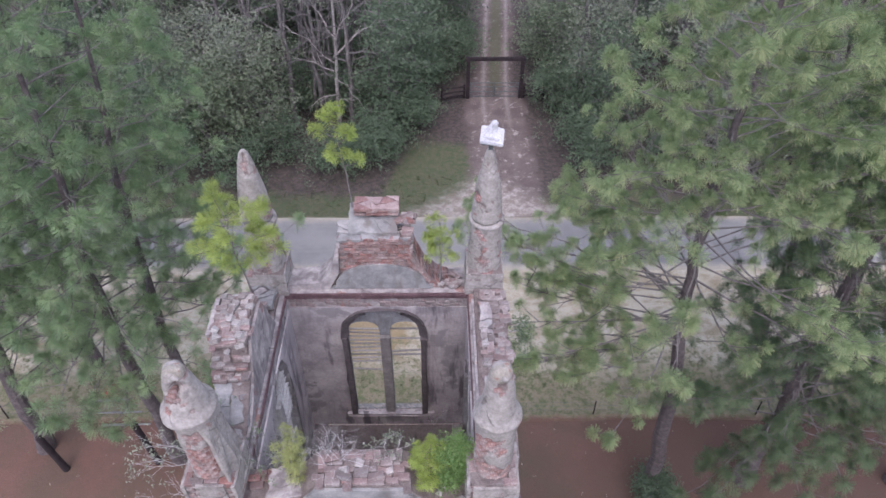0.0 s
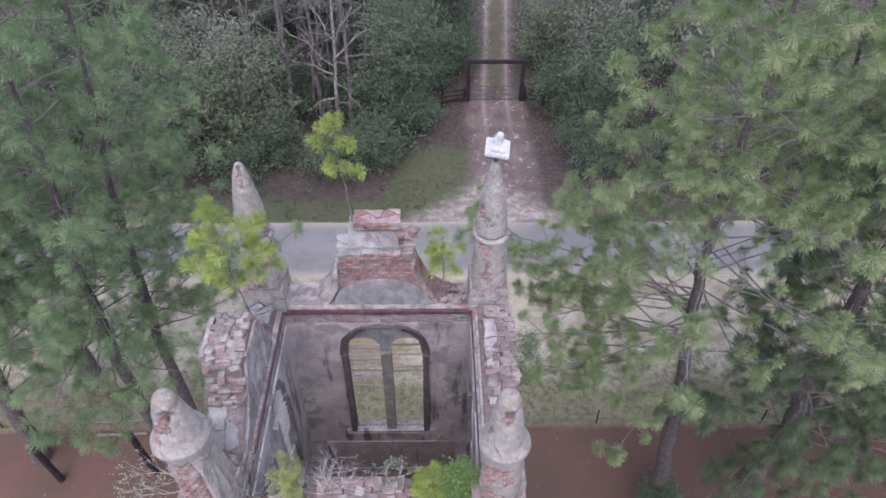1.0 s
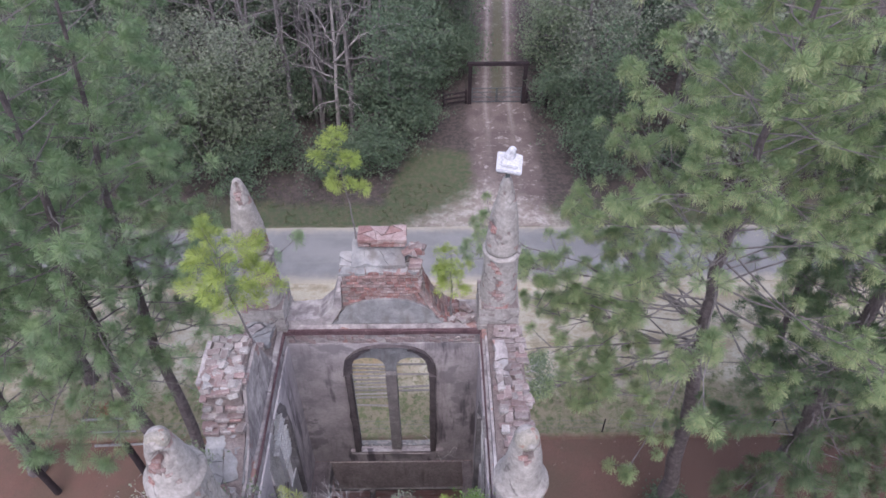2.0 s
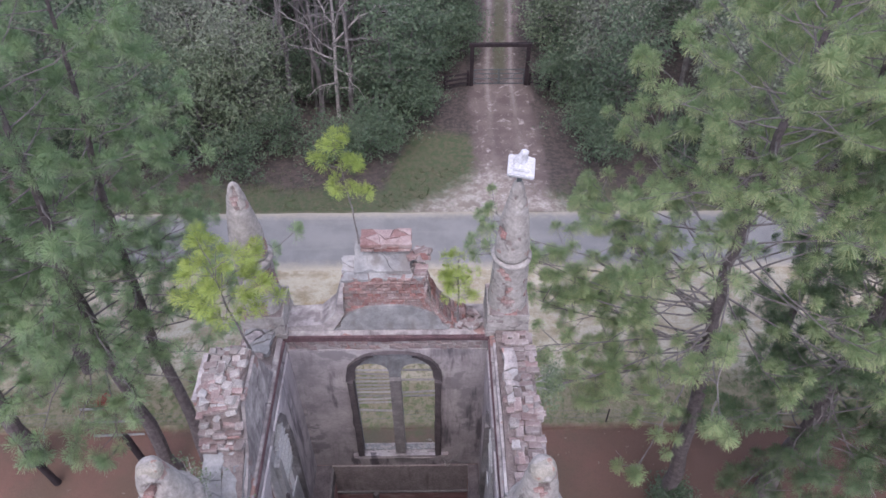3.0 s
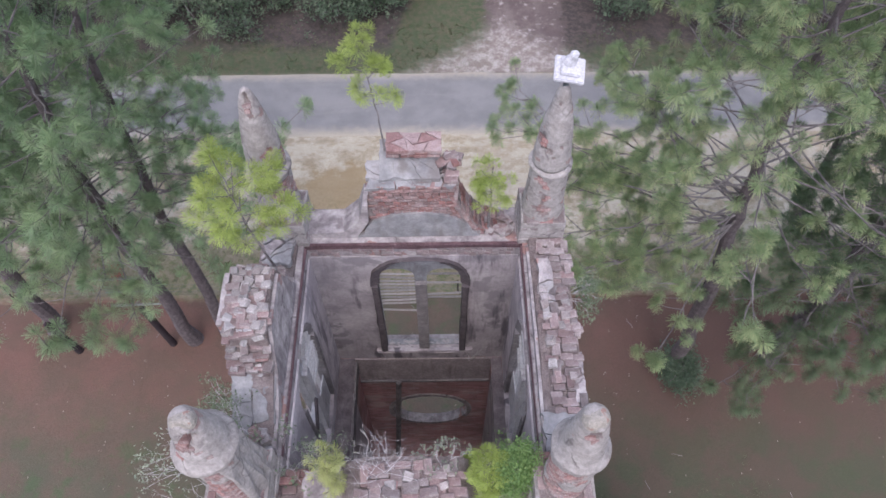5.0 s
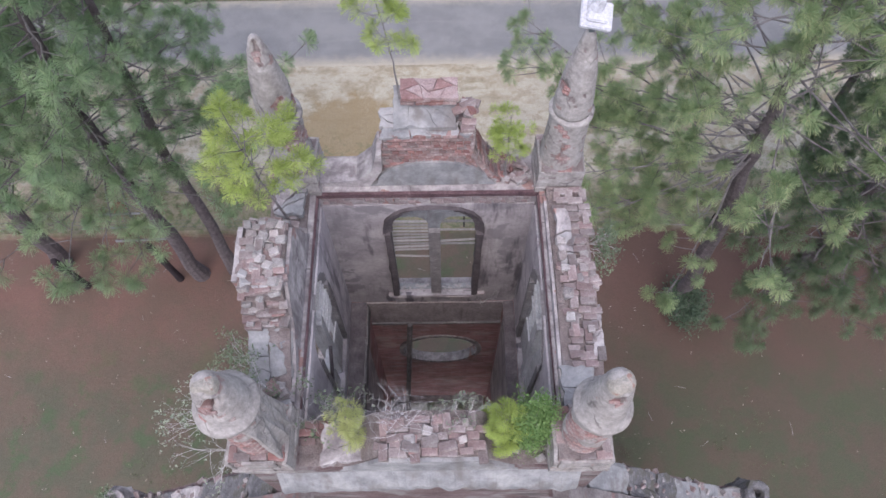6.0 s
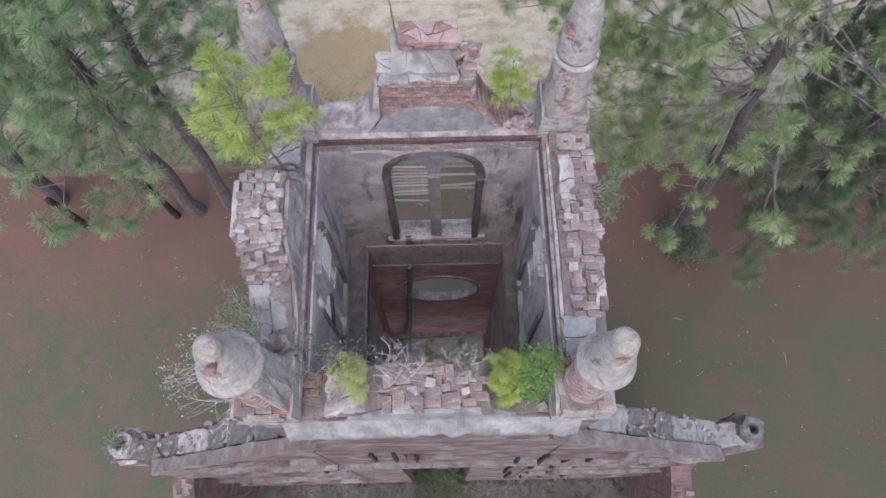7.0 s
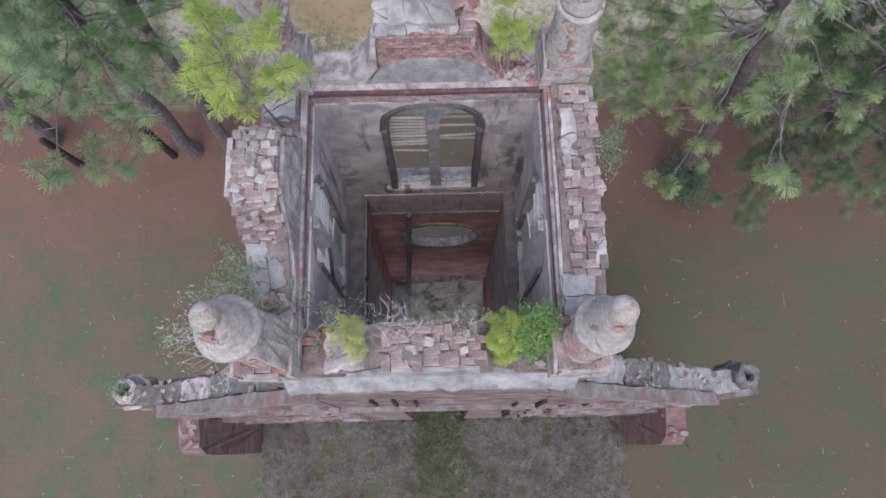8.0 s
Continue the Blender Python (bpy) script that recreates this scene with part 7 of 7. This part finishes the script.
# earth lip where the yard was cut back
lip_v, lip_f = [], []
for i, x in enumerate(np.linspace(-40, 40, 161)):
    w = 0.06 * noise.noise((x * 0.8, 0, 0))
    z = swell(x, 10.7)
    for y, dz in ((10.55 + w, -0.05), (10.66 + w, 0.07), (10.85 + w, 0.10), (11.3 + w, -0.05)):
        lip_v.append((x, y, z + dz + 0.03 * noise.noise((x * 2.3, y * 4, 5))))
    if i:
        for k in range(3):
            a = (i - 1) * 4 + k
            lip_f.append((a, a + 4, a + 5, a + 1))
tagged(raw("earth_bank", lip_v, lip_f, GROUND), "low earth bank edging the bare yard", "bank", "", "structure")

# whitened kerbs of a plot under the pines
for x0, x1, y in ((-14.1, -11.9, 10.46), (-14.5, -12.5, 11.13), (-15.2, -13.3, 11.81)):
    bm = bmesh.new()
    box(bm, -(x1 - x0) / 2, (x1 - x0) / 2, -0.03, 0.03, -0.1, 0.10)
    bmesh.ops.bevel(bm, geom=bm.edges[:], offset=0.01, segments=1, affect="EDGES")
    tagged(part("plot_kerb", bm, CEMENT, None, "", pose((x0 + x1) / 2, y, swell((x0 + x1) / 2, y) + 0.02, 0, 0, 1.5)), "thin whitewashed concrete kerb lying in the grass", "kerb", "plot kerbs")
RED_CLOTH = surface("faded_red_cloth", [(0.3, (0.28, 0.04, 0.06)), (0.6, (0.40, 0.07, 0.09)), (0.8, (0.50, 0.16, 0.17))], 9, 40)
wreath = thing("grave_flowers", "faded red flowers on a wire stand", "flowers", m=pose(-13.8, 11.6, 0))
bm = bmesh.new()
for a in range(3):
    beam(bm, (0.16 * math.cos(a * 2.1), 0.16 * math.sin(a * 2.1), -0.03), (0, 0, 0.75), 0.02, 0.02)
part("stand", bm, IRON, wreath)
rng_w = np.random.default_rng(5)
v, f = leaves([(0, 0, 0.85)], 0.14, 160, 0.11, rng_w)
raw("blossom", v, f, RED_CLOTH, wreath)

# parked car half hidden by the pines
CAR_WHITE = surface("white_car_paint", [(0.3, (0.62, 0.63, 0.65)), (0.6, (0.68, 0.69, 0.71)), (0.8, (0.72, 0.73, 0.75))], 0.8, 60, rough=0.3, bump=0.02, grit=(0.97, 1.02))
CAR_GLASS = surface("dark_car_glass", [(0.3, (0.02, 0.022, 0.026)), (0.8, (0.035, 0.038, 0.042))], 2, 30, rough=0.08, bump=0.0, grit=(0.95, 1.03))
RUBBER = surface("tyre_rubber", [(0.3, (0.02, 0.02, 0.02)), (0.8, (0.04, 0.04, 0.04))], 6, 60)
car = thing("parked_car", "white parked car with dark windows beside the road", "car", m=pose(24.6, 15.0, 0.0, 0, 0, 20))


def hull(sections, sides_name, material, parent):
    """Skin through rounded cross sections along x: (x, half width, z low, z high)."""
    bm = bmesh.new()
    rows = []
    for x, w, lo, hi in sections:
        rows.append([bm.verts.new((x, y, z)) for y, z in ((-w, lo + 0.06), (-w * 0.97, (lo + hi) / 2), (-w * 0.84, hi - 0.03), (-w * 0.5, hi + 0.015), (0, hi + 0.03), (w * 0.5, hi + 0.015), (w * 0.84, hi - 0.03), (w * 0.97, (lo + hi) / 2), (w, lo + 0.06), (w * 0.8, lo), (-w * 0.8, lo))])
    n = len(rows[0])
    for a, b in zip(rows, rows[1:]):
        for i in range(n):
            bm.faces.new((a[i], a[(i + 1) % n], b[(i + 1) % n], b[i]))
    bm.faces.new(rows[0]), bm.faces.new(rows[-1][::-1])
    bmesh.ops.recalc_face_normals(bm, faces=bm.faces)
    for fc in bm.faces:
        fc.smooth = True
    return part(sides_name, bm, material, parent)


hull([(-2.25, 0.70, 0.35, 0.72), (-2.1, 0.85, 0.25, 0.85), (-1.2, 0.9, 0.22, 0.95), (0.9, 0.9, 0.22, 0.96), (1.9, 0.86, 0.24, 0.92), (2.2, 0.74, 0.32, 0.80)], "body", CAR_WHITE, car)
hull([(-1.2, 0.74, 0.94, 0.98), (-0.45, 0.68, 0.94, 1.40), (0.9, 0.68, 0.94, 1.42), (1.75, 0.72, 0.92, 0.97)], "greenhouse", CAR_GLASS, car)
hull([(-0.42, 0.60, 1.41, 1.45), (0.2, 0.62, 1.42, 1.48), (0.88, 0.60, 1.41, 1.45)], "roof", CAR_WHITE, car)
for x in (-1.4, 1.35):
    for y in (-0.84, 0.84):
        wheel = part("wheel", lathe([(0.18, -0.10), (0.31, -0.10), (0.33, -0.06), (0.33, 0.06), (0.31, 0.10), (0.18, 0.10)], 18), RUBBER, car, "", pose(x, y, 0.33, 90, 0, 0))
        part("rim", lathe([(0.10, -0.108), (0.19, -0.104), (0.19, 0.104), (0.10, 0.108)], 14), IRON, wheel)
